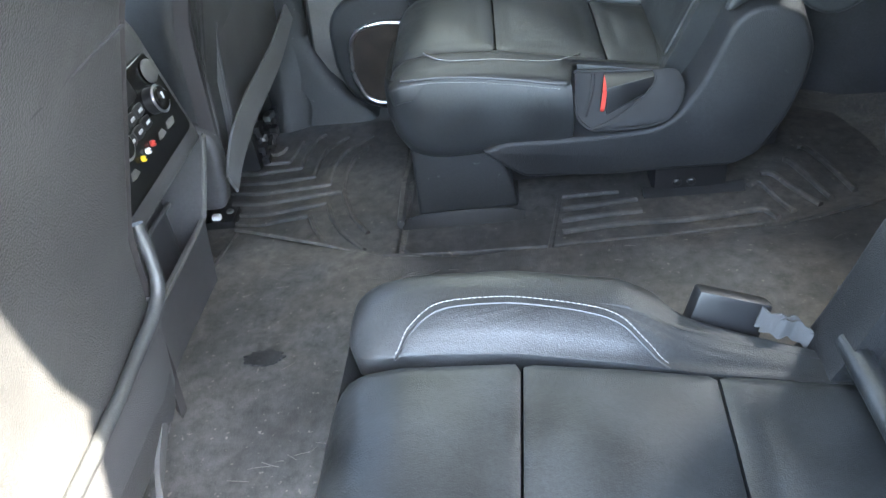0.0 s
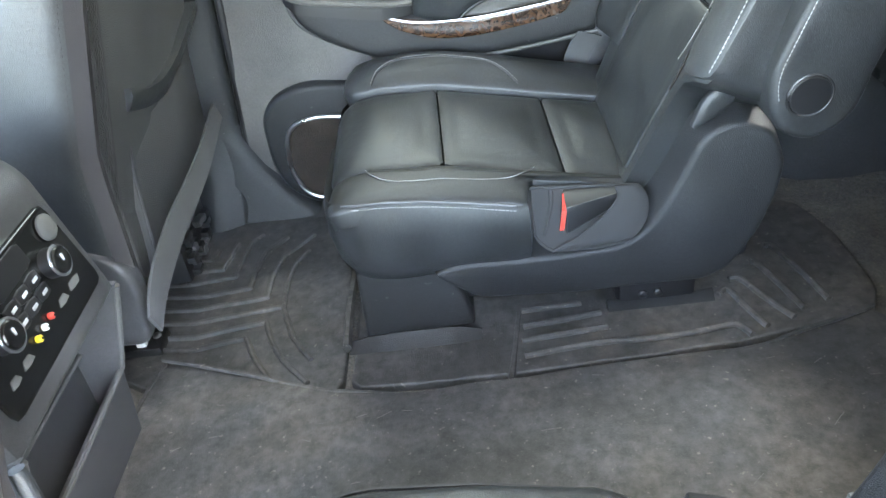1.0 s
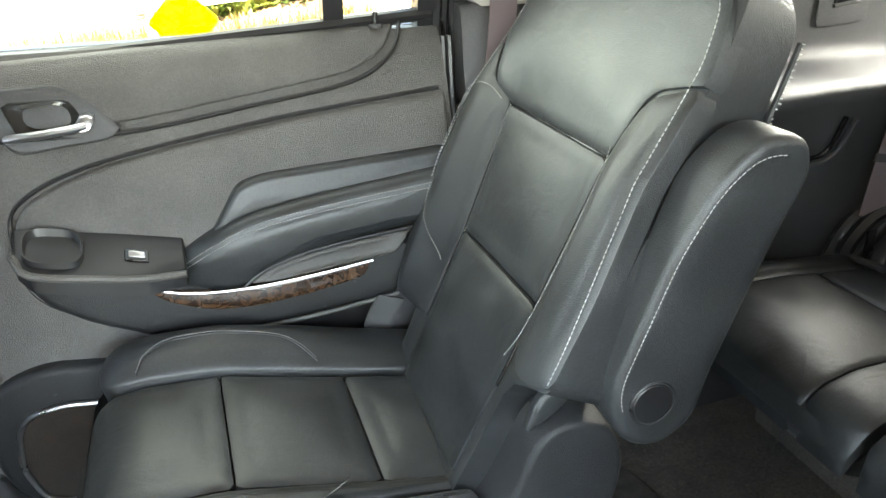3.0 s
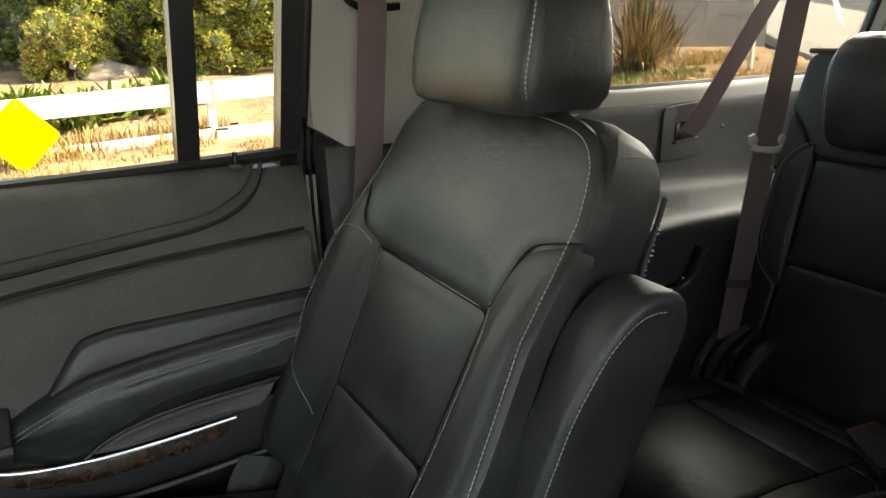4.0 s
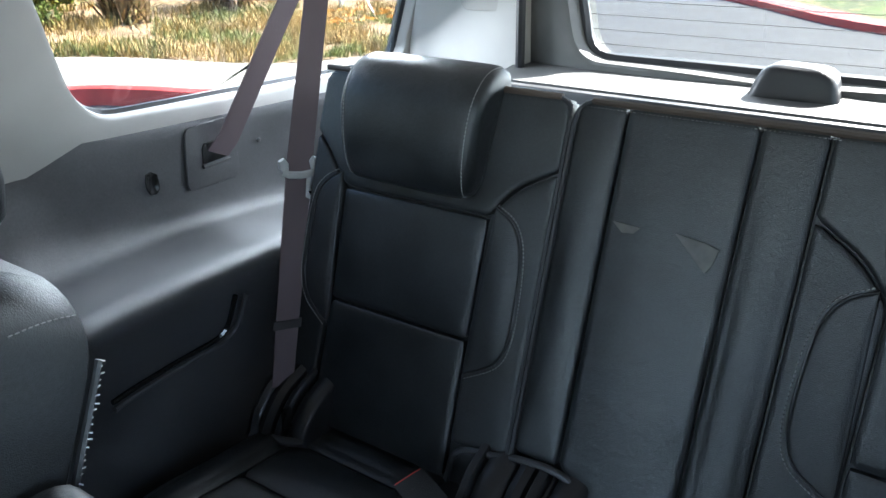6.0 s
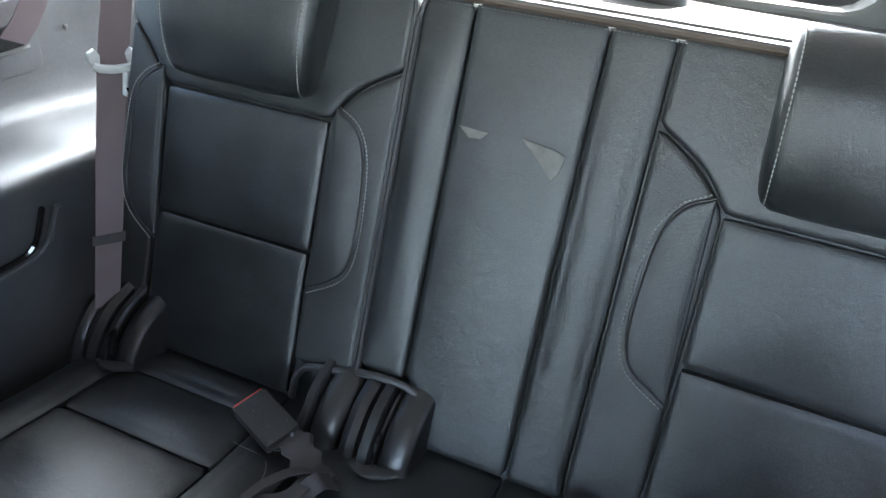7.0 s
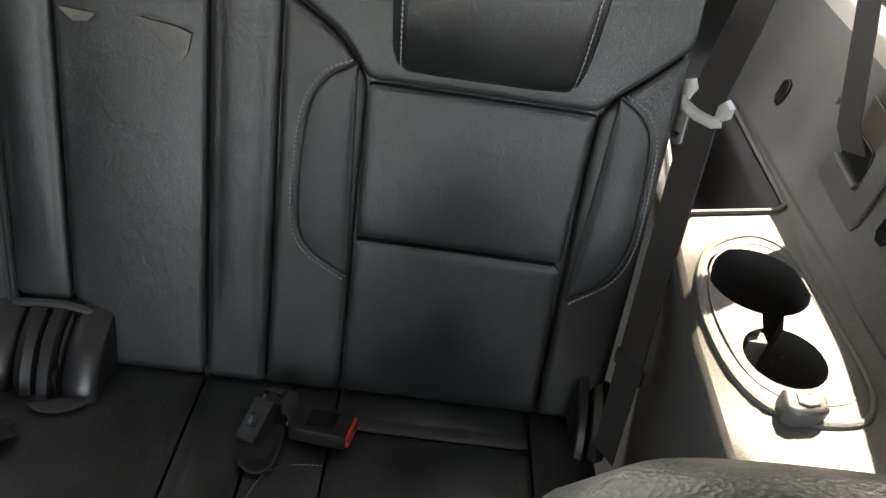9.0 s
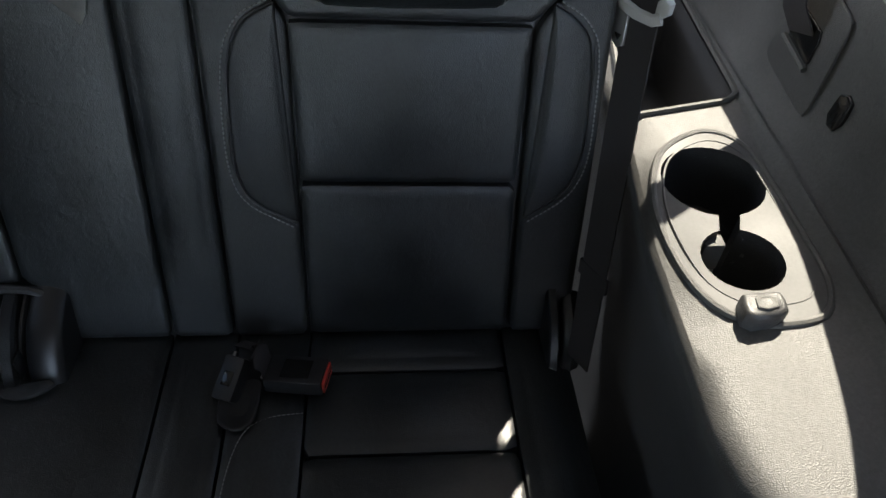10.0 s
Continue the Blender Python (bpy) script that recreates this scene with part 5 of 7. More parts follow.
    part("pocket_lip", tube(curve([D(0.66, 0.322, 0.046), D(0.76, 0.330, 0.05), D(0.90, 0.345, 0.05)], 5), 0.004, 6), PLASTIC_GREY, t)
    R("map_pocket", [(0.68, 0.316), (0.90, 0.338), (1.02, 0.345), (1.02, 0.12), (0.72, 0.12)], 0.02, 0.012, 0.02, PLASTIC_BLACK, 0.006, -0.01)
    # loudspeaker
    sp = R("speaker_surround", [(0.212, 0.235), (0.245, 0.278), (0.315, 0.302), (0.44, 0.285), (0.44, 0.02), (0.30, 0.012), (0.235, 0.05), (0.208, 0.12)], 0.04, 0.024, 0.04, PLASTIC_SEAT, 0.014, 0.0, "moulded loudspeaker surround")
    gr = [(0.252, 0.120), (0.262, 0.195), (0.285, 0.222), (0.33, 0.232), (0.43, 0.220), (0.43, 0.05), (0.30, 0.038), (0.272, 0.058)]
    part("grille", pad(rounded(gr, 0.02), lambda u, v, h: D(u, v, 0.026 + h), 0.006, 0.003, 0.004), WOODGRILLE, sp, "brown-black speaker grille")
    part("chrome_ring", tube([D(p.x, p.y, 0.030) for p in (lambda e: e + e[:1])(even(rounded([(x - 0.004 * (x < 0.3), z) for x, z in gr], 0.02), 0.01, True))], 0.0048, 8), CHROME, sp, "chrome speaker ring")
    # window frame, divider and glass
    for x, w0, lab in ((0.849, 0.017, "window_divider"), (1.012, 0.017, "rear_frame"), (0.215, 0.02, "front_frame")):
        part(lab, loft([[Vector((x + a * w0 - 0.01 * (z - 0.78), y + 0.012 - 0.26 * (z - 0.78), z)) for a, y in ((-1, 0.888), (1, 0.888), (1, 0.93), (-1, 0.93))] for z in (0.765, 0.9, 1.05, 1.25)]), PLASTIC_BLACK, t)
    part("window_sill", tube([Vector((x, 0.905, 0.766 + 0.055 * (x - 0.53))) for x in lin(0.2, 1.02, 10)], 0.012, 8), PLASTIC_BLACK, t)
    pane = part("pane", loft([[Vector((x, y - 0.26 * (z - 0.78), z)) for y, z in ((0.922, 0.74), (0.922, 1.25), (0.926, 1.25), (0.926, 0.74))] for x in (0.2, 1.02)]), GLASS_DOOR, t, "tinted door glass")
    pane.visible_shadow = False
    for x, z, w0 in ((0.884, 0.842, 0.005), (0.925, 0.846, 0.006), (0.905, 0.838, 0.010)):
        part("glass_mark", block((x - w0, 0.9205 - 0.26 * (z - 0.78) - 0.001, z - 0.0015), (x + w0, 0.9205 - 0.26 * (z - 0.78), z + 0.0015), 0.0), PLASTIC_BLACK, pane, "small dark printed bar")
    part("lock_knob", tube([Vector((0.919, 0.893, 0.77)), Vector((0.919, 0.893, 0.802))], 0.0045, 10), PLASTIC_BLACK, t)
    part("knob_base", disc((0.919, 0.893, 0.776), (0, 0, 1), 0.012, 0.006, 16), PLASTIC, t)
    part("door_outer", block((0.14, 0.935, -0.25), (1.04, 0.975, 0.775), 0.01), CARPAINT, t)
    return t


WOODGRILLE = material("brown_black_grille", (0.045, 0.035, 0.028), 0.5, spread=0.3, scale=30, grain=900, bump=1.0, bump_dist=0.002, cells=True)
door_right()

for s, side in ((1, "right"), (-1, "left")):
    if s > 0:
        for x, z0 in ((1.036, -0.02), (1.048, -0.02)):
            solo("door_seal_rear_" + side, tube([Vector((x - 0.01 * (z - 0.78), s * (0.86 + 0.04 * min(1, max(0, (z - 0.5) / 0.3)) - 0.26 * max(0, z - 0.8)), z)) for z in lin(z0, 1.24, 14)], 0.007, 8), PLASTIC_BLACK, "black rubber door seal", "seal", "structure")
    # pillar between the doors
    sec = lambda z, g: [Vector((x + (0.05 * z if x < 0.1 else 0.055 * z / 0.6) - 0.0, s * (y - 0.24 * max(0, z - 0.8)), z)) for x, y in rounded([(-0.02 - g, 0.90), (-0.005 - g, 0.80 - g), (0.07, 0.775 - g * 1.2), (0.135, 0.795 - g), (0.143, 0.90)], 0.02, 3)]
    solo("pillar_" + side, loft([sec(-0.03, 0.05), sec(0.04, 0.045), sec(0.09, 0.02), sec(0.2, 0.005), sec(0.5, 0.0), sec(0.8, 0.0), sec(1.27, 0.0)]), PLASTIC_SEAT, "charcoal pillar trim between the doors", "trim", "structure")
    foot = lambda z, x0, x1, y: [Vector((x, s * yy, z)) for x, yy in rounded([(x0, 0.84), (x0, y), (x1 - 0.03, y + 0.005), (x1, 0.84)], [0.01, 0.02, 0.03, 0.01], 3)]
    solo("pillar_foot_" + side, loft([foot(-0.02, 0.03, 0.34, 0.735), foot(0.02, 0.03, 0.31, 0.745), foot(0.06, 0.03, 0.255, 0.757), foot(0.12, 0.03, 0.212, 0.768), foot(0.20, 0.03, 0.178, 0.776), foot(0.32, 0.03, 0.168, 0.785)]), PLASTIC_SEAT, "flared charcoal foot of the door pillar", "trim", "structure")
    if s > 0:
        solo("door_seal_front_" + side, tube([Vector((0.147 + 0.055 * z / 0.6, s * (0.800 - 0.1 * max(0, z - 0.8)), z)) for z in lin(0.0, 1.2, 12)], 0.008, 8), PLASTIC_BLACK, "black rubber door seal", "seal", "structure")
    solo("sill_plate_" + side, sheet(lambda x, k: Vector((x, s * (0.72 + 0.10 * k), 0.0 + 0.05 * k ** 2)), lin(-0.3, 1.2, 20), lin(0, 1, 6), 0.03), PLASTIC, "charcoal plastic sill plate", "trim", "structure")
    solo("roof_rail_" + side, tube([Vector((x, s * (0.805 if s > 0 else 0.752), 1.235)) for x in lin(-1.0, 2.55, 12)], 0.045 if s > 0 else 0.03, 10), LINER, "pale grey roof rail trim", "trim", "structure")
    # front door shell, closing the cabin ahead
    if s > 0:
        solo("door_front_" + side, sheet(lambda x, z: Vector((x, s * interp(SKIN, z), z)), lin(-1.0, -0.03, 10), lin(-0.02, 0.77, 12), 0.05, (0, s, 0)), DOOR_SKIN, "charcoal front door panel", "car door", "structure")
solo("dashboard", block((-1.15, -0.80, 0.0), (-0.80, 0.80, 0.62), 0.06), PLASTIC, "charcoal dashboard ahead of the front seats", "dashboard", "structure")


solo("door_jamb_right", loft([[Vector((x, y - 0.26 * max(0, z - 0.8), z)) for x, y in ((1.022, 0.895), (1.085, 0.895), (1.085, 0.955), (1.022, 0.955))] for z in (-0.05, 0.4, 0.8, 1.0, 1.26)]), PLASTIC_BLACK, "black door jamb behind the rear door", "trim", "structure")


# ---- second-row belt on the right pillar ----
def pillar_belt():
    t = thing("pillar_belt", (1.12, 0.80, 0.6), "mauve-grey seat belt hanging from a pillar slot", "seat belt")
    part("webbing", ribbon(curve([(1.132, 0.818, 1.040), (1.128, 0.808, 1.0), (1.116, 0.805, 0.80), (1.10, 0.80, 0.60), (1.09, 0.77, 0.35)], 5), (0.024, 0, 0), (0, 1, 0), 0.002), BELT, t)
    slot = curve([Vector(q) for q in [(1.062, 1.085), (1.075, 1.06), (1.098, 1.034), (1.13, 1.024), (1.185, 1.028)]], 6)
    part("slot", loft([[Vector((p.x, 0.834, p.y + 0.008)), Vector((p.x, 0.825, p.y + 0.004)), Vector((p.x, 0.827, p.y - 0.006)), Vector((p.x, 0.836, p.y - 0.006))] for p in slot]), GLOSS_BLACK, t, "dark curved belt slot")
    part("slot_rim", tube([Vector((p.x, 0.829, p.y + 0.013)) for p in slot], 0.005, 6), PILLAR, t)


pillar_belt()


# ---- third-row belts ----
def bench_belt(s, tongue, slot, low, top):
    t = thing("bench_belt", (tongue[0], tongue[1], 0.4), "mauve-grey third-row seat belt with loop and metal tongue", "seat belt", "third-row belts")
    T, S, L, U = Vector(tongue), Vector(slot), Vector(low), Vector(top)
    wide = Vector((0.020, -s * 0.012, 0))
    # same mauve belt both sides; the left one's shade is put into its colour
    part("webbing", ribbon([U, U.lerp(T, 0.5) + Vector((0, 0, 0.002)), T, T.lerp(L, 0.4), L], [wide, wide, wide, wide * 0.95, wide * 0.8], (0.5, s, 0.1), 0.0022), BELT if s > 0 else BELT_DARK_AND_SHADED, t)
    part("webbing", ribbon([U + Vector((0.004, 0, 0)), S.lerp(U, 0.5), S.lerp(U, 0.06), S + Vector((0, s * 0.02, -0.012))], Vector((0.021, 0, -0.011)), (0, s, 0), 0.0022), BELT_DARK_AND_SHADED if s < 0 else BELT, t)
    # loop clip with a wing on each side of the webbing and a tongue hanging from it
    e, front = wide.normalized(), -Vector((0.5, s, 0.1)).normalized()
    P = lambda u, v, h=0.0: T + e * u + Vector((0, 0, v)) + front * h
    clip = part("belt_loop", tube([P(-0.029, -0.008, 0.002), P(-0.022, -0.012, 0.006), P(0, -0.014, 0.007), P(0.022, -0.012, 0.006), P(0.029, -0.008, 0.002)], 0.0055, 8, flat=1.3), GREY_P, t, "pale grey plastic belt loop")
    for sg in (-1, 1):
        wing = rounded([(sg * 0.019, 0.012), (sg * 0.030, 0.019), (sg * 0.038, 0.010), (sg * 0.035, -0.006), (sg * 0.020, -0.014)], 0.005)
        part("loop_wing", pad(wing, lambda u, v, h: P(u, v, h + 0.004), 0.008, 0.003, 0.001), GREY_P, clip)
    d = (L - T).normalized()
    G = lambda u, v, h: P(0.021 + u, -0.012, 0.007 + h) + d * v
    part("tongue", pad(rounded([(-0.010, 0.0), (0.010, 0.0), (0.009, 0.047), (-0.009, 0.047)], 0.004), G, 0.003, 0.001, 0), STEEL, clip, "steel belt tongue")
    part("tongue_slot", pad(rounded([(-0.005, 0.030), (0.005, 0.030), (0.005, 0.039), (-0.005, 0.039)], 0.001), lambda u, v, h: G(u, v, h + 0.0006), 0.002, 0.0003, 0), GLOSS_BLACK, clip)
    part("sewn_band", ribbon([T.lerp(L, 0.70), T.lerp(L, 0.74)], wide * 1.06, (0.5, s, 0.1), 0.004), BELT_DARK_AND_SHADED, t)
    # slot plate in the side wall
    pl = part("slot_plate", pad(rounded([(S.x - 0.075, S.z - 0.062), (S.x + 0.050, S.z - 0.055), (S.x + 0.056, S.z + 0.06), (S.x - 0.06, S.z + 0.05)], 0.014), lambda u, v, h: Vector((u, s * (0.834 + 0.14 * (v - 0.745) - h), v)), 0.003, 0.0015, 0), PLASTIC if s > 0 else TRIM_LIT, t, "moulded belt slot plate")
    part("slot_hole", pad(rounded([(S.x - 0.034, S.z - 0.022), (S.x + 0.026, S.z - 0.016), (S.x + 0.026, S.z + 0.022), (S.x - 0.030, S.z + 0.018)], 0.006), lambda u, v, h: Vector((u, s * (0.8315 + 0.14 * (v - 0.745) - h), v)), 0.003, 0.001, 0.0), GLOSS_BLACK, pl)
    part("slot_lip", tube([Vector((S.x + a, s * (0.831 + 0.14 * (S.z - 0.77)), S.z - 0.022 + 0.1 * (a + 0.034))) for a in lin(-0.036, 0.028, 6)], 0.004, 6), PLASTIC_GREY, pl)


bench_belt(1, (1.884, 0.655, 0.785), (1.857, 0.822, 0.788), (1.755, 0.590, 0.425), (2.13, 0.80, 1.21))
bench_belt(-1, (1.875, -0.645, 0.805), (1.872, -0.822, 0.768), (1.715, -0.624, 0.37), (2.13, -0.80, 1.21))

for s in (1, -1):
    for x, z in ((1.714, 0.757),) if s > 0 else ((1.758, 0.746), (2.098, 0.735)):
        rim = rounded([(x - 0.013, z - 0.02), (x + 0.013, z - 0.02), (x + 0.013, z + 0.02), (x - 0.013, z + 0.02)], 0.012)
        solo("coat_hook_hole", pad(rim, lambda u, v, h: Vector((u, s * (0.8345 + 0.13 * (v - 0.745) - h), v)), 0.004, 0.0015, -0.003), GLOSS_BLACK, "dark oval fixing hole in the side trim", "fixing hole", "structure")
    for x in (1.965,):
        solo("trim_clip", disc((x, s * 0.840, 0.791), (0, -s, 0), 0.005, 0.003, 12), PLASTIC_GREY, "small round trim fastener in the side wall", "fastener", "structure")


# ---- right wall pocket ----
def wall_pocket():
    t = thing("grab_pocket", (1.65, 0.66, 0.5), "moulded pull pocket in the right side trim", "pocket", "", "structure")
    P = lambda u, v, h: Vector((u, interp([(0.30, 0.693), (0.50, 0.673), (0.60, 0.643), (0.634, 0.634)], v) + interp(FLARE, u) - 0.005 - h, v))
    lip = curve([Vector(q) for q in [(1.475, 0.500), (1.577, 0.508), (1.680, 0.512), (1.712, 0.522), (1.728, 0.545), (1.735, 0.596)]], 6)
    slit = curve([Vector(q) for q in [(1.472, 0.514), (1.577, 0.521), (1.672, 0.524), (1.694, 0.533), (1.704, 0.552), (1.708, 0.602)]], 6)
    part("pocket_lip", tube([P(p.x, p.y, 0.002) for p in lip], 0.0055, 8), PLASTIC, t)
    part("pocket_slit", tube([P(p.x, p.y, 0.0) for p in slit], 0.0045, 6), GLOSS_BLACK, t)


wall_pocket()


# ---- left shelf with cup holders and bin ----
def left_shelf():
    """The sunlit shelf: its flat top is cut out and filled with a plate that has real holes."""
    bm = bmesh.new()
    bm.from_mesh(wall_left.data)
    inside = lambda c: 1.50 < c.x < 2.27 and -0.812 < c.y < -0.640 and c.z > 0.653
    gone = [f for f in bm.faces if f.normal.z > 0.45 and inside(f.calc_center_median())]
    mine = set(gone)
    around = [e for f in gone for e in f.edges if sum(g in mine for g in e.link_faces) == 1]
    link = {}
    for e in around:
        for a, b in (e.verts, reversed(e.verts)):
            link.setdefault(a, []).append(b)
    border, prev, cur = [], None, around[0].verts[0]
    while cur not in border:
        border.append(cur)
        prev, cur = cur, next((v for v in link[cur] if v is not prev), border[0])
    border = [v.co.copy() for v in border]
    bmesh.ops.delete(bm, geom=gone, context="FACES")
    bm.to_mesh(wall_left.data)
    bm.free()
    t = thing("shelf_insert", (1.75, -0.72, 0.66), "charcoal shelf top with oval cup holder plate and open bin", "shelf", "", "structure")

    LEVEL = [(-0.830, 0.684), (-0.812, 0.677), (-0.785, 0.6665), (-0.72, 0.664), (-0.662, 0.662), (-0.645, 0.657), (-0.635, 0.645)]
    z0 = lambda x, y: interp(LEVEL, y)

    def filled(outer, holes, lift=0.0):
        b = bmesh.new()
        for loop in [outer] + holes:
            vs = [b.verts.new((p.x, p.y, p.z if len(p) == 3 else z0(p.x, p.y) + lift)) for p in loop]
            for i in range(len(vs)):
                b.edges.new((vs[i], vs[(i + 1) % len(vs)]))
        bmesh.ops.triangle_fill(b, edges=b.edges[:], use_beauty=True, normal=(0, 0, 1))
        return b
    bin_o = rounded([(1.860, -0.655), (1.890, -0.800), (2.175, -0.802), (2.21, -0.70)], 0.014)
    oval = even(curve([Vector(q) for q in [(1.547, -0.722), (1.554, -0.766), (1.579, -0.784), (1.612, -0.789), (1.667, -0.788), (1.736, -0.786), (1.790, -0.781), (1.820, -0.764), (1.829, -0.735), (1.808, -0.694), (1.774, -0.668), (1.71, -0.651), (1.637, -0.652), (1.583, -0.664), (1.555, -0.690)]], 6, True), 0.012, True)
    arc = lambda cx, cy, r, a0, a1, n: [Vector((cx + r * math.cos(radians(a)), cy + r * math.sin(radians(a)))) for a in lin(a0, a1, n)]
    cups = arc(1.744, -0.723, 0.056, -168, 168, 34) + arc(1.628, -0.716, 0.041, 15, 345, 28)
    part("shelf_top", filled(border, [oval, even(bin_o, 0.012, True)]), TRIM_LIT, t)
    plate = part("cup_plate", filled(oval, [cups], 0.002), PLATE, t, "oval cup holder plate")
    rim = [Vector((p.x, p.y, z0(p.x, p.y) + 0.0005)) for p in oval]
    part("plate_rim", tube(rim + rim[:2], 0.0042, 8), TRIM_LIT, plate, "raised rim of the cup holder plate")
    mid = Vector((1.69, -0.72))
    step = [Vector((1.705, -0.722)).lerp(p, 0.86) for p in oval]
    step = [p for p in step[-len(step) // 2:] + step[:len(step) // 2]]
    part("plate_step", tube([Vector((p.x, p.y, z0(p.x, p.y) + 0.0016)) for p in step + step[:2]], 0.0014, 6), PLATE, plate, "fine step round the cups")
    well = lambda q, z: [Vector((*mid.lerp(p, q), z(p))) for p in cups]
    part("cup_well", loft([well(1.0, lambda p: z0(p.x, p.y) + 0.002), well(0.985, lambda p: 0.655), well(0.95, lambda p: 0.585), well(0.90, lambda p: 0.58), well(0.02, lambda p: 0.58)], caps=False), PLASTIC_SEAT, plate, "deep dark twin cup well")
    part("cup_clip", block((1.655, -0.712, 0.62), (1.672, -0.690, 0.656), 0.003), PLASTIC_GREY, plate, "small grey spring clip in the cup well")
    k = part("latch", pad(rounded([(1.540, -0.684), (1.546, -0.726), (1.574, -0.730), (1.571, -0.686)], 0.007), lambda u, v, h: Vector((u, v, 0.684 + h)), 0.02, 0.006, 0.002), PLASTIC, plate, "square latch button")
    part("latch_face", pad(rounded([(1.547, -0.695), (1.550, -0.716), (1.566, -0.719), (1.564, -0.696)], 0.004), lambda u, v, h: Vector((u, v, 0.6865 + h)), 0.003, 0.0015, -0.001), PLASTIC_GREY, k)
    bo = even(bin_o, 0.012, True)
    ctr = sum(bo, Vector((0, 0))) / len(bo)
    br = lambda q, z: [Vector((*(ctr.lerp(p, q)), z)) for p in bo]
    part("bin", loft([br(1.0, 0.666), br(0.985, 0.66), br(0.93, 0.545), br(0.88, 0.54), br(0.05, 0.54)], caps=False), PLASTIC, t, "open storage bin")
    rim = [Vector((p.x, p.y, z0(p.x, p.y) + 0.002)) for p in bo]
    part("bin_rim", tube(rim + rim[:1], 0.004, 6), PLASTIC_GREY, t)


left_shelf()


# ---- loose buckles on the rear cushions ----
def buckle(at, yaw, pitch, roll, label, strap, red=True, long=0.037, wide=0.023, deep=0.011, body_mat=PLASTIC_BLACK, flat=(0.1, 0.1, 1), cloth=None, narrow=0.85):
    m = pose(*at, pitch, roll, yaw)
    t = thing("belt_buckle", at, label, "belt buckle", "loose buckles")
    X = lambda v: m @ Vector(v)
    body = part("body", block((-long, -wide, -deep), (long, wide, deep), 0.004, m=m), body_mat, t)
    if red:
        part("button", block((long - 0.0005, -wide + 0.004, -deep + 0.002), (long + 0.003, wide - 0.004, deep - 0.003), 0.0015, m=m), RED, body, "red release button")
        part("slot", block((long + 0.0025, -wide + 0.006, -0.002), (long + 0.0036, wide - 0.006, 0.001), 0.0004, m=m), GLOSS_BLACK, body)
    if body_mat is PLASTIC_BLACK:
        part("panel", block((-long + 0.020, -wide + 0.008, deep - 0.0006), (long - 0.018, wide - 0.008, deep + 0.0008), 0.001, m=m), GLOSS_BLACK, body)
    part("pin", tube([X((-long, -wide * 0.5, 0.002)), X((-long - 0.006, -wide * 0.4, 0.003))], 0.0025, 8), STEEL, t, "steel anchor pin")
    pts = [Vector(p) for p in strap]
    for k, (mat, drop) in enumerate(((BELT_DARK_AND_SHADED, 0.0), (BELT_DARK_AND_SHADED, -0.005))):
        path = curve([p + Vector((0.004 * k, -0.003 * k, drop)) for p in pts], 6)
        part("strap", ribbon(path, [(m.to_3x3() @ Vector((0, wide * narrow, 0))) * (0.85 + 0.15 * math.cos(i)) for i in range(len(path))], flat, 0.0022), cloth or mat, t, "crumpled dark strap")


buckle((1.694, -0.258, 0.387), -100.5, -8, -6, "black belt buckle with red button on the cushion", [(1.702, -0.222, 0.389), (1.712, -0.212, 0.400), (1.728, -0.205, 0.398), (1.742, -0.200, 0.372)])
buckle((1.679, 0.234, 0.400), 71, -14, -12, "grey belt buckle leaning on the cushion beside the hinge", [(1.668, 0.196, 0.392), (1.662, 0.175, 0.398), (1.650, 0.155, 0.388), (1.638, 0.135, 0.380), (1.630, 0.12, 0.362)], long=0.041, wide=0.027, deep=0.010, body_mat=PLASTIC_SEAT)
buckle((1.692, -0.178, 0.384), 160, 12, 28, "small black buckle half sunk in the cushion slot", [(1.728, -0.188, 0.40), (1.738, -0.196, 0.396), (1.742, -0.20, 0.372)], red=False, long=0.028, wide=0.015)
loop = thing("buckle_strap", (1.60, 0.16, 0.375), "loose black strap loops on the bench cushion", "strap")
for k, pts in enumerate(([(1.655, 0.125, 0.378), (1.625, 0.150, 0.392), (1.595, 0.175, 0.386), (1.565, 0.188, 0.378)], [(1.66, 0.115, 0.375), (1.618, 0.128, 0.388), (1.590, 0.140, 0.382), (1.572, 0.170, 0.377)], [(1.645, 0.105, 0.376), (1.620, 0.112, 0.396), (1.606, 0.128, 0.380)])):
    part("webbing", ribbon(curve([Vector(p) for p in pts], 6), (0.007 - 0.002 * k, 0.010, 0.006 * (k - 1)), (0.2, 0.1, 1), 0.002), BELT_DARK_AND_SHADED, loop)
solo("seat_slot", pad(rounded([(1.70, -0.163), (1.635, -0.163), (1.621, -0.19), (1.634, -0.209), (1.70, -0.217)], 0.012), lambda u, v, h: Vector((u, v, 0.3755 + h * 0.5)), 0.006, 0.003, -0.008), PLASTIC_BLACK, "black belt slot sunk in the bench cushion", "slot", "structure")
buckle((0.831, -0.240, 0.252), 180, 104, -20, "dark belt buckle standing beside the near cushion", [(0.860, -0.252, 0.256), (0.876, -0.262, 0.254), (0.892, -0.256, 0.246), (0.908, -0.264, 0.232), (0.918, -0.268, 0.21)], red=False, long=0.040, wide=0.023, flat=(0.1, 1, 0.2), cloth=FELT, narrow=0.5)


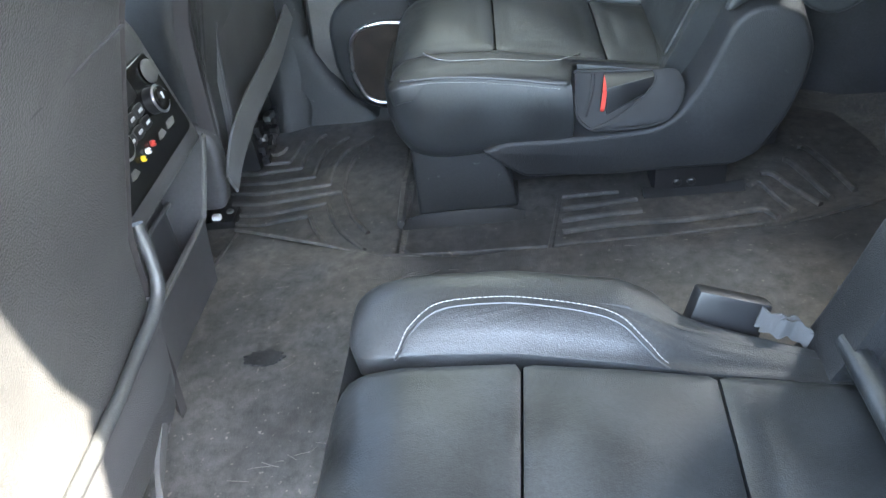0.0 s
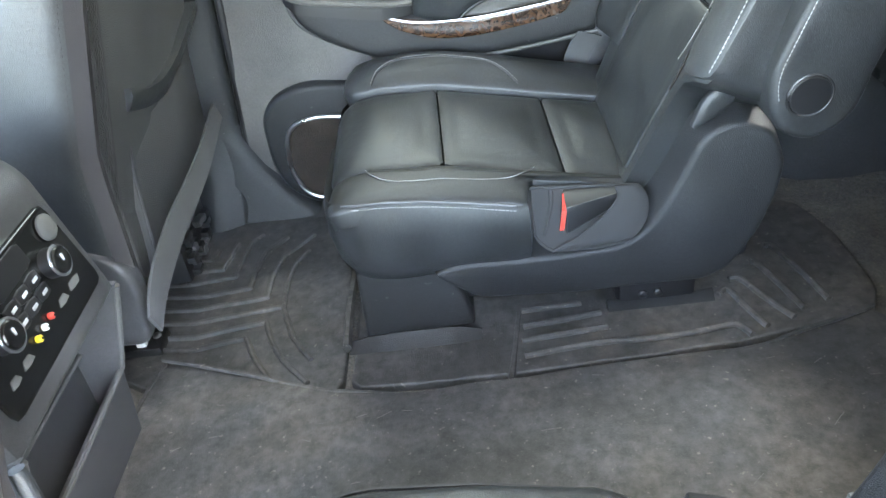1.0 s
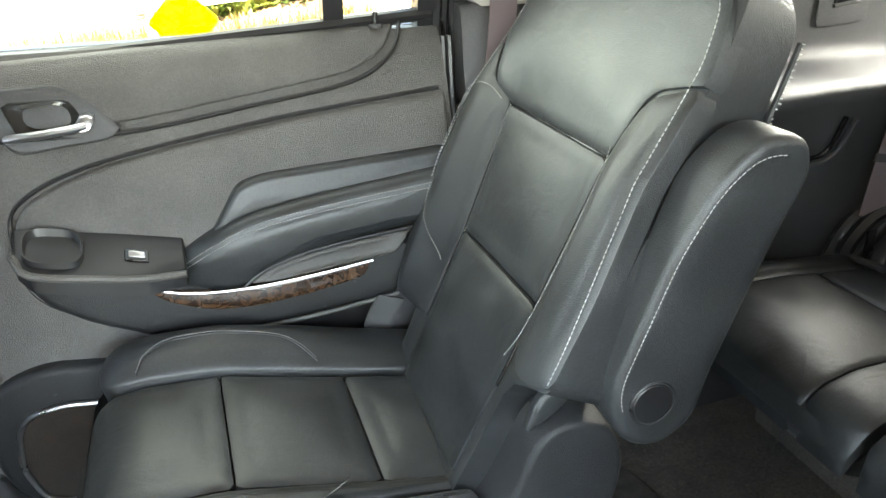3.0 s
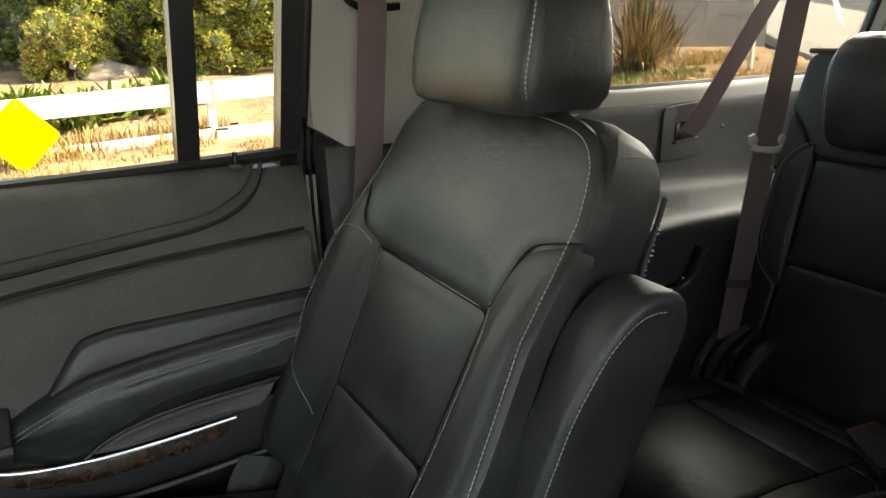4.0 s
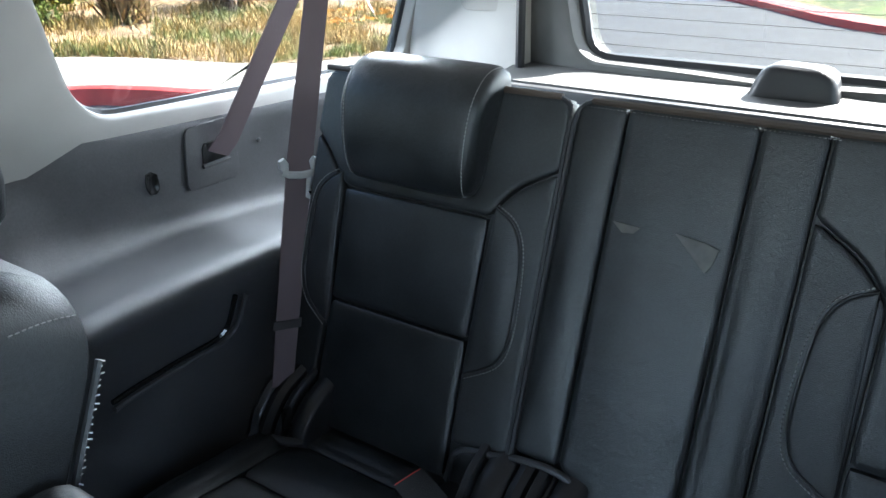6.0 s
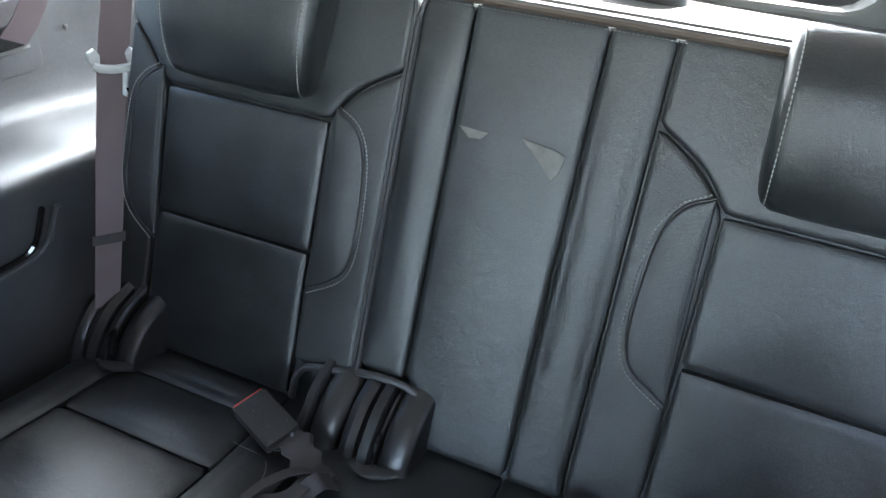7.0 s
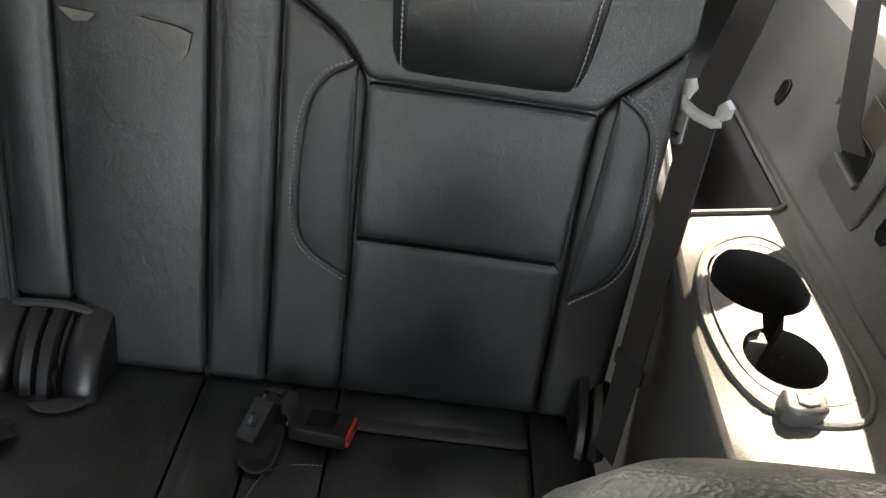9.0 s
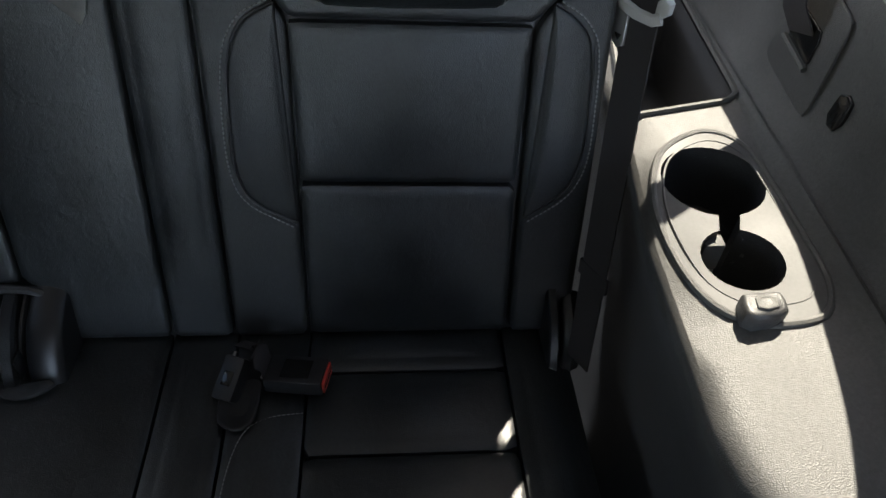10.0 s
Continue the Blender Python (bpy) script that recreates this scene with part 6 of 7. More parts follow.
# ---- front seats ----
def seat_front(s, name, label, shift, lean, y0, y1):
    XR = [(0.10, 0.080), (0.17, 0.088), (0.25, 0.100), (0.43, 0.117), (0.65, 0.187), (0.90, 0.300), (1.02, 0.345)]
    xr = lambda z: interp(XR, z) + shift + lean * max(0, z - 0.3)
    t = thing(name, (xr(0.2) - 0.3, s * (y0 + y1) / 2, 0.0), label, "car seat", "front seats")
    W = lambda x, y, z: Vector((x, s * y, z))
    rings = []
    for z in (0.16, 0.20, 0.28, 0.36, 0.44, 0.54, 0.65, 0.75, 0.85, 0.93, 0.97, 0.985):
        k = 0.0 if z < 0.85 else (z - 0.85) / 0.135 * 0.08
        g = 0.02 if z < 0.18 else 0.0
        sec = rounded([(-0.16 + g, y0 + 0.02 + k), (-0.03, y0 + k + g), (0.0 - g, y0 + 0.022 + k), (0.004 - g, (y0 + y1) / 2), (0.0 - g, y1 - 0.022 - k), (-0.03, y1 - k - g), (-0.16 + g, y1 - 0.02 - k)], [0.03, 0.02, 0.02, 0.1, 0.02, 0.02, 0.03], 4)
        rings.append([W(xr(z) + p.x, p.y, z) for p in sec])
    part("backrest_shell", loft(rings), LEATHER_SIDE, t)
    B = lambda y, z, h=0.0: W(xr(z) + h + 0.002, y, z)
    part("back_panel", pad(rounded([(y0 + 0.03, 0.19), (y1 - 0.03, 0.19), (y1 - 0.03, 0.88), (y0 + 0.03, 0.88)], 0.05), lambda u, v, h: B(u, v, h + 0.004), 0.02, 0.006, 0.004), SEAT_BACK, t, "dark rear panel of the backrest")
    zs = lin(0.17, 0.90, 20)
    for y, sg in ((y0, 1), (y1, -1)):
        part("edge_binding", loft([[W(xr(z) - 0.016, y + sg * 0.006 - sg * 0.004, z), W(xr(z) + 0.003, y + sg * 0.018, z), W(xr(z) + 0.003, y + sg * 0.034, z), W(xr(z) - 0.01, y + sg * 0.02, z)] for z in zs]), BELT_DARK_AND_SHADED, t, "ribbed dark edge binding")
        part("stitching", stitches([W(xr(z) - 0.022, y + sg * 0.0005 - sg * 0.001, z) for z in zs], (0, -sg * s, 0), 0.009), BELT_DARK_AND_SHADED, t)
    if s > 0:
        mouth = curve([Vector(q) for q in [(0.345, 0.506), (0.395, 0.484), (0.442, 0.467), (0.514, 0.453), (0.597, 0.461), (0.680, 0.492), (0.718, 0.506)]], 6)
        hem = curve([Vector(q) for q in [(0.349, 0.468), (0.405, 0.446), (0.462, 0.427), (0.532, 0.417), (0.615, 0.430), (0.690, 0.456), (0.716, 0.466)]], 6)
        pk = part("map_pocket", pad([Vector((0.334, 0.20))] + [p for p in hem] + [Vector((0.712, 0.20)), Vector((0.60, 0.19)), Vector((0.45, 0.19))], lambda u, v, h: B(u, v, h + 0.018), 0.014, 0.006, 0.008), SEAT_BACK, t, "sagging seat-back map pocket")
        part("pocket_band", loft([[B(p.x, p.y, 0.004), B(p.x, p.y, 0.034), B(*p.lerp(q, 0.4), 0.036), B(*p.lerp(q, 0.9), 0.030), B(q.x, q.y, 0.022), B(q.x, q.y, 0.004)] for p, q in zip(mouth, hem)]), LEATHER_SIDE, pk, "turned-over band at the pocket mouth")
        part("pocket_seam", tube([B(y, z, 0.019) for y, z in ((0.352, 0.46), (0.346, 0.38), (0.336, 0.22))], 0.0028, 6), PIPING, pk)
        fl = curve([W(0.135, 0.214, 0.185), W(0.142, 0.235, 0.215), W(0.146, 0.272, 0.236), W(0.150, 0.36, 0.256), W(0.152, 0.46, 0.262), W(0.154, 0.57, 0.272), W(0.156, 0.70, 0.300)], 6)
        n = len(fl)
        part("carpet_flap", ribbon(fl, [Vector((0.003, 0.006, -0.024)) * (0.6 + 0.4 * math.sin(math.pi * (0.12 + 0.80 * i / n))) for i in range(n)], (1, 0.1, 0.3), 0.005), FELT, t, "loose grey carpet flap")
        mech = part("track_mechanism", block((xr(0.1) - 0.14, s * (y0 + 0.26), 0.02), (xr(0.1) - 0.02, s * (y1 - 0.03), 0.15), 0.008), PLASTIC_BLACK, t, "exposed black seat track mechanism")
        rnd = random.Random(4)
        for i in range(26):
            p = W(xr(0.1) - 0.02 + rnd.uniform(-0.004, 0.012), rnd.uniform(y0 + 0.28, y1 - 0.06), rnd.uniform(0.03, 0.16))
            part("bracket", block(p - Vector((0.008, 0.012, 0.008)), p + Vector((0.008, rnd.uniform(0.004, 0.02), rnd.uniform(0.002, 0.012))), 0.002), rnd.choice((STEEL, PLASTIC_BLACK, PLASTIC_BLACK)), mech)
        part("side_cover", pad(rounded([(0.04, 0.10), (0.085, 0.10), (0.105, 0.20), (0.105, 0.245), (0.07, 0.29), (-0.05, 0.30), (-0.12, 0.12)], 0.03), lambda u, v, h: W(u, 0.262 - h, v), 0.03, 0.012, 0.003), PLASTIC, t, "curved grey plastic recliner cover")
    else:
        part("seam", tube([B(p.x, p.y, 0.0062) for p in curve([Vector(q) for q in [(y0 + 0.034, 0.640), (y0 + 0.12, 0.640), (y0 + 0.25, 0.638), (y1 - 0.05, 0.636)]], 6)], 0.0016, 5), PIPING, t)
        roll = curve([W(xr(z) + dx, y, z) for y, z, dx in ((0.246, 0.43, 0.0), (0.254, 0.395, 0.010), (0.266, 0.366, 0.016), (0.29, 0.350, 0.018), (0.34, 0.342, 0.018), (0.42, 0.333, 0.018), (0.56, 0.330, 0.018), (y1 - 0.03, 0.330, 0.016))], 6)
        part("lower_roll", tube(roll, 0.0075, 10), LEATHER_SIDE, t, "rolled lower edge of the back cover")
        part("lower_skirt", loft([[p + Vector((-0.006, 0, -0.004)), p + Vector((-0.030, 0, -0.13)), p + Vector((-0.045, 0, -0.13)), p + Vector((-0.03, 0, -0.004))] for p in roll[14:]]), PLASTIC, t, "dark skirt below the back cover")
        part("carpet_flap", ribbon(curve([W(0.215, 0.272, 0.275), W(0.214, 0.285, 0.235), W(0.216, 0.33, 0.205), W(0.222, 0.39, 0.175), W(0.235, 0.43, 0.12), W(0.24, 0.45, 0.06)], 6), (0.0, 0.014, 0.018), (1, 0.1, 0.2), 0.006), FELT, t, "loose grey carpet flap")
    part("cushion", block((xr(0.2) - 0.62, s * y0 if s > 0 else s * y1, 0.16), (xr(0.2) - 0.06, s * y1 if s > 0 else s * y0, 0.34), 0.05), LEATHER_SIDE, t)
    part("base", block((xr(0.2) - 0.55, (s * y0 if s > 0 else s * y1) + 0.05, 0.0), (xr(0.2) - 0.16, (s * y1 if s > 0 else s * y0) - 0.05, 0.17), 0.02), PLASTIC_BLACK, t)
    hr = []
    for z, hw in ((1.0, 0.11), (1.01, 0.13), (1.06, 0.14), (1.12, 0.135), (1.16, 0.11), (1.175, 0.06)):
        hr.append([W(p.x, p.y, p.z) for p in ring_box(xr(0.95) - 0.05, (y0 + y1) / 2, 0.05 * (hw / 0.14), hw, z, 28, 3.5)])
    part("headrest", loft(hr), LEATHER, t)
    for sg in (-1, 1):
        part("post", tube([W(xr(0.95) - 0.05, (y0 + y1) / 2 + sg * 0.07, 0.93), W(xr(0.95) - 0.05, (y0 + y1) / 2 + sg * 0.07, 1.03)], 0.006, 8), CHROME, t)


seat_front(1, "front_seat", "black leather front passenger seat with rear map pocket", 0.0, 0.0, 0.268, 0.735)
seat_front(-1, "front_seat", "black leather driver seat, partly sunlit rear panel", 0.118, 0.06, 0.245, 0.735)


# ---- centre console with rear controls ----
def console():
    t = thing("centre_console", (0.0, 0.0, 0.0), "charcoal centre console with rear climate controls", "console")
    prof = [(-0.55, 0.0), (0.03, 0.0), (0.04, 0.06), (0.045, 0.16), (0.05, 0.295), (0.150, 0.318), (0.148, 0.336), (0.112, 0.505), (0.09, 0.53), (0.0, 0.545), (-0.55, 0.55)]
    bm = bmesh.new()
    rings = []
    for y, k in ((-0.148, 0.012), (-0.142, 0.004), (-0.125, 0.0), (-0.118, 0.0), (0.118, 0.0), (0.125, 0.0), (0.142, 0.004), (0.148, 0.012)):
        rings.append([Vector((x - k * (x > 0), y, max(0.0, z - k * (z > 0.3)))) for x, z in [(p.x, p.y) for p in rounded(prof, 0.02, 4)]])
    part("shell", loft(rings), PLASTIC, t)
    Pn = lambda y, z, h=0.0: Vector((0.216 - 0.2045 * z + 0.979 * h + 0.004, y, z + 0.2 * h))
    panel = part("control_panel", pad(rounded([(-0.118, 0.345), (0.128, 0.345), (0.122, 0.47), (-0.118, 0.475)], 0.014), Pn, 0.01, 0.004, 0.001), GLOSS_BLACK, t, "gloss black rear climate control panel")
    for y, z, lab in ((0.065, 0.418, "blue"), (-0.062, 0.418, "pale")):
        k = part("knob", disc(Pn(y, z, 0.0), (0.979, 0, 0.2), 0.0185, 0.018, 28, 0.003), PLASTIC_BLACK, panel, "chrome-ringed rotary knob")
        part("knob_ring", tube([Pn(y + 0.0178 * math.cos(a), z + 0.0178 * math.sin(a), 0.0165) for a in lin(0, 2 * math.pi, 29)], 0.0018, 6), CHROME, k, "thin chrome ring")
        part("knob_cap", disc(Pn(y, z, 0.0185), (0.979, 0, 0.2), 0.0160, 0.002, 24), GLOSS_BLACK, k)
        part("mark", block((-0.001, -0.0012, -0.001), (0.0012, 0.0012, 0.008), 0.0003, m=Matrix.Translation(Pn(y, z, 0.021))), PRINT, k)
    part("outlet_cap", disc(Pn(0.098, 0.447, 0.002), (0.979, 0, 0.2), 0.0165, 0.006, 24, 0.003), PLASTIC_GREY, panel, "round grey outlet cap")
    part("display", pad(rounded([(-0.035, 0.436), (0.045, 0.436), (0.045, 0.466), (-0.035, 0.466)], 0.004), lambda y, z, h: Pn(y, z, h + 0.002), 0.003, 0.001, 0), PLASTIC_BLACK, panel)
    for i in range(3):
        for j in range(2):
            y, z = 0.026 - 0.026 * i, 0.424 - 0.018 * j
            b = part("button", pad(rounded([(y - 0.012, z - 0.008), (y + 0.012, z - 0.008), (y + 0.012, z + 0.008), (y - 0.012, z + 0.008)], 0.002), lambda u, v, h: Pn(u, v, h + 0.004), 0.003, 0.001, 0), PLASTIC_BLACK, panel)
            part("mark", block((-0.0005, -0.005, -0.002), (0.0008, 0.005, 0.002), 0, m=Matrix.Translation(Pn(y, z, 0.0055))), PRINT, b)
    for y, z, mt, lab in ((0.010, 0.383, RED, "red socket"), (-0.008, 0.382, WHITE_P, "white socket"), (-0.026, 0.381, YELLOW_P, "yellow socket")):
        k = part("socket", disc(Pn(y, z, 0.002), (0.979, 0, 0.2), 0.0042, 0.006, 18), mt, panel, lab)
        part("socket_hole", disc(Pn(y, z, 0.0082), (0.979, 0, 0.2), 0.0024, 0.001, 12), GLOSS_BLACK, k)
    for y, z, w in ((0.045, 0.378, 0.012), (0.078, 0.378, 0.014), (-0.055, 0.376, 0.012), (-0.085, 0.376, 0.01)):
        part("port", pad(rounded([(y - w, z - 0.005), (y + w, z - 0.005), (y + w, z + 0.005), (y - w, z + 0.005)], 0.002), lambda u, v, h: Pn(u, v, h + 0.002), 0.003, 0.001, -0.001), PLASTIC_GREY, panel)
    # open bin below the panel: a front wall, two cheeks and a rim
    part("bin_front", loft([[Vector((x, y, z)) for x, z in ((0.02, 0.0), (0.072, 0.0), (0.098, 0.162), (0.088, 0.162), (0.06, 0.02), (0.02, 0.02))] for y in (-0.146, 0.146)]), PLASTIC, t, "front wall of the storage bin")
    for y in (-0.148, 0.140):
        part("bin_cheek", loft([[Vector((x, y + w, z)) for x, z in ((0.02, 0.0), (0.072, 0.0), (0.098, 0.165), (0.150, 0.322), (0.03, 0.322))] for w in (0.0, 0.009)]), PLASTIC, t)
    edge = [(0.150, 0.144, 0.318), (0.126, 0.144, 0.245), (0.104, 0.144, 0.182), (0.096, 0.134, 0.164), (0.094, 0.0, 0.158), (0.096, -0.134, 0.164), (0.104, -0.144, 0.182), (0.150, -0.144, 0.318)]
    part("bin_rim", tube(curve([Vector(q) for q in edge], 5), 0.005, 8), PLASTIC_GREY, t, "worn rim of the storage bin")
    part("bin_divider", tube([Vector((0.055, 0.138, 0.205)), Vector((0.06, 0.02, 0.215)), Vector((0.055, -0.138, 0.215))], 0.004, 6), PLASTIC_GREY, t)


console()


# ---- rubber mats ----
def mats():
    def slab(o, r, z, th=0.008, wob=0.003):
        return pad(rounded(o, r), lambda u, v, h: Vector((u, v, floor_z(u, v) + z + h + wob * noise.noise((u * 9, v * 9, 3)))), th + 0.02, 0.005, 0.001, 0.03)
    def rib(pts, z):
        return tube([Vector((p.x, p.y, floor_z(p.x, p.y) + z)) for p in curve([Vector(q) for q in pts], 4)], 0.0058, 8, flat=1.05)
    a = thing("floor_mat", (0.2, 0.55, 0.0), "black rubber floor mat with raised chevron ribs", "floor mat", "floor mats")
    part("sheet", slab([(-0.12, 0.36), (-0.08, 0.67), (0.035, 0.738), (0.09, 0.753), (0.12, 0.785), (0.19, 0.752), (0.32, 0.74), (0.372, 0.72), (0.388, 0.20), (0.05, 0.25)], [0.02, 0.03, 0.02, 0.02, 0.02, 0.03, 0.03, 0.03, 0.02, 0.02], 0.004), RUBBER, a)
    inner = [[(0.02, 0.626), (0.072, 0.617), (0.081, 0.627), (0.084, 0.646)], [(0.027, 0.582), (0.106, 0.576), (0.114, 0.62), (0.121, 0.665)],
             [(-0.025, 0.55), (0.05, 0.539), (0.139, 0.547), (0.144, 0.615), (0.153, 0.668), (0.171, 0.689)],
             [(-0.007, 0.509), (0.087, 0.494), (0.177, 0.506), (0.178, 0.566), (0.187, 0.62), (0.227, 0.673)],
             [(0.006, 0.466), (0.08, 0.456), (0.217, 0.471), (0.216, 0.543), (0.230, 0.605), (0.285, 0.671)],
             [(0.018, 0.428), (0.09, 0.419), (0.25, 0.437)],
             [(0.28, 0.617), (0.256, 0.572), (0.249, 0.51), (0.255, 0.43), (0.284, 0.349), (0.325, 0.287)],
             [(0.025, 0.388), (0.10, 0.379), (0.228, 0.398), (0.247, 0.342), (0.273, 0.295), (0.327, 0.229)],
             [(0.0, 0.362), (0.10, 0.345), (0.198, 0.359), (0.22, 0.309), (0.258, 0.25)]]
    for line in inner:
        path = []
        for u, v, w in zip(line, line[1:], line[2:] + [None]):
            path += [Vector(u).lerp(Vector(v), k) for k in (0.0, 0.35, 0.65, 0.93)]
        part("rib", tube([Vector((p.x, p.y, floor_z(p.x, p.y) + 0.0062 + 0.0025 * noise.noise((p.x * 9, p.y * 9, 3)))) for p in path + [Vector(line[-1])]], 0.0052, 8, flat=1.15), RUBBER, a)
    part("lip", tube([Vector((0.388, y, floor_z(0.388, y) + 0.016 + 0.008 * math.sin(y * 20))) for y in lin(0.30, 0.76, 12)], 0.008, 6, flat=1.6), RUBBER, a)
    b = thing("floor_mat", (0.9, 0.4, 0.0), "dirty black rubber mat under the bucket seat", "floor mat", "floor mats")
    part("sheet", slab([(0.40, 0.205), (0.66, 0.20), (1.02, 0.225), (1.26, 0.262), (1.29, 0.32), (1.29, 0.48), (1.26, 0.59), (1.05, 0.70), (0.40, 0.70)], 0.02, 0.005), RUBBER, b)
    for line in ([(0.693, 0.352), (0.798, 0.355)], [(0.692, 0.311), (0.753, 0.317), (0.828, 0.327)], [(0.687, 0.275), (0.747, 0.282), (0.832, 0.291)],
                 [(0.687, 0.237), (0.777, 0.25), (0.831, 0.254), (0.919, 0.252), (0.988, 0.258), (1.03, 0.264), (1.043, 0.253), (1.052, 0.233)],
                 [(1.03, 0.34), (1.050, 0.35), (1.066, 0.30), (1.082, 0.25)], [(1.06, 0.377), (1.08, 0.374), (1.10, 0.328), (1.131, 0.266)],
                 [(1.112, 0.418), (1.122, 0.411), (1.14, 0.345), (1.155, 0.285)], [(1.15, 0.46), (1.165, 0.452), (1.185, 0.38), (1.20, 0.30)]):
        part("rib", rib(line, 0.0085), RUBBER, b)
    part("step", tube([Vector((interp([(0.187, 0.661), (0.352, 0.688)], y), y, floor_z(0.67, y) + 0.004)) for y in lin(0.187, 0.352, 8)], 0.006, 6, flat=0.7), RUBBER, b)
    part("foot_lip", loft([[Vector((x, 0.290, 0.006)), Vector((x, 0.306, 0.006 + 0.010 * k)), Vector((x, 0.315, 0.006 + 0.018 * k)), Vector((x, 0.319, 0.006 + 0.016 * k)), Vector((x, 0.322, 0.006))] for x, k in zip(lin(0.392, 0.622, 8), (0.3, 0.8, 0.9, 1, 0.95, 1, 0.85, 0.3))]), PLASTIC_SEAT, b, "upturned rubber lip")
    part("foot_lip", loft([[Vector((x, 0.322, 0.012)), Vector((x, 0.337, 0.012 + 0.009 * k)), Vector((x, 0.343, 0.012 + 0.009 * k)), Vector((x, 0.346, 0.006))] for x, k in zip(lin(0.84, 1.02, 8), (1.3, 0.9, 0.8, 0.9, 0.8, 0.9, 1.0, 1.4))]), PLASTIC_SEAT, b, "upturned rubber lip")
    c = thing("floor_mat", (0.6, 0.0, 0.0), "large dusty black rubber mat over the middle floor", "floor mat", "floor mats")
    part("sheet", slab([(0.060, 0.312), (0.21, 0.262), (0.376, 0.195), (0.50, 0.170), (0.66, 0.180), (0.88, 0.194), (1.04, 0.196), (1.12, 0.222), (1.26, 0.265), (1.30, -0.50), (0.30, -0.70), (0.10, -0.70), (0.05, -0.30), (0.048, 0.10)], [0.015, 0.05, 0.05, 0.05, 0.05, 0.05, 0.05, 0.05, 0.02, 0.03, 0.03, 0.03, 0.05, 0.05], 0.016), RUBBER, c)
    EDGE = [(0.060, 0.312), (0.21, 0.262), (0.376, 0.195), (0.50, 0.172), (0.66, 0.180), (0.88, 0.194), (1.04, 0.196), (1.12, 0.222), (1.26, 0.265)]
    part("edge_roll", tube([Vector((x, interp(EDGE, x) - 0.003, floor_z(x, 0.2) + 0.014 + 0.003 * noise.noise((x * 11, 1, 2)))) for x in lin(0.062, 1.25, 60)], 0.0042, 6), RUBBER, c)
    part("edge_roll", tube([Vector((interp([(-0.7, 0.10), (-0.3, 0.06), (0.1, 0.050), (0.312, 0.062)], y), y, floor_z(0.05, y) + 0.014)) for y in lin(-0.6, 0.308, 20)], 0.006, 6), RUBBER, c)
    rm = random.Random(12)
    blot = [Vector((0.214 + rm.uniform(0.66, 1.0) * 0.040 * math.cos(a), -0.053 + rm.uniform(0.66, 1.0) * 0.019 * math.sin(a))) for a in lin(0, 2 * math.pi, 40)[:-1]]
    part("torn_patch", pad(blot, lambda u, v, h: Vector((u, v, floor_z(u, v) + 0.0205 + h + 0.003 * noise.noise((u * 9, v * 9, 3)))), 0.003, 0.0006, 0.0, 0.004), PLASTIC_SEAT, c, "dark torn spot in the mat")
    for i in range(70):
        x, y = rm.uniform(0.12, 1.2), rm.uniform(-0.5, 0.17)
        if i < 6:
            x, y = 0.25 + 0.014 * i, -0.243 + 0.005 * i
        a, ln = rm.uniform(-0.5, 0.9), rm.uniform(0.004, 0.016)
        path = [Vector((x + ln * k * math.cos(a), y + ln * k * math.sin(a) + rm.uniform(-0.001, 0.001), 0)) for k in (-1, 0, 1)]
        part("scuff", tube([p + Vector((0, 0, floor_z(p.x, p.y) + 0.0172 + 0.003 * noise.noise((p.x * 9, p.y * 9, 3)))) for p in path], 0.0005, 4), SCUFF_AND_GLINT, c, "pale scuff on the mat")
    d = thing("track_fitting", (0.05, 0.36, 0.0), "exposed black and white seat track fitting", "fitting")
    part("bracket", block((-0.03, 0.345, 0.0), (0.045, 0.40, 0.02), 0.004), PLASTIC_BLACK, d)
    part("clip", block((0.0, 0.352, 0.015), (0.018, 0.365, 0.03), 0.004), WHITE_P, d)
    part("bolt", disc((0.03, 0.38, 0.018), (0, 0, 1), 0.008, 0.006, 10), STEEL, d)


mats()

for at, r in (((1.30, -0.02), 0.055),):
    solo("floor_grommet", pad([Vector((at[0] + r * math.cos(a), at[1] + r * 0.8 * math.sin(a))) for a in lin(0, 2 * math.pi, 30)[:-1]], lambda u, v, h: Vector((u, v, floor_z(u, v) + 0.019 + h)), 0.004, 0.002, -0.004), PLASTIC_BLACK, "round black floor grommet", "grommet", "structure")


# ---- outside ----
def ground_z(x, y):
    """The ground rises towards the rear and, beyond the fence, to the side."""
    z = -0.72 + 0.05 * min(max(x, 0), 60) + 0.06 * min(max(y - 8, 0), 30)
    return z + (0.03 * noise.noise((x * 0.6, y * 0.6, 5)) if y > 9.8 else 0)


def spaced(a, b, near, far):
    out, x = [0.0], 0.0
    while x < b:
        x += near + x * far
        out.append(min(x, b))
    neg, x = [], 0.0
    while x > a:
        x -= near - x * far
        neg.append(max(x, a))
    return sorted(set(neg + out))


solo("ground", sheet(lambda x, y: Vector((x, y, -0.72 + 0.05 * min(max(x, 0), 60) + 0.06 * min(max(y - 8, 0), 30) - (0.06 if y > 5 else 0))), spaced(-400, 400, 1.0, 0.12), spaced(-400, 400, 1.0, 0.12), 1.0), ASPHALT,
     "grey asphalt lot sloping up behind the car", "ground", "structure")
KERB = curve([(-30, 7.0), (-4, 7.0), (1.5, 7.0), (3.8, 7.5), (5.2, 7.9), (5.8, 7.6), (6.15, 7.0), (6.5, 6.2), (7.6, 5.2), (9.5, 4.6), (12.0, 4.5), (14.5, 5.6), (16.5, 8.5), (20.0, 14.0), (27.0, 24.0), (40.0, 42.0)], 8)
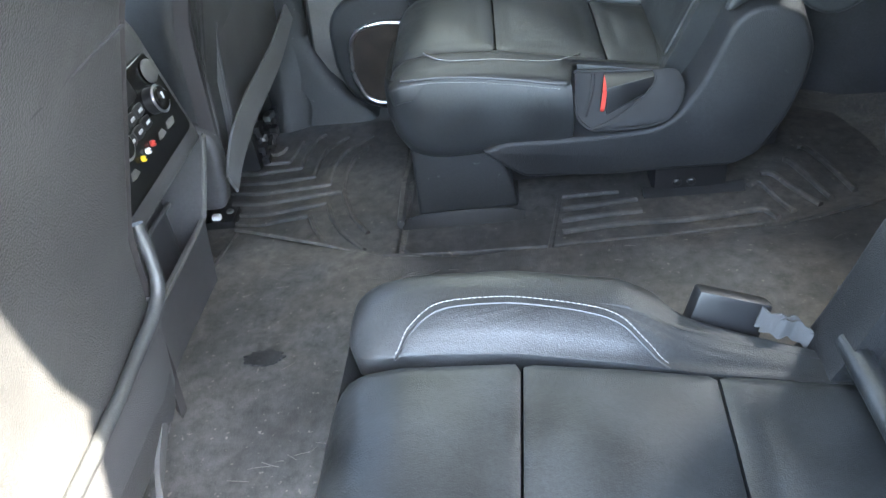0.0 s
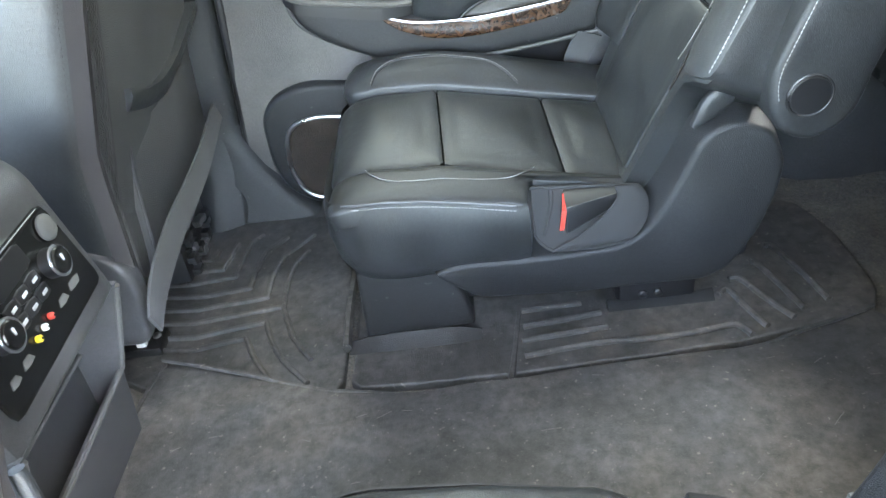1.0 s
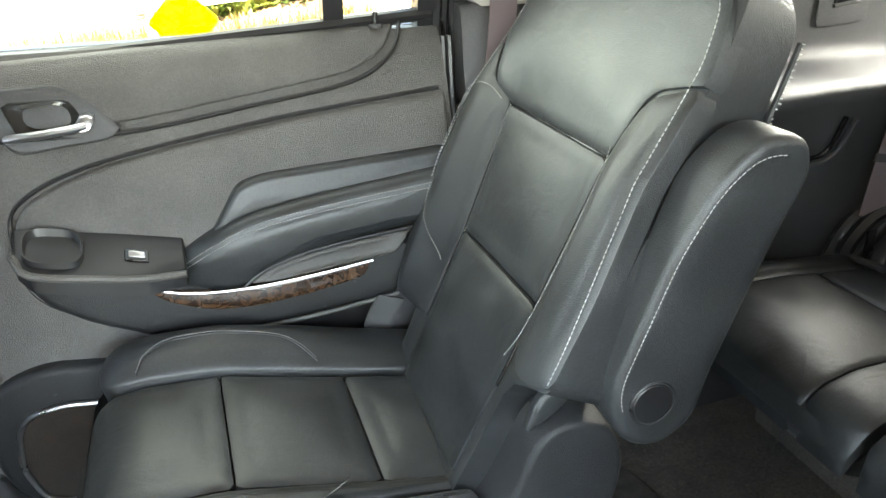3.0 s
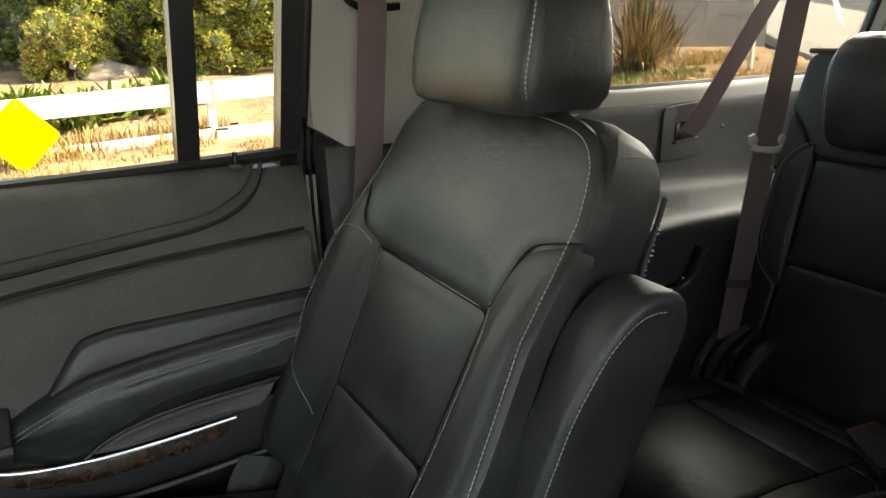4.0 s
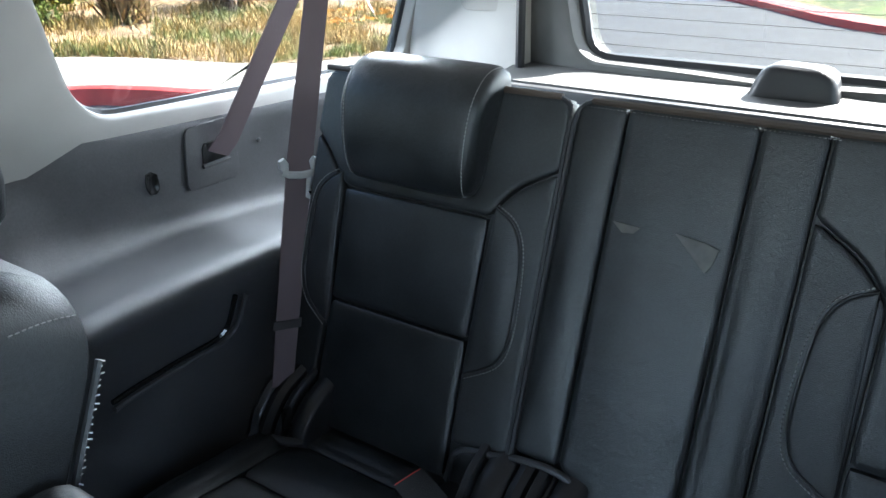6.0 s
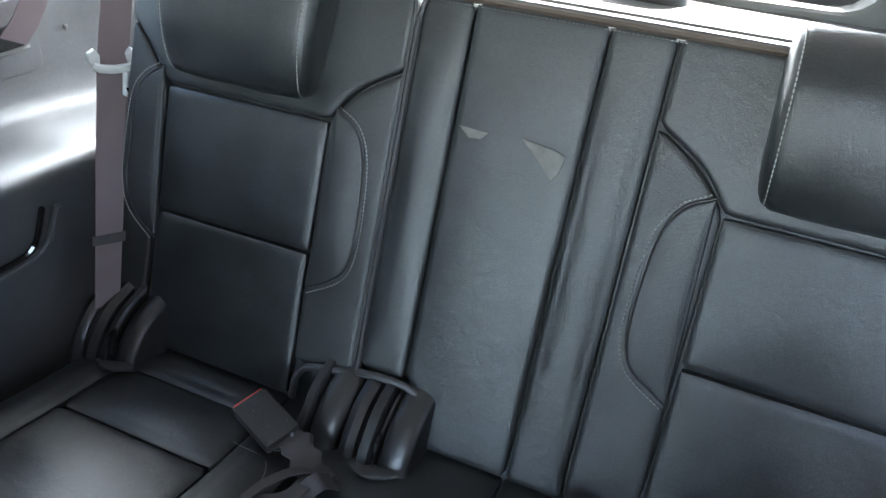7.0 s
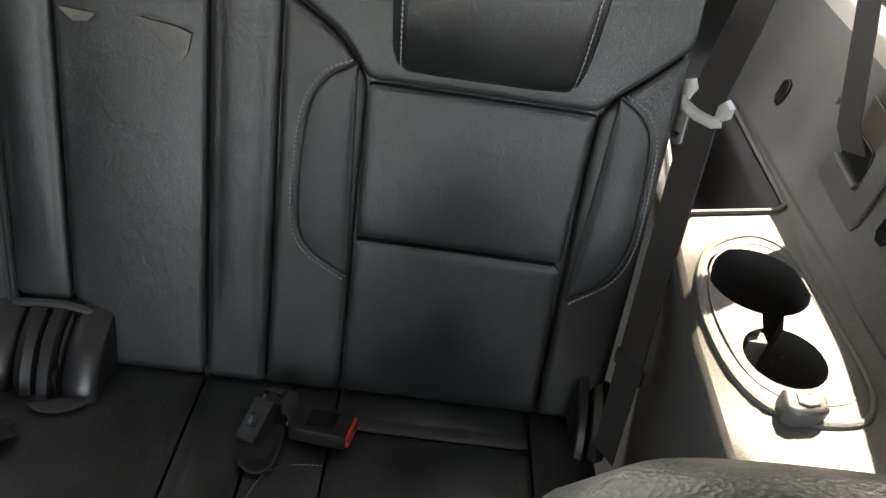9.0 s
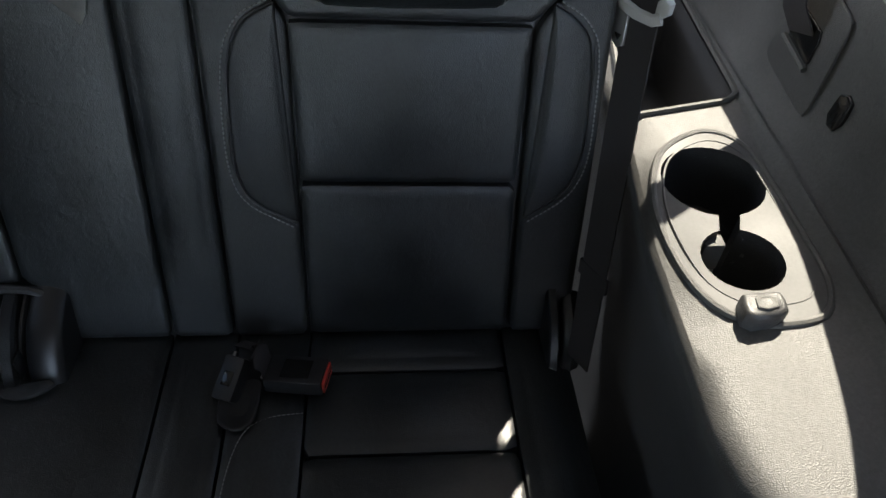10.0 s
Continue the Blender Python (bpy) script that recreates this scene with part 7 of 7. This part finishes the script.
KERB2 = [Vector((p[0], p[1])) for p in KERB]


def outward(i):
    a, b = KERB2[max(i - 1, 0)], KERB2[min(i + 1, len(KERB2) - 1)]
    d = (b - a).normalized()
    return Vector((-d.y, d.x))


def band(w0, w1, h0, h1, th):
    rings = []
    for i, p in enumerate(KERB2):
        n = outward(i)
        a, b = p + n * w0, p + n * w1
        za, zb = ground_z(a.x, min(a.y, 9.7)) + h0, ground_z(b.x, min(b.y, 9.7)) + h1
        rings.append([Vector((a.x, a.y, za)), Vector((b.x, b.y, zb)), Vector((b.x, b.y, zb - th)), Vector((a.x, a.y, za - th))])
    return loft(rings)


solo("kerb", band(0.0, 0.16, 0.13, 0.14, 0.3), REDKERB, "red painted concrete kerb along the lot", "kerb", "structure")
solo("pavement", band(0.16, 1.75, 0.135, 0.15, 0.25), CONCRETE, "pale concrete walkway behind the kerb", "pavement", "structure")


def bed(x0, x1, y0, y1, nx, ny):
    def fn(x, y):
        # stay outside the walkway
        j = min(range(0, len(KERB2)), key=lambda i: (KERB2[i] - Vector((x, y))).length_squared)
        n = outward(j)
        side = (Vector((x, y)) - KERB2[j]).dot(n)
        return Vector((x, y, ground_z(x, y) + (0.13 + 0.04 * noise.noise((x, y, 1)) if side > 1.70 else -0.5)))
    return sheet(fn, lin(x0, x1, nx), lin(y0, y1, ny), 0.5)


solo("soil_bed", bed(-8, 20, 5.0, 26, 150, 110), SOIL, "dry tan soil bed with mulch and weeds", "soil", "structure")
solo("verge", sheet(lambda x, y: Vector((x, y, ground_z(x, y) + 0.168 + 0.018 * noise.noise((x * 2, y * 2, 1)) - 0.1 * max(0, x - 3.2) / 0.5)), lin(-8, 3.7, 70), lin(7.2, 9.3, 16), 0.2), SOIL,
     "tan dirt verge between kerb and fence", "soil", "structure")
driveway = [(13.6, 7.6), (16.4, 11.5), (24, 20), (33, 31), (38, 28), (27, 15), (19.0, 8.0), (15.2, 5.8)]
solo("driveway", pad(rounded(driveway, 1.0), lambda u, v, h: Vector((u, v, ground_z(u, min(v, 9.7)) + 0.06 * max(0, v - 9.7) + 0.20 + h)), 0.3, 0.05, 0.0, 0.8), CONCRETE, "pale concrete driveway running uphill", "driveway", "structure")


def far_kerb():
    line = curve([Vector(q) for q in [(12, -14), (15.4, -4), (17.6, 0.9), (22, 4.2), (29, 9.5), (34, 13.5), (50, 26)]], 8)
    rings, walk_rings, bank = [], [], []
    for i, p in enumerate(line):
        d = (line[min(i + 1, len(line) - 1)] - line[max(i - 1, 0)]).normalized()
        n = Vector((d.y, -d.x))
        at = lambda w, h: Vector((p.x + n.x * w, p.y + n.y * w, ground_z(p.x, min(p.y, 8)) + h))
        rings.append([at(0, -0.1), at(0, 0.15), at(0.9, 0.17), at(0.9, -0.1)])
        bank.append([at(0.9, 0.15), at(3.0, 0.3), at(9, 1.8), at(9, -0.4), at(0.9, -0.2)])
    solo("far_kerb", loft(rings), REDKERB, "red painted kerb across the lot with pale lettering bars", "kerb", "structure")
    solo("green_bank", loft(bank), GRASSBANK, "green planted bank across the lot", "bank", "structure")
    return line


GRASSBANK = material("mixed_green_ground_cover", (0.10, 0.13, 0.045), 0.9, spread=0.5, scale=1.5, grain=9, bump=1.0, bump_dist=0.08, speck=((0.28, 0.23, 0.10), 3.0, 0.58))
FAR = far_kerb()
bars = thing("kerb_bars", (20.5, 3.05, 0.3), "row of pale painted bars on the red kerb", "marking")
for i in range(9):
    p = FAR[20].lerp(FAR[24], i / 8)
    part("bar", block((-0.12, -0.14, 0), (0.12, 0.14, 0.012), 0.003, m=pose(p.x + 0.35, p.y - 0.30, ground_z(p.x, p.y) + 0.166, 0, -2, 38)), WHITE, bars)


def fence():
    t = thing("fence", (1.7, 9.5, -0.6), "white painted two-rail timber fence", "fence")
    slope = lambda x: 0.067 * (x + 0.15)
    for x0, x1 in ((-7.4, -4.95), (-4.9, -2.45), (-2.4, 0.05), (0.10, 2.60), (2.65, 5.0)):
        for z in (0.055, -0.54):
            bm = loft([[Vector((x, y, z + slope(x) + dz)) for y, dz in ((9.48, -0.13), (9.48, 0.13), (9.52, 0.13), (9.52, -0.13))] for x in lin(x0, x1, 4)])
            part("rail", bm, WHITE, t)
    for x in (-7.4, -4.92, -2.42, 0.075, 2.62, 5.0):
        part("post", block((x - 0.05, 9.525, -1.1 + slope(x)), (x + 0.05, 9.625, 0.12 + slope(x)), 0.01), WHITE, t)


fence()
sg = thing("warning_sign", (0.465, 8.8, -0.7), "plain yellow diamond warning sign on a post", "sign")
part("plate", pad(rounded([(0.465, -0.525), (0.86, -0.11), (0.465, 0.305), (0.07, -0.11)], 0.05), lambda u, v, h: Vector((u, 8.80 - h, v)), 0.006, 0.002, 0.0, 0.05), SIGN, sg)
part("post", block((0.44, 8.815, -1.0), (0.49, 8.85, -0.2), 0.005), STEEL, sg)
part("bolt", disc((0.465, 8.794, 0.21), (0, -1, 0), 0.012, 0.008, 10), STEEL, sg)


def leaf_cloud(rnd, spots, n, size, bm=None, flat=0.0):
    """Leaves as small bent blades scattered in the shells of several clumps."""
    bm = bm or bmesh.new()
    for _ in range(n):
        c, r = rnd.choice(spots)
        d = Vector((rnd.gauss(0, 1), rnd.gauss(0, 1), rnd.gauss(0, 1))).normalized()
        p = Vector(c) + d * r * rnd.uniform(0.62, 1.08) * (1 + 0.25 * noise.noise(d * 2.2 + Vector(c)))
        a = (d + Vector((rnd.uniform(-1, 1), rnd.uniform(-1, 1), rnd.uniform(-0.4, 0.9)))).normalized()
        b = a.orthogonal().normalized()
        b.rotate(Matrix.Rotation(rnd.uniform(0, 6.28), 3, a))
        s = size * rnd.uniform(0.6, 1.4)
        k = a.cross(b)
        v = [bm.verts.new(q) for q in (p, p + a * s * 0.5 + b * s * 0.26 + k * s * 0.1, p + a * s, p + a * s * 0.5 - b * s * 0.26 + k * s * 0.1)]
        bm.faces.new(v)
    return bm


def shrub(x, y, w, h, name, label, mat, n, size, seed, tips=None, lift=0.0):
    rnd = random.Random(seed)
    g = ground_z(x, y) + 0.1 + lift
    t = thing(name, (x, y, g), label, "shrub", "shrubs")
    spots = []
    for i in range(95):
        a = rnd.uniform(0, 6.28)
        zz = rnd.uniform(0.06, 0.93)
        q = math.sqrt(rnd.uniform(0.12, 1.0)) * 0.88 * math.sqrt(max(0.08, 1 - (abs(zz - 0.42) / 0.58) ** 3))
        spots.append(((x + math.cos(a) * q * w, y + math.sin(a) * q * w, g + zz * h), rnd.uniform(0.13, 0.21) * min(w, h)))
    stem = bmesh.new()
    for c, r in spots[::6]:
        m = Vector((x + rnd.uniform(-0.1, 0.1), y + rnd.uniform(-0.1, 0.1), g - 0.1))
        path = [m, m.lerp(Vector(c), 0.5) + Vector((0, 0, 0.08)), Vector(c)]
        for k in range(2):
            tube([path[k], path[k + 1]], 0.022 - 0.008 * k, 5, stem)
    part("limbs", stem, BARK, t)
    # dark green cores: the shade between leaves, put into the colour
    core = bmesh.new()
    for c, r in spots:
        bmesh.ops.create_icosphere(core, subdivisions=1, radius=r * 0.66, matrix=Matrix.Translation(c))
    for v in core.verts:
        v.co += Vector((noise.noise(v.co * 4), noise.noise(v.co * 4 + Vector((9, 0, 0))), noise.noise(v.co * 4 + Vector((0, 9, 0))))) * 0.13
    part("inner_foliage_shade", core, LEAF_SHADE, t)
    part("crown", leaf_cloud(rnd, spots, int(n * 3.2), size * 0.62), mat, t)
    if tips:
        part("leaf_tips", leaf_cloud(rnd, [(c, r * 1.06) for c, r in spots], n // 5, size * 0.9), tips, t)
    return t


shrub(0.9, 19.6, 1.7, 3.0, "hedge_shrub", "tall dark green hedge shrub behind the fence", LEAF, 9000, 0.12, 1)
shrub(3.1, 19.8, 1.6, 3.0, "hedge_shrub", "tall dark green hedge shrub behind the fence", LEAF, 9000, 0.12, 2)
shrub(4.9, 17.6, 1.7, 3.2, "hedge_shrub", "yellow-green hedge shrub behind the fence", LEAF_Y, 9000, 0.11, 3)
shrub(6.9, 17.6, 1.6, 3.2, "hedge_shrub", "yellow-green hedge shrub behind the fence", LEAF, 8000, 0.12, 4)
shrub(-1.7, 20.5, 1.5, 3.4, "hedge_shrub", "pale green shrub beside a tree trunk", LEAF_Y, 6000, 0.12, 5)
shrub(2.2, 18.6, 1.7, 3.4, "hedge_shrub", "dense green clipped hedge behind the fence", LEAF_Y, 9000, 0.11, 31)
shrub(4.2, 16.6, 1.4, 2.6, "hedge_shrub", "dense yellow-green hedge behind the fence", LEAF_Y, 9000, 0.10, 32)
shrub(5.9, 16.4, 1.5, 2.8, "hedge_shrub", "dense yellow-green hedge behind the fence", LEAF_Y, 9000, 0.10, 33)
shrub(1.35, 17.2, 0.95, 1.35, "low_shrub", "yellow-green bush with reddish young leaves", LEAF_Y, 7000, 0.085, 6, LEAF_R)
shrub(6.9, 11.4, 1.0, 2.6, "leafy_shrub", "bright green leafy shrub at the walkway", LEAF, 9000, 0.09, 7)
shrub(8.3, 12.6, 0.8, 2.4, "leafy_shrub", "bright green leafy shrub at the walkway", LEAF_Y, 5000, 0.09, 8)
for i, (x, y) in enumerate(((20, -3), (22.5, 1.0), (26.5, 3.2), (31, 6.0), (36, 9.0), (24, -6))):
    shrub(x + 2.5, y - 3.0, 1.5, 1.1, "bank_shrub", "low green shrub on the far bank", LEAF, 2200, 0.16, 20 + i, None, 0.4)


def blade(bm, rnd, base, out, length, width, droop):
    side = out.cross(Vector((0, 0, 1)))
    side = side.normalized() if side.length > 1e-3 else Vector((1, 0, 0))
    prev = None
    for k in range(5):
        u = k / 4
        p = base + out * length * u - Vector((0, 0, droop * length * u * u))
        w = width * (1 - u) ** 0.7 * (0.6 + 0.8 * min(1, u * 3)) + 0.001
        cur = (bm.verts.new(p - side * w), bm.verts.new(p + side * w))
        if prev:
            bm.faces.new((prev[0], prev[1], cur[1], cur[0]))
        prev = cur


def flax(x, y, h, seed, n=230):
    rnd = random.Random(seed)
    g = ground_z(x, y) + 0.12
    t = thing("flax_plant", (x, y, g), "bronze flax clump with long upright blades", "plant", "flax plants")
    for nm, mat, k, hh in (("blades", FLAX, n, 1.0), ("dry_blades", FLAX_DRY, n // 3, 0.8), ("green_blades", GRASS, n // 4, 0.9)):
        bm = bmesh.new()
        for _ in range(k):
            a, lean = rnd.uniform(0, 6.28), abs(rnd.gauss(0, 0.46))
            out = Vector((math.cos(a) * math.sin(lean), math.sin(a) * math.sin(lean), math.cos(lean)))
            b = Vector((x + rnd.gauss(0, 0.12), y + rnd.gauss(0, 0.12), g - 0.05))
            blade(bm, rnd, b, out, h * hh * rnd.uniform(0.55, 1.08), 0.022, rnd.uniform(0.0, 0.35) * lean * 2)
        part(nm, bm, mat, t)
    return t


flax(11.3, 11.3, 2.0, 11, 330)
flax(8.9, 11.2, 1.45, 12, 300)
flax(14.0, 13.4, 1.2, 13, 150)
flax(12.9, 12.6, 1.1, 14, 150)


def strappy(x, y, seed):
    rnd = random.Random(seed)
    g = ground_z(x, y) + 0.12
    t = thing("strap_leaf_plant", (x, y, g), "clump of bright green strap leaves behind the fence", "plant", "strap-leaf plants")
    bm = bmesh.new()
    for _ in range(130):
        a, lean = rnd.uniform(0, 6.28), rnd.uniform(0.2, 1.1)
        out = Vector((math.cos(a) * math.sin(lean), math.sin(a) * math.sin(lean), math.cos(lean)))
        blade(bm, rnd, Vector((x + rnd.gauss(0, 0.2), y + rnd.gauss(0, 0.2), g)), out, rnd.uniform(0.6, 1.05), 0.04, 0.35)
    part("leaves", bm, LEAF, t)


for i, (x, y) in enumerate(((1.1, 11.4), (1.9, 11.9), (0.5, 12.2), (2.6, 12.6))):
    strappy(x, y, 40 + i)


def grass(name, label, mat, n, area, h, seed, off=1.85):
    rnd = random.Random(seed)
    bm = bmesh.new()
    x0, x1, y0, y1 = area
    done = 0
    while done < n:
        x, y = rnd.uniform(x0, x1), rnd.uniform(y0, y1)
        j = min(range(0, len(KERB2), 2), key=lambda i: (KERB2[i] - Vector((x, y))).length_squared)
        if (Vector((x, y)) - KERB2[j]).dot(outward(j)) < off or noise.noise((x * 0.7, y * 0.7, seed)) < -0.05:
            done += 1
            continue
        for _ in range(7):
            a, lean = rnd.uniform(0, 6.28), rnd.uniform(0.05, 0.7)
            out = Vector((math.cos(a) * math.sin(lean), math.sin(a) * math.sin(lean), math.cos(lean)))
            q = Vector((x + rnd.gauss(0, 0.05), y + rnd.gauss(0, 0.05), ground_z(x, y) + 0.10))
            blade(bm, rnd, q, out, h * rnd.uniform(0.5, 1.2), 0.006, 0.3)
        done += 1
    ob = solo(name, bm, mat, label, "grass", "stuff")
    return ob


grass("dry_grass", "dry golden grass tufts over the soil bed", GRASS_DRY, 3800, (6.5, 15, 6.5, 13), 0.30, 51)
grass("weeds", "low green weeds along the walkway", GRASS, 2600, (6.5, 13, 6.5, 11.0), 0.22, 52)
grass("fence_grass", "dry grass tufts at the foot of the fence", GRASS_DRY, 900, (-1.5, 5, 9.0, 10.4), 0.36, 53)
grass("verge_grass", "short dry grass on the verge before the fence", GRASS_DRY, 1100, (-2.0, 3.5, 7.4, 9.5), 0.20, 54, 0.35)
fl = bmesh.new()
rf = random.Random(9)
for _ in range(70):
    x, y = rf.uniform(10.3, 12.6), rf.uniform(7.6, 9.0)
    for _ in range(5):
        p = Vector((x + rf.gauss(0, 0.03), y + rf.gauss(0, 0.03), ground_z(x, y) + 0.38))
        d = Vector((rf.uniform(-1, 1), rf.uniform(-1, 1), rf.uniform(0, 1))).normalized()
        e = d.orthogonal().normalized()
        fl.faces.new([fl.verts.new(p + q) for q in (d * 0.03, e * 0.025, -d * 0.03, -e * 0.025)])
solo("poppies", fl, FLOWER, "scattered orange flowers in the dry grass", "flowers", "stuff")


def block_wall():
    t = thing("building_wall", (13, 17, 0), "plain grey building wall behind the flax plants", "building")
    d = Vector((1, -0.35, 0)).normalized()
    n = Vector((0.35, 1, 0)).normalized()
    o = Vector((7.0, 17.2, -0.4))
    part("wall", loft([[o + d * u + Vector((0, 0, z)) + n * w for z, w in ((0, 0), (5, 0), (5, 0.3), (0, 0.3))] for u in (0, 11.2)]), WALLGREY, t)
    for k in range(1, 12):
        part("joint", block((-0.01, -0.006, 0), (0.01, 0.01, 5), 0.002, m=Matrix.Translation(o + d * (k * 0.95)) @ pose(0, 0, 0, 0, 0, -19.3)), CONCRETE, t)
    for k in range(1, 9):
        p = o + Vector((0, 0, 0.45 * k))
        part("course", loft([[p + d * u + n * w + Vector((0, 0, z)) for w, z in ((-0.006, 0), (-0.006, 0.015), (0.02, 0.015), (0.02, 0))] for u in (0, 11.2)]), CONCRETE, t)


block_wall()
for x, y, r, sd in ((2.05, 16.8, 0.45, 1), (0.0, 12.6, 0.35, 2), (2.9, 13.6, 0.3, 3), (1.9, 14.6, 0.25, 4)):
    bm = bmesh.new()
    bmesh.ops.create_icosphere(bm, subdivisions=4, radius=r)
    for v in bm.verts:
        v.co = v.co * (1 + 0.25 * noise.noise(v.co * 3 + Vector((sd, 0, 0)))) 
        v.co = Vector((x + v.co.x * 1.3, y + v.co.y, ground_z(x, y) + 0.15 + v.co.z * 0.65))
    solo("boulder", bm, ROCK, "rounded tan garden boulder in the bed", "rock", "", "boulders")
tr = thing("tree", (-0.9, 19.0, -0.1), "grey-brown tree trunk beside the hedge", "tree")
part("trunk", tube([Vector((-0.9 + 0.06 * math.sin(z), 19.0, z)) for z in lin(-0.4, 5, 10)], 0.22, 12), BARK, tr)
part("crown", leaf_cloud(random.Random(3), [((-0.9 + random.Random(i).uniform(-2, 2), 19 + random.Random(i + 9).uniform(-2, 2), 5.2 + random.Random(i + 5).uniform(-0.8, 1.5)), 1.0) for i in range(9)], 5000, 0.2), LEAF, tr)
mk = thing("marker_post", (13.3, 10.3, 0.1), "slim white marker post in the bed", "post")
part("post", block((13.26, 10.26, 0.0), (13.34, 10.34, 1.9), 0.01), WHITE, mk)
part("cap", block((13.25, 10.25, 1.9), (13.35, 10.35, 1.93), 0.008), WHITE, mk)
wl = thing("bed_label", (1.45, 16.9, 0.0), "small white plant label in the bed", "label")
part("plate", block((1.36, 16.88, 0.2), (1.54, 16.90, 0.45), 0.01), WHITE, wl)
part("stake", block((1.44, 16.90, -0.1), (1.46, 16.92, 0.25), 0.004), STEEL, wl)
# plain far hills close the view
solo("backdrop", sheet(lambda a, z: Vector((180 * math.cos(a), 180 * math.sin(a), -3 + z * (14 + 4 * noise.noise((3 * math.cos(a), 3 * math.sin(a), 0))))), lin(0, 2 * math.pi, 90), lin(0, 1, 4), 2.0, (0, 0, -1)), GRASSBANK, "distant green wooded hills", "hills", "structure")
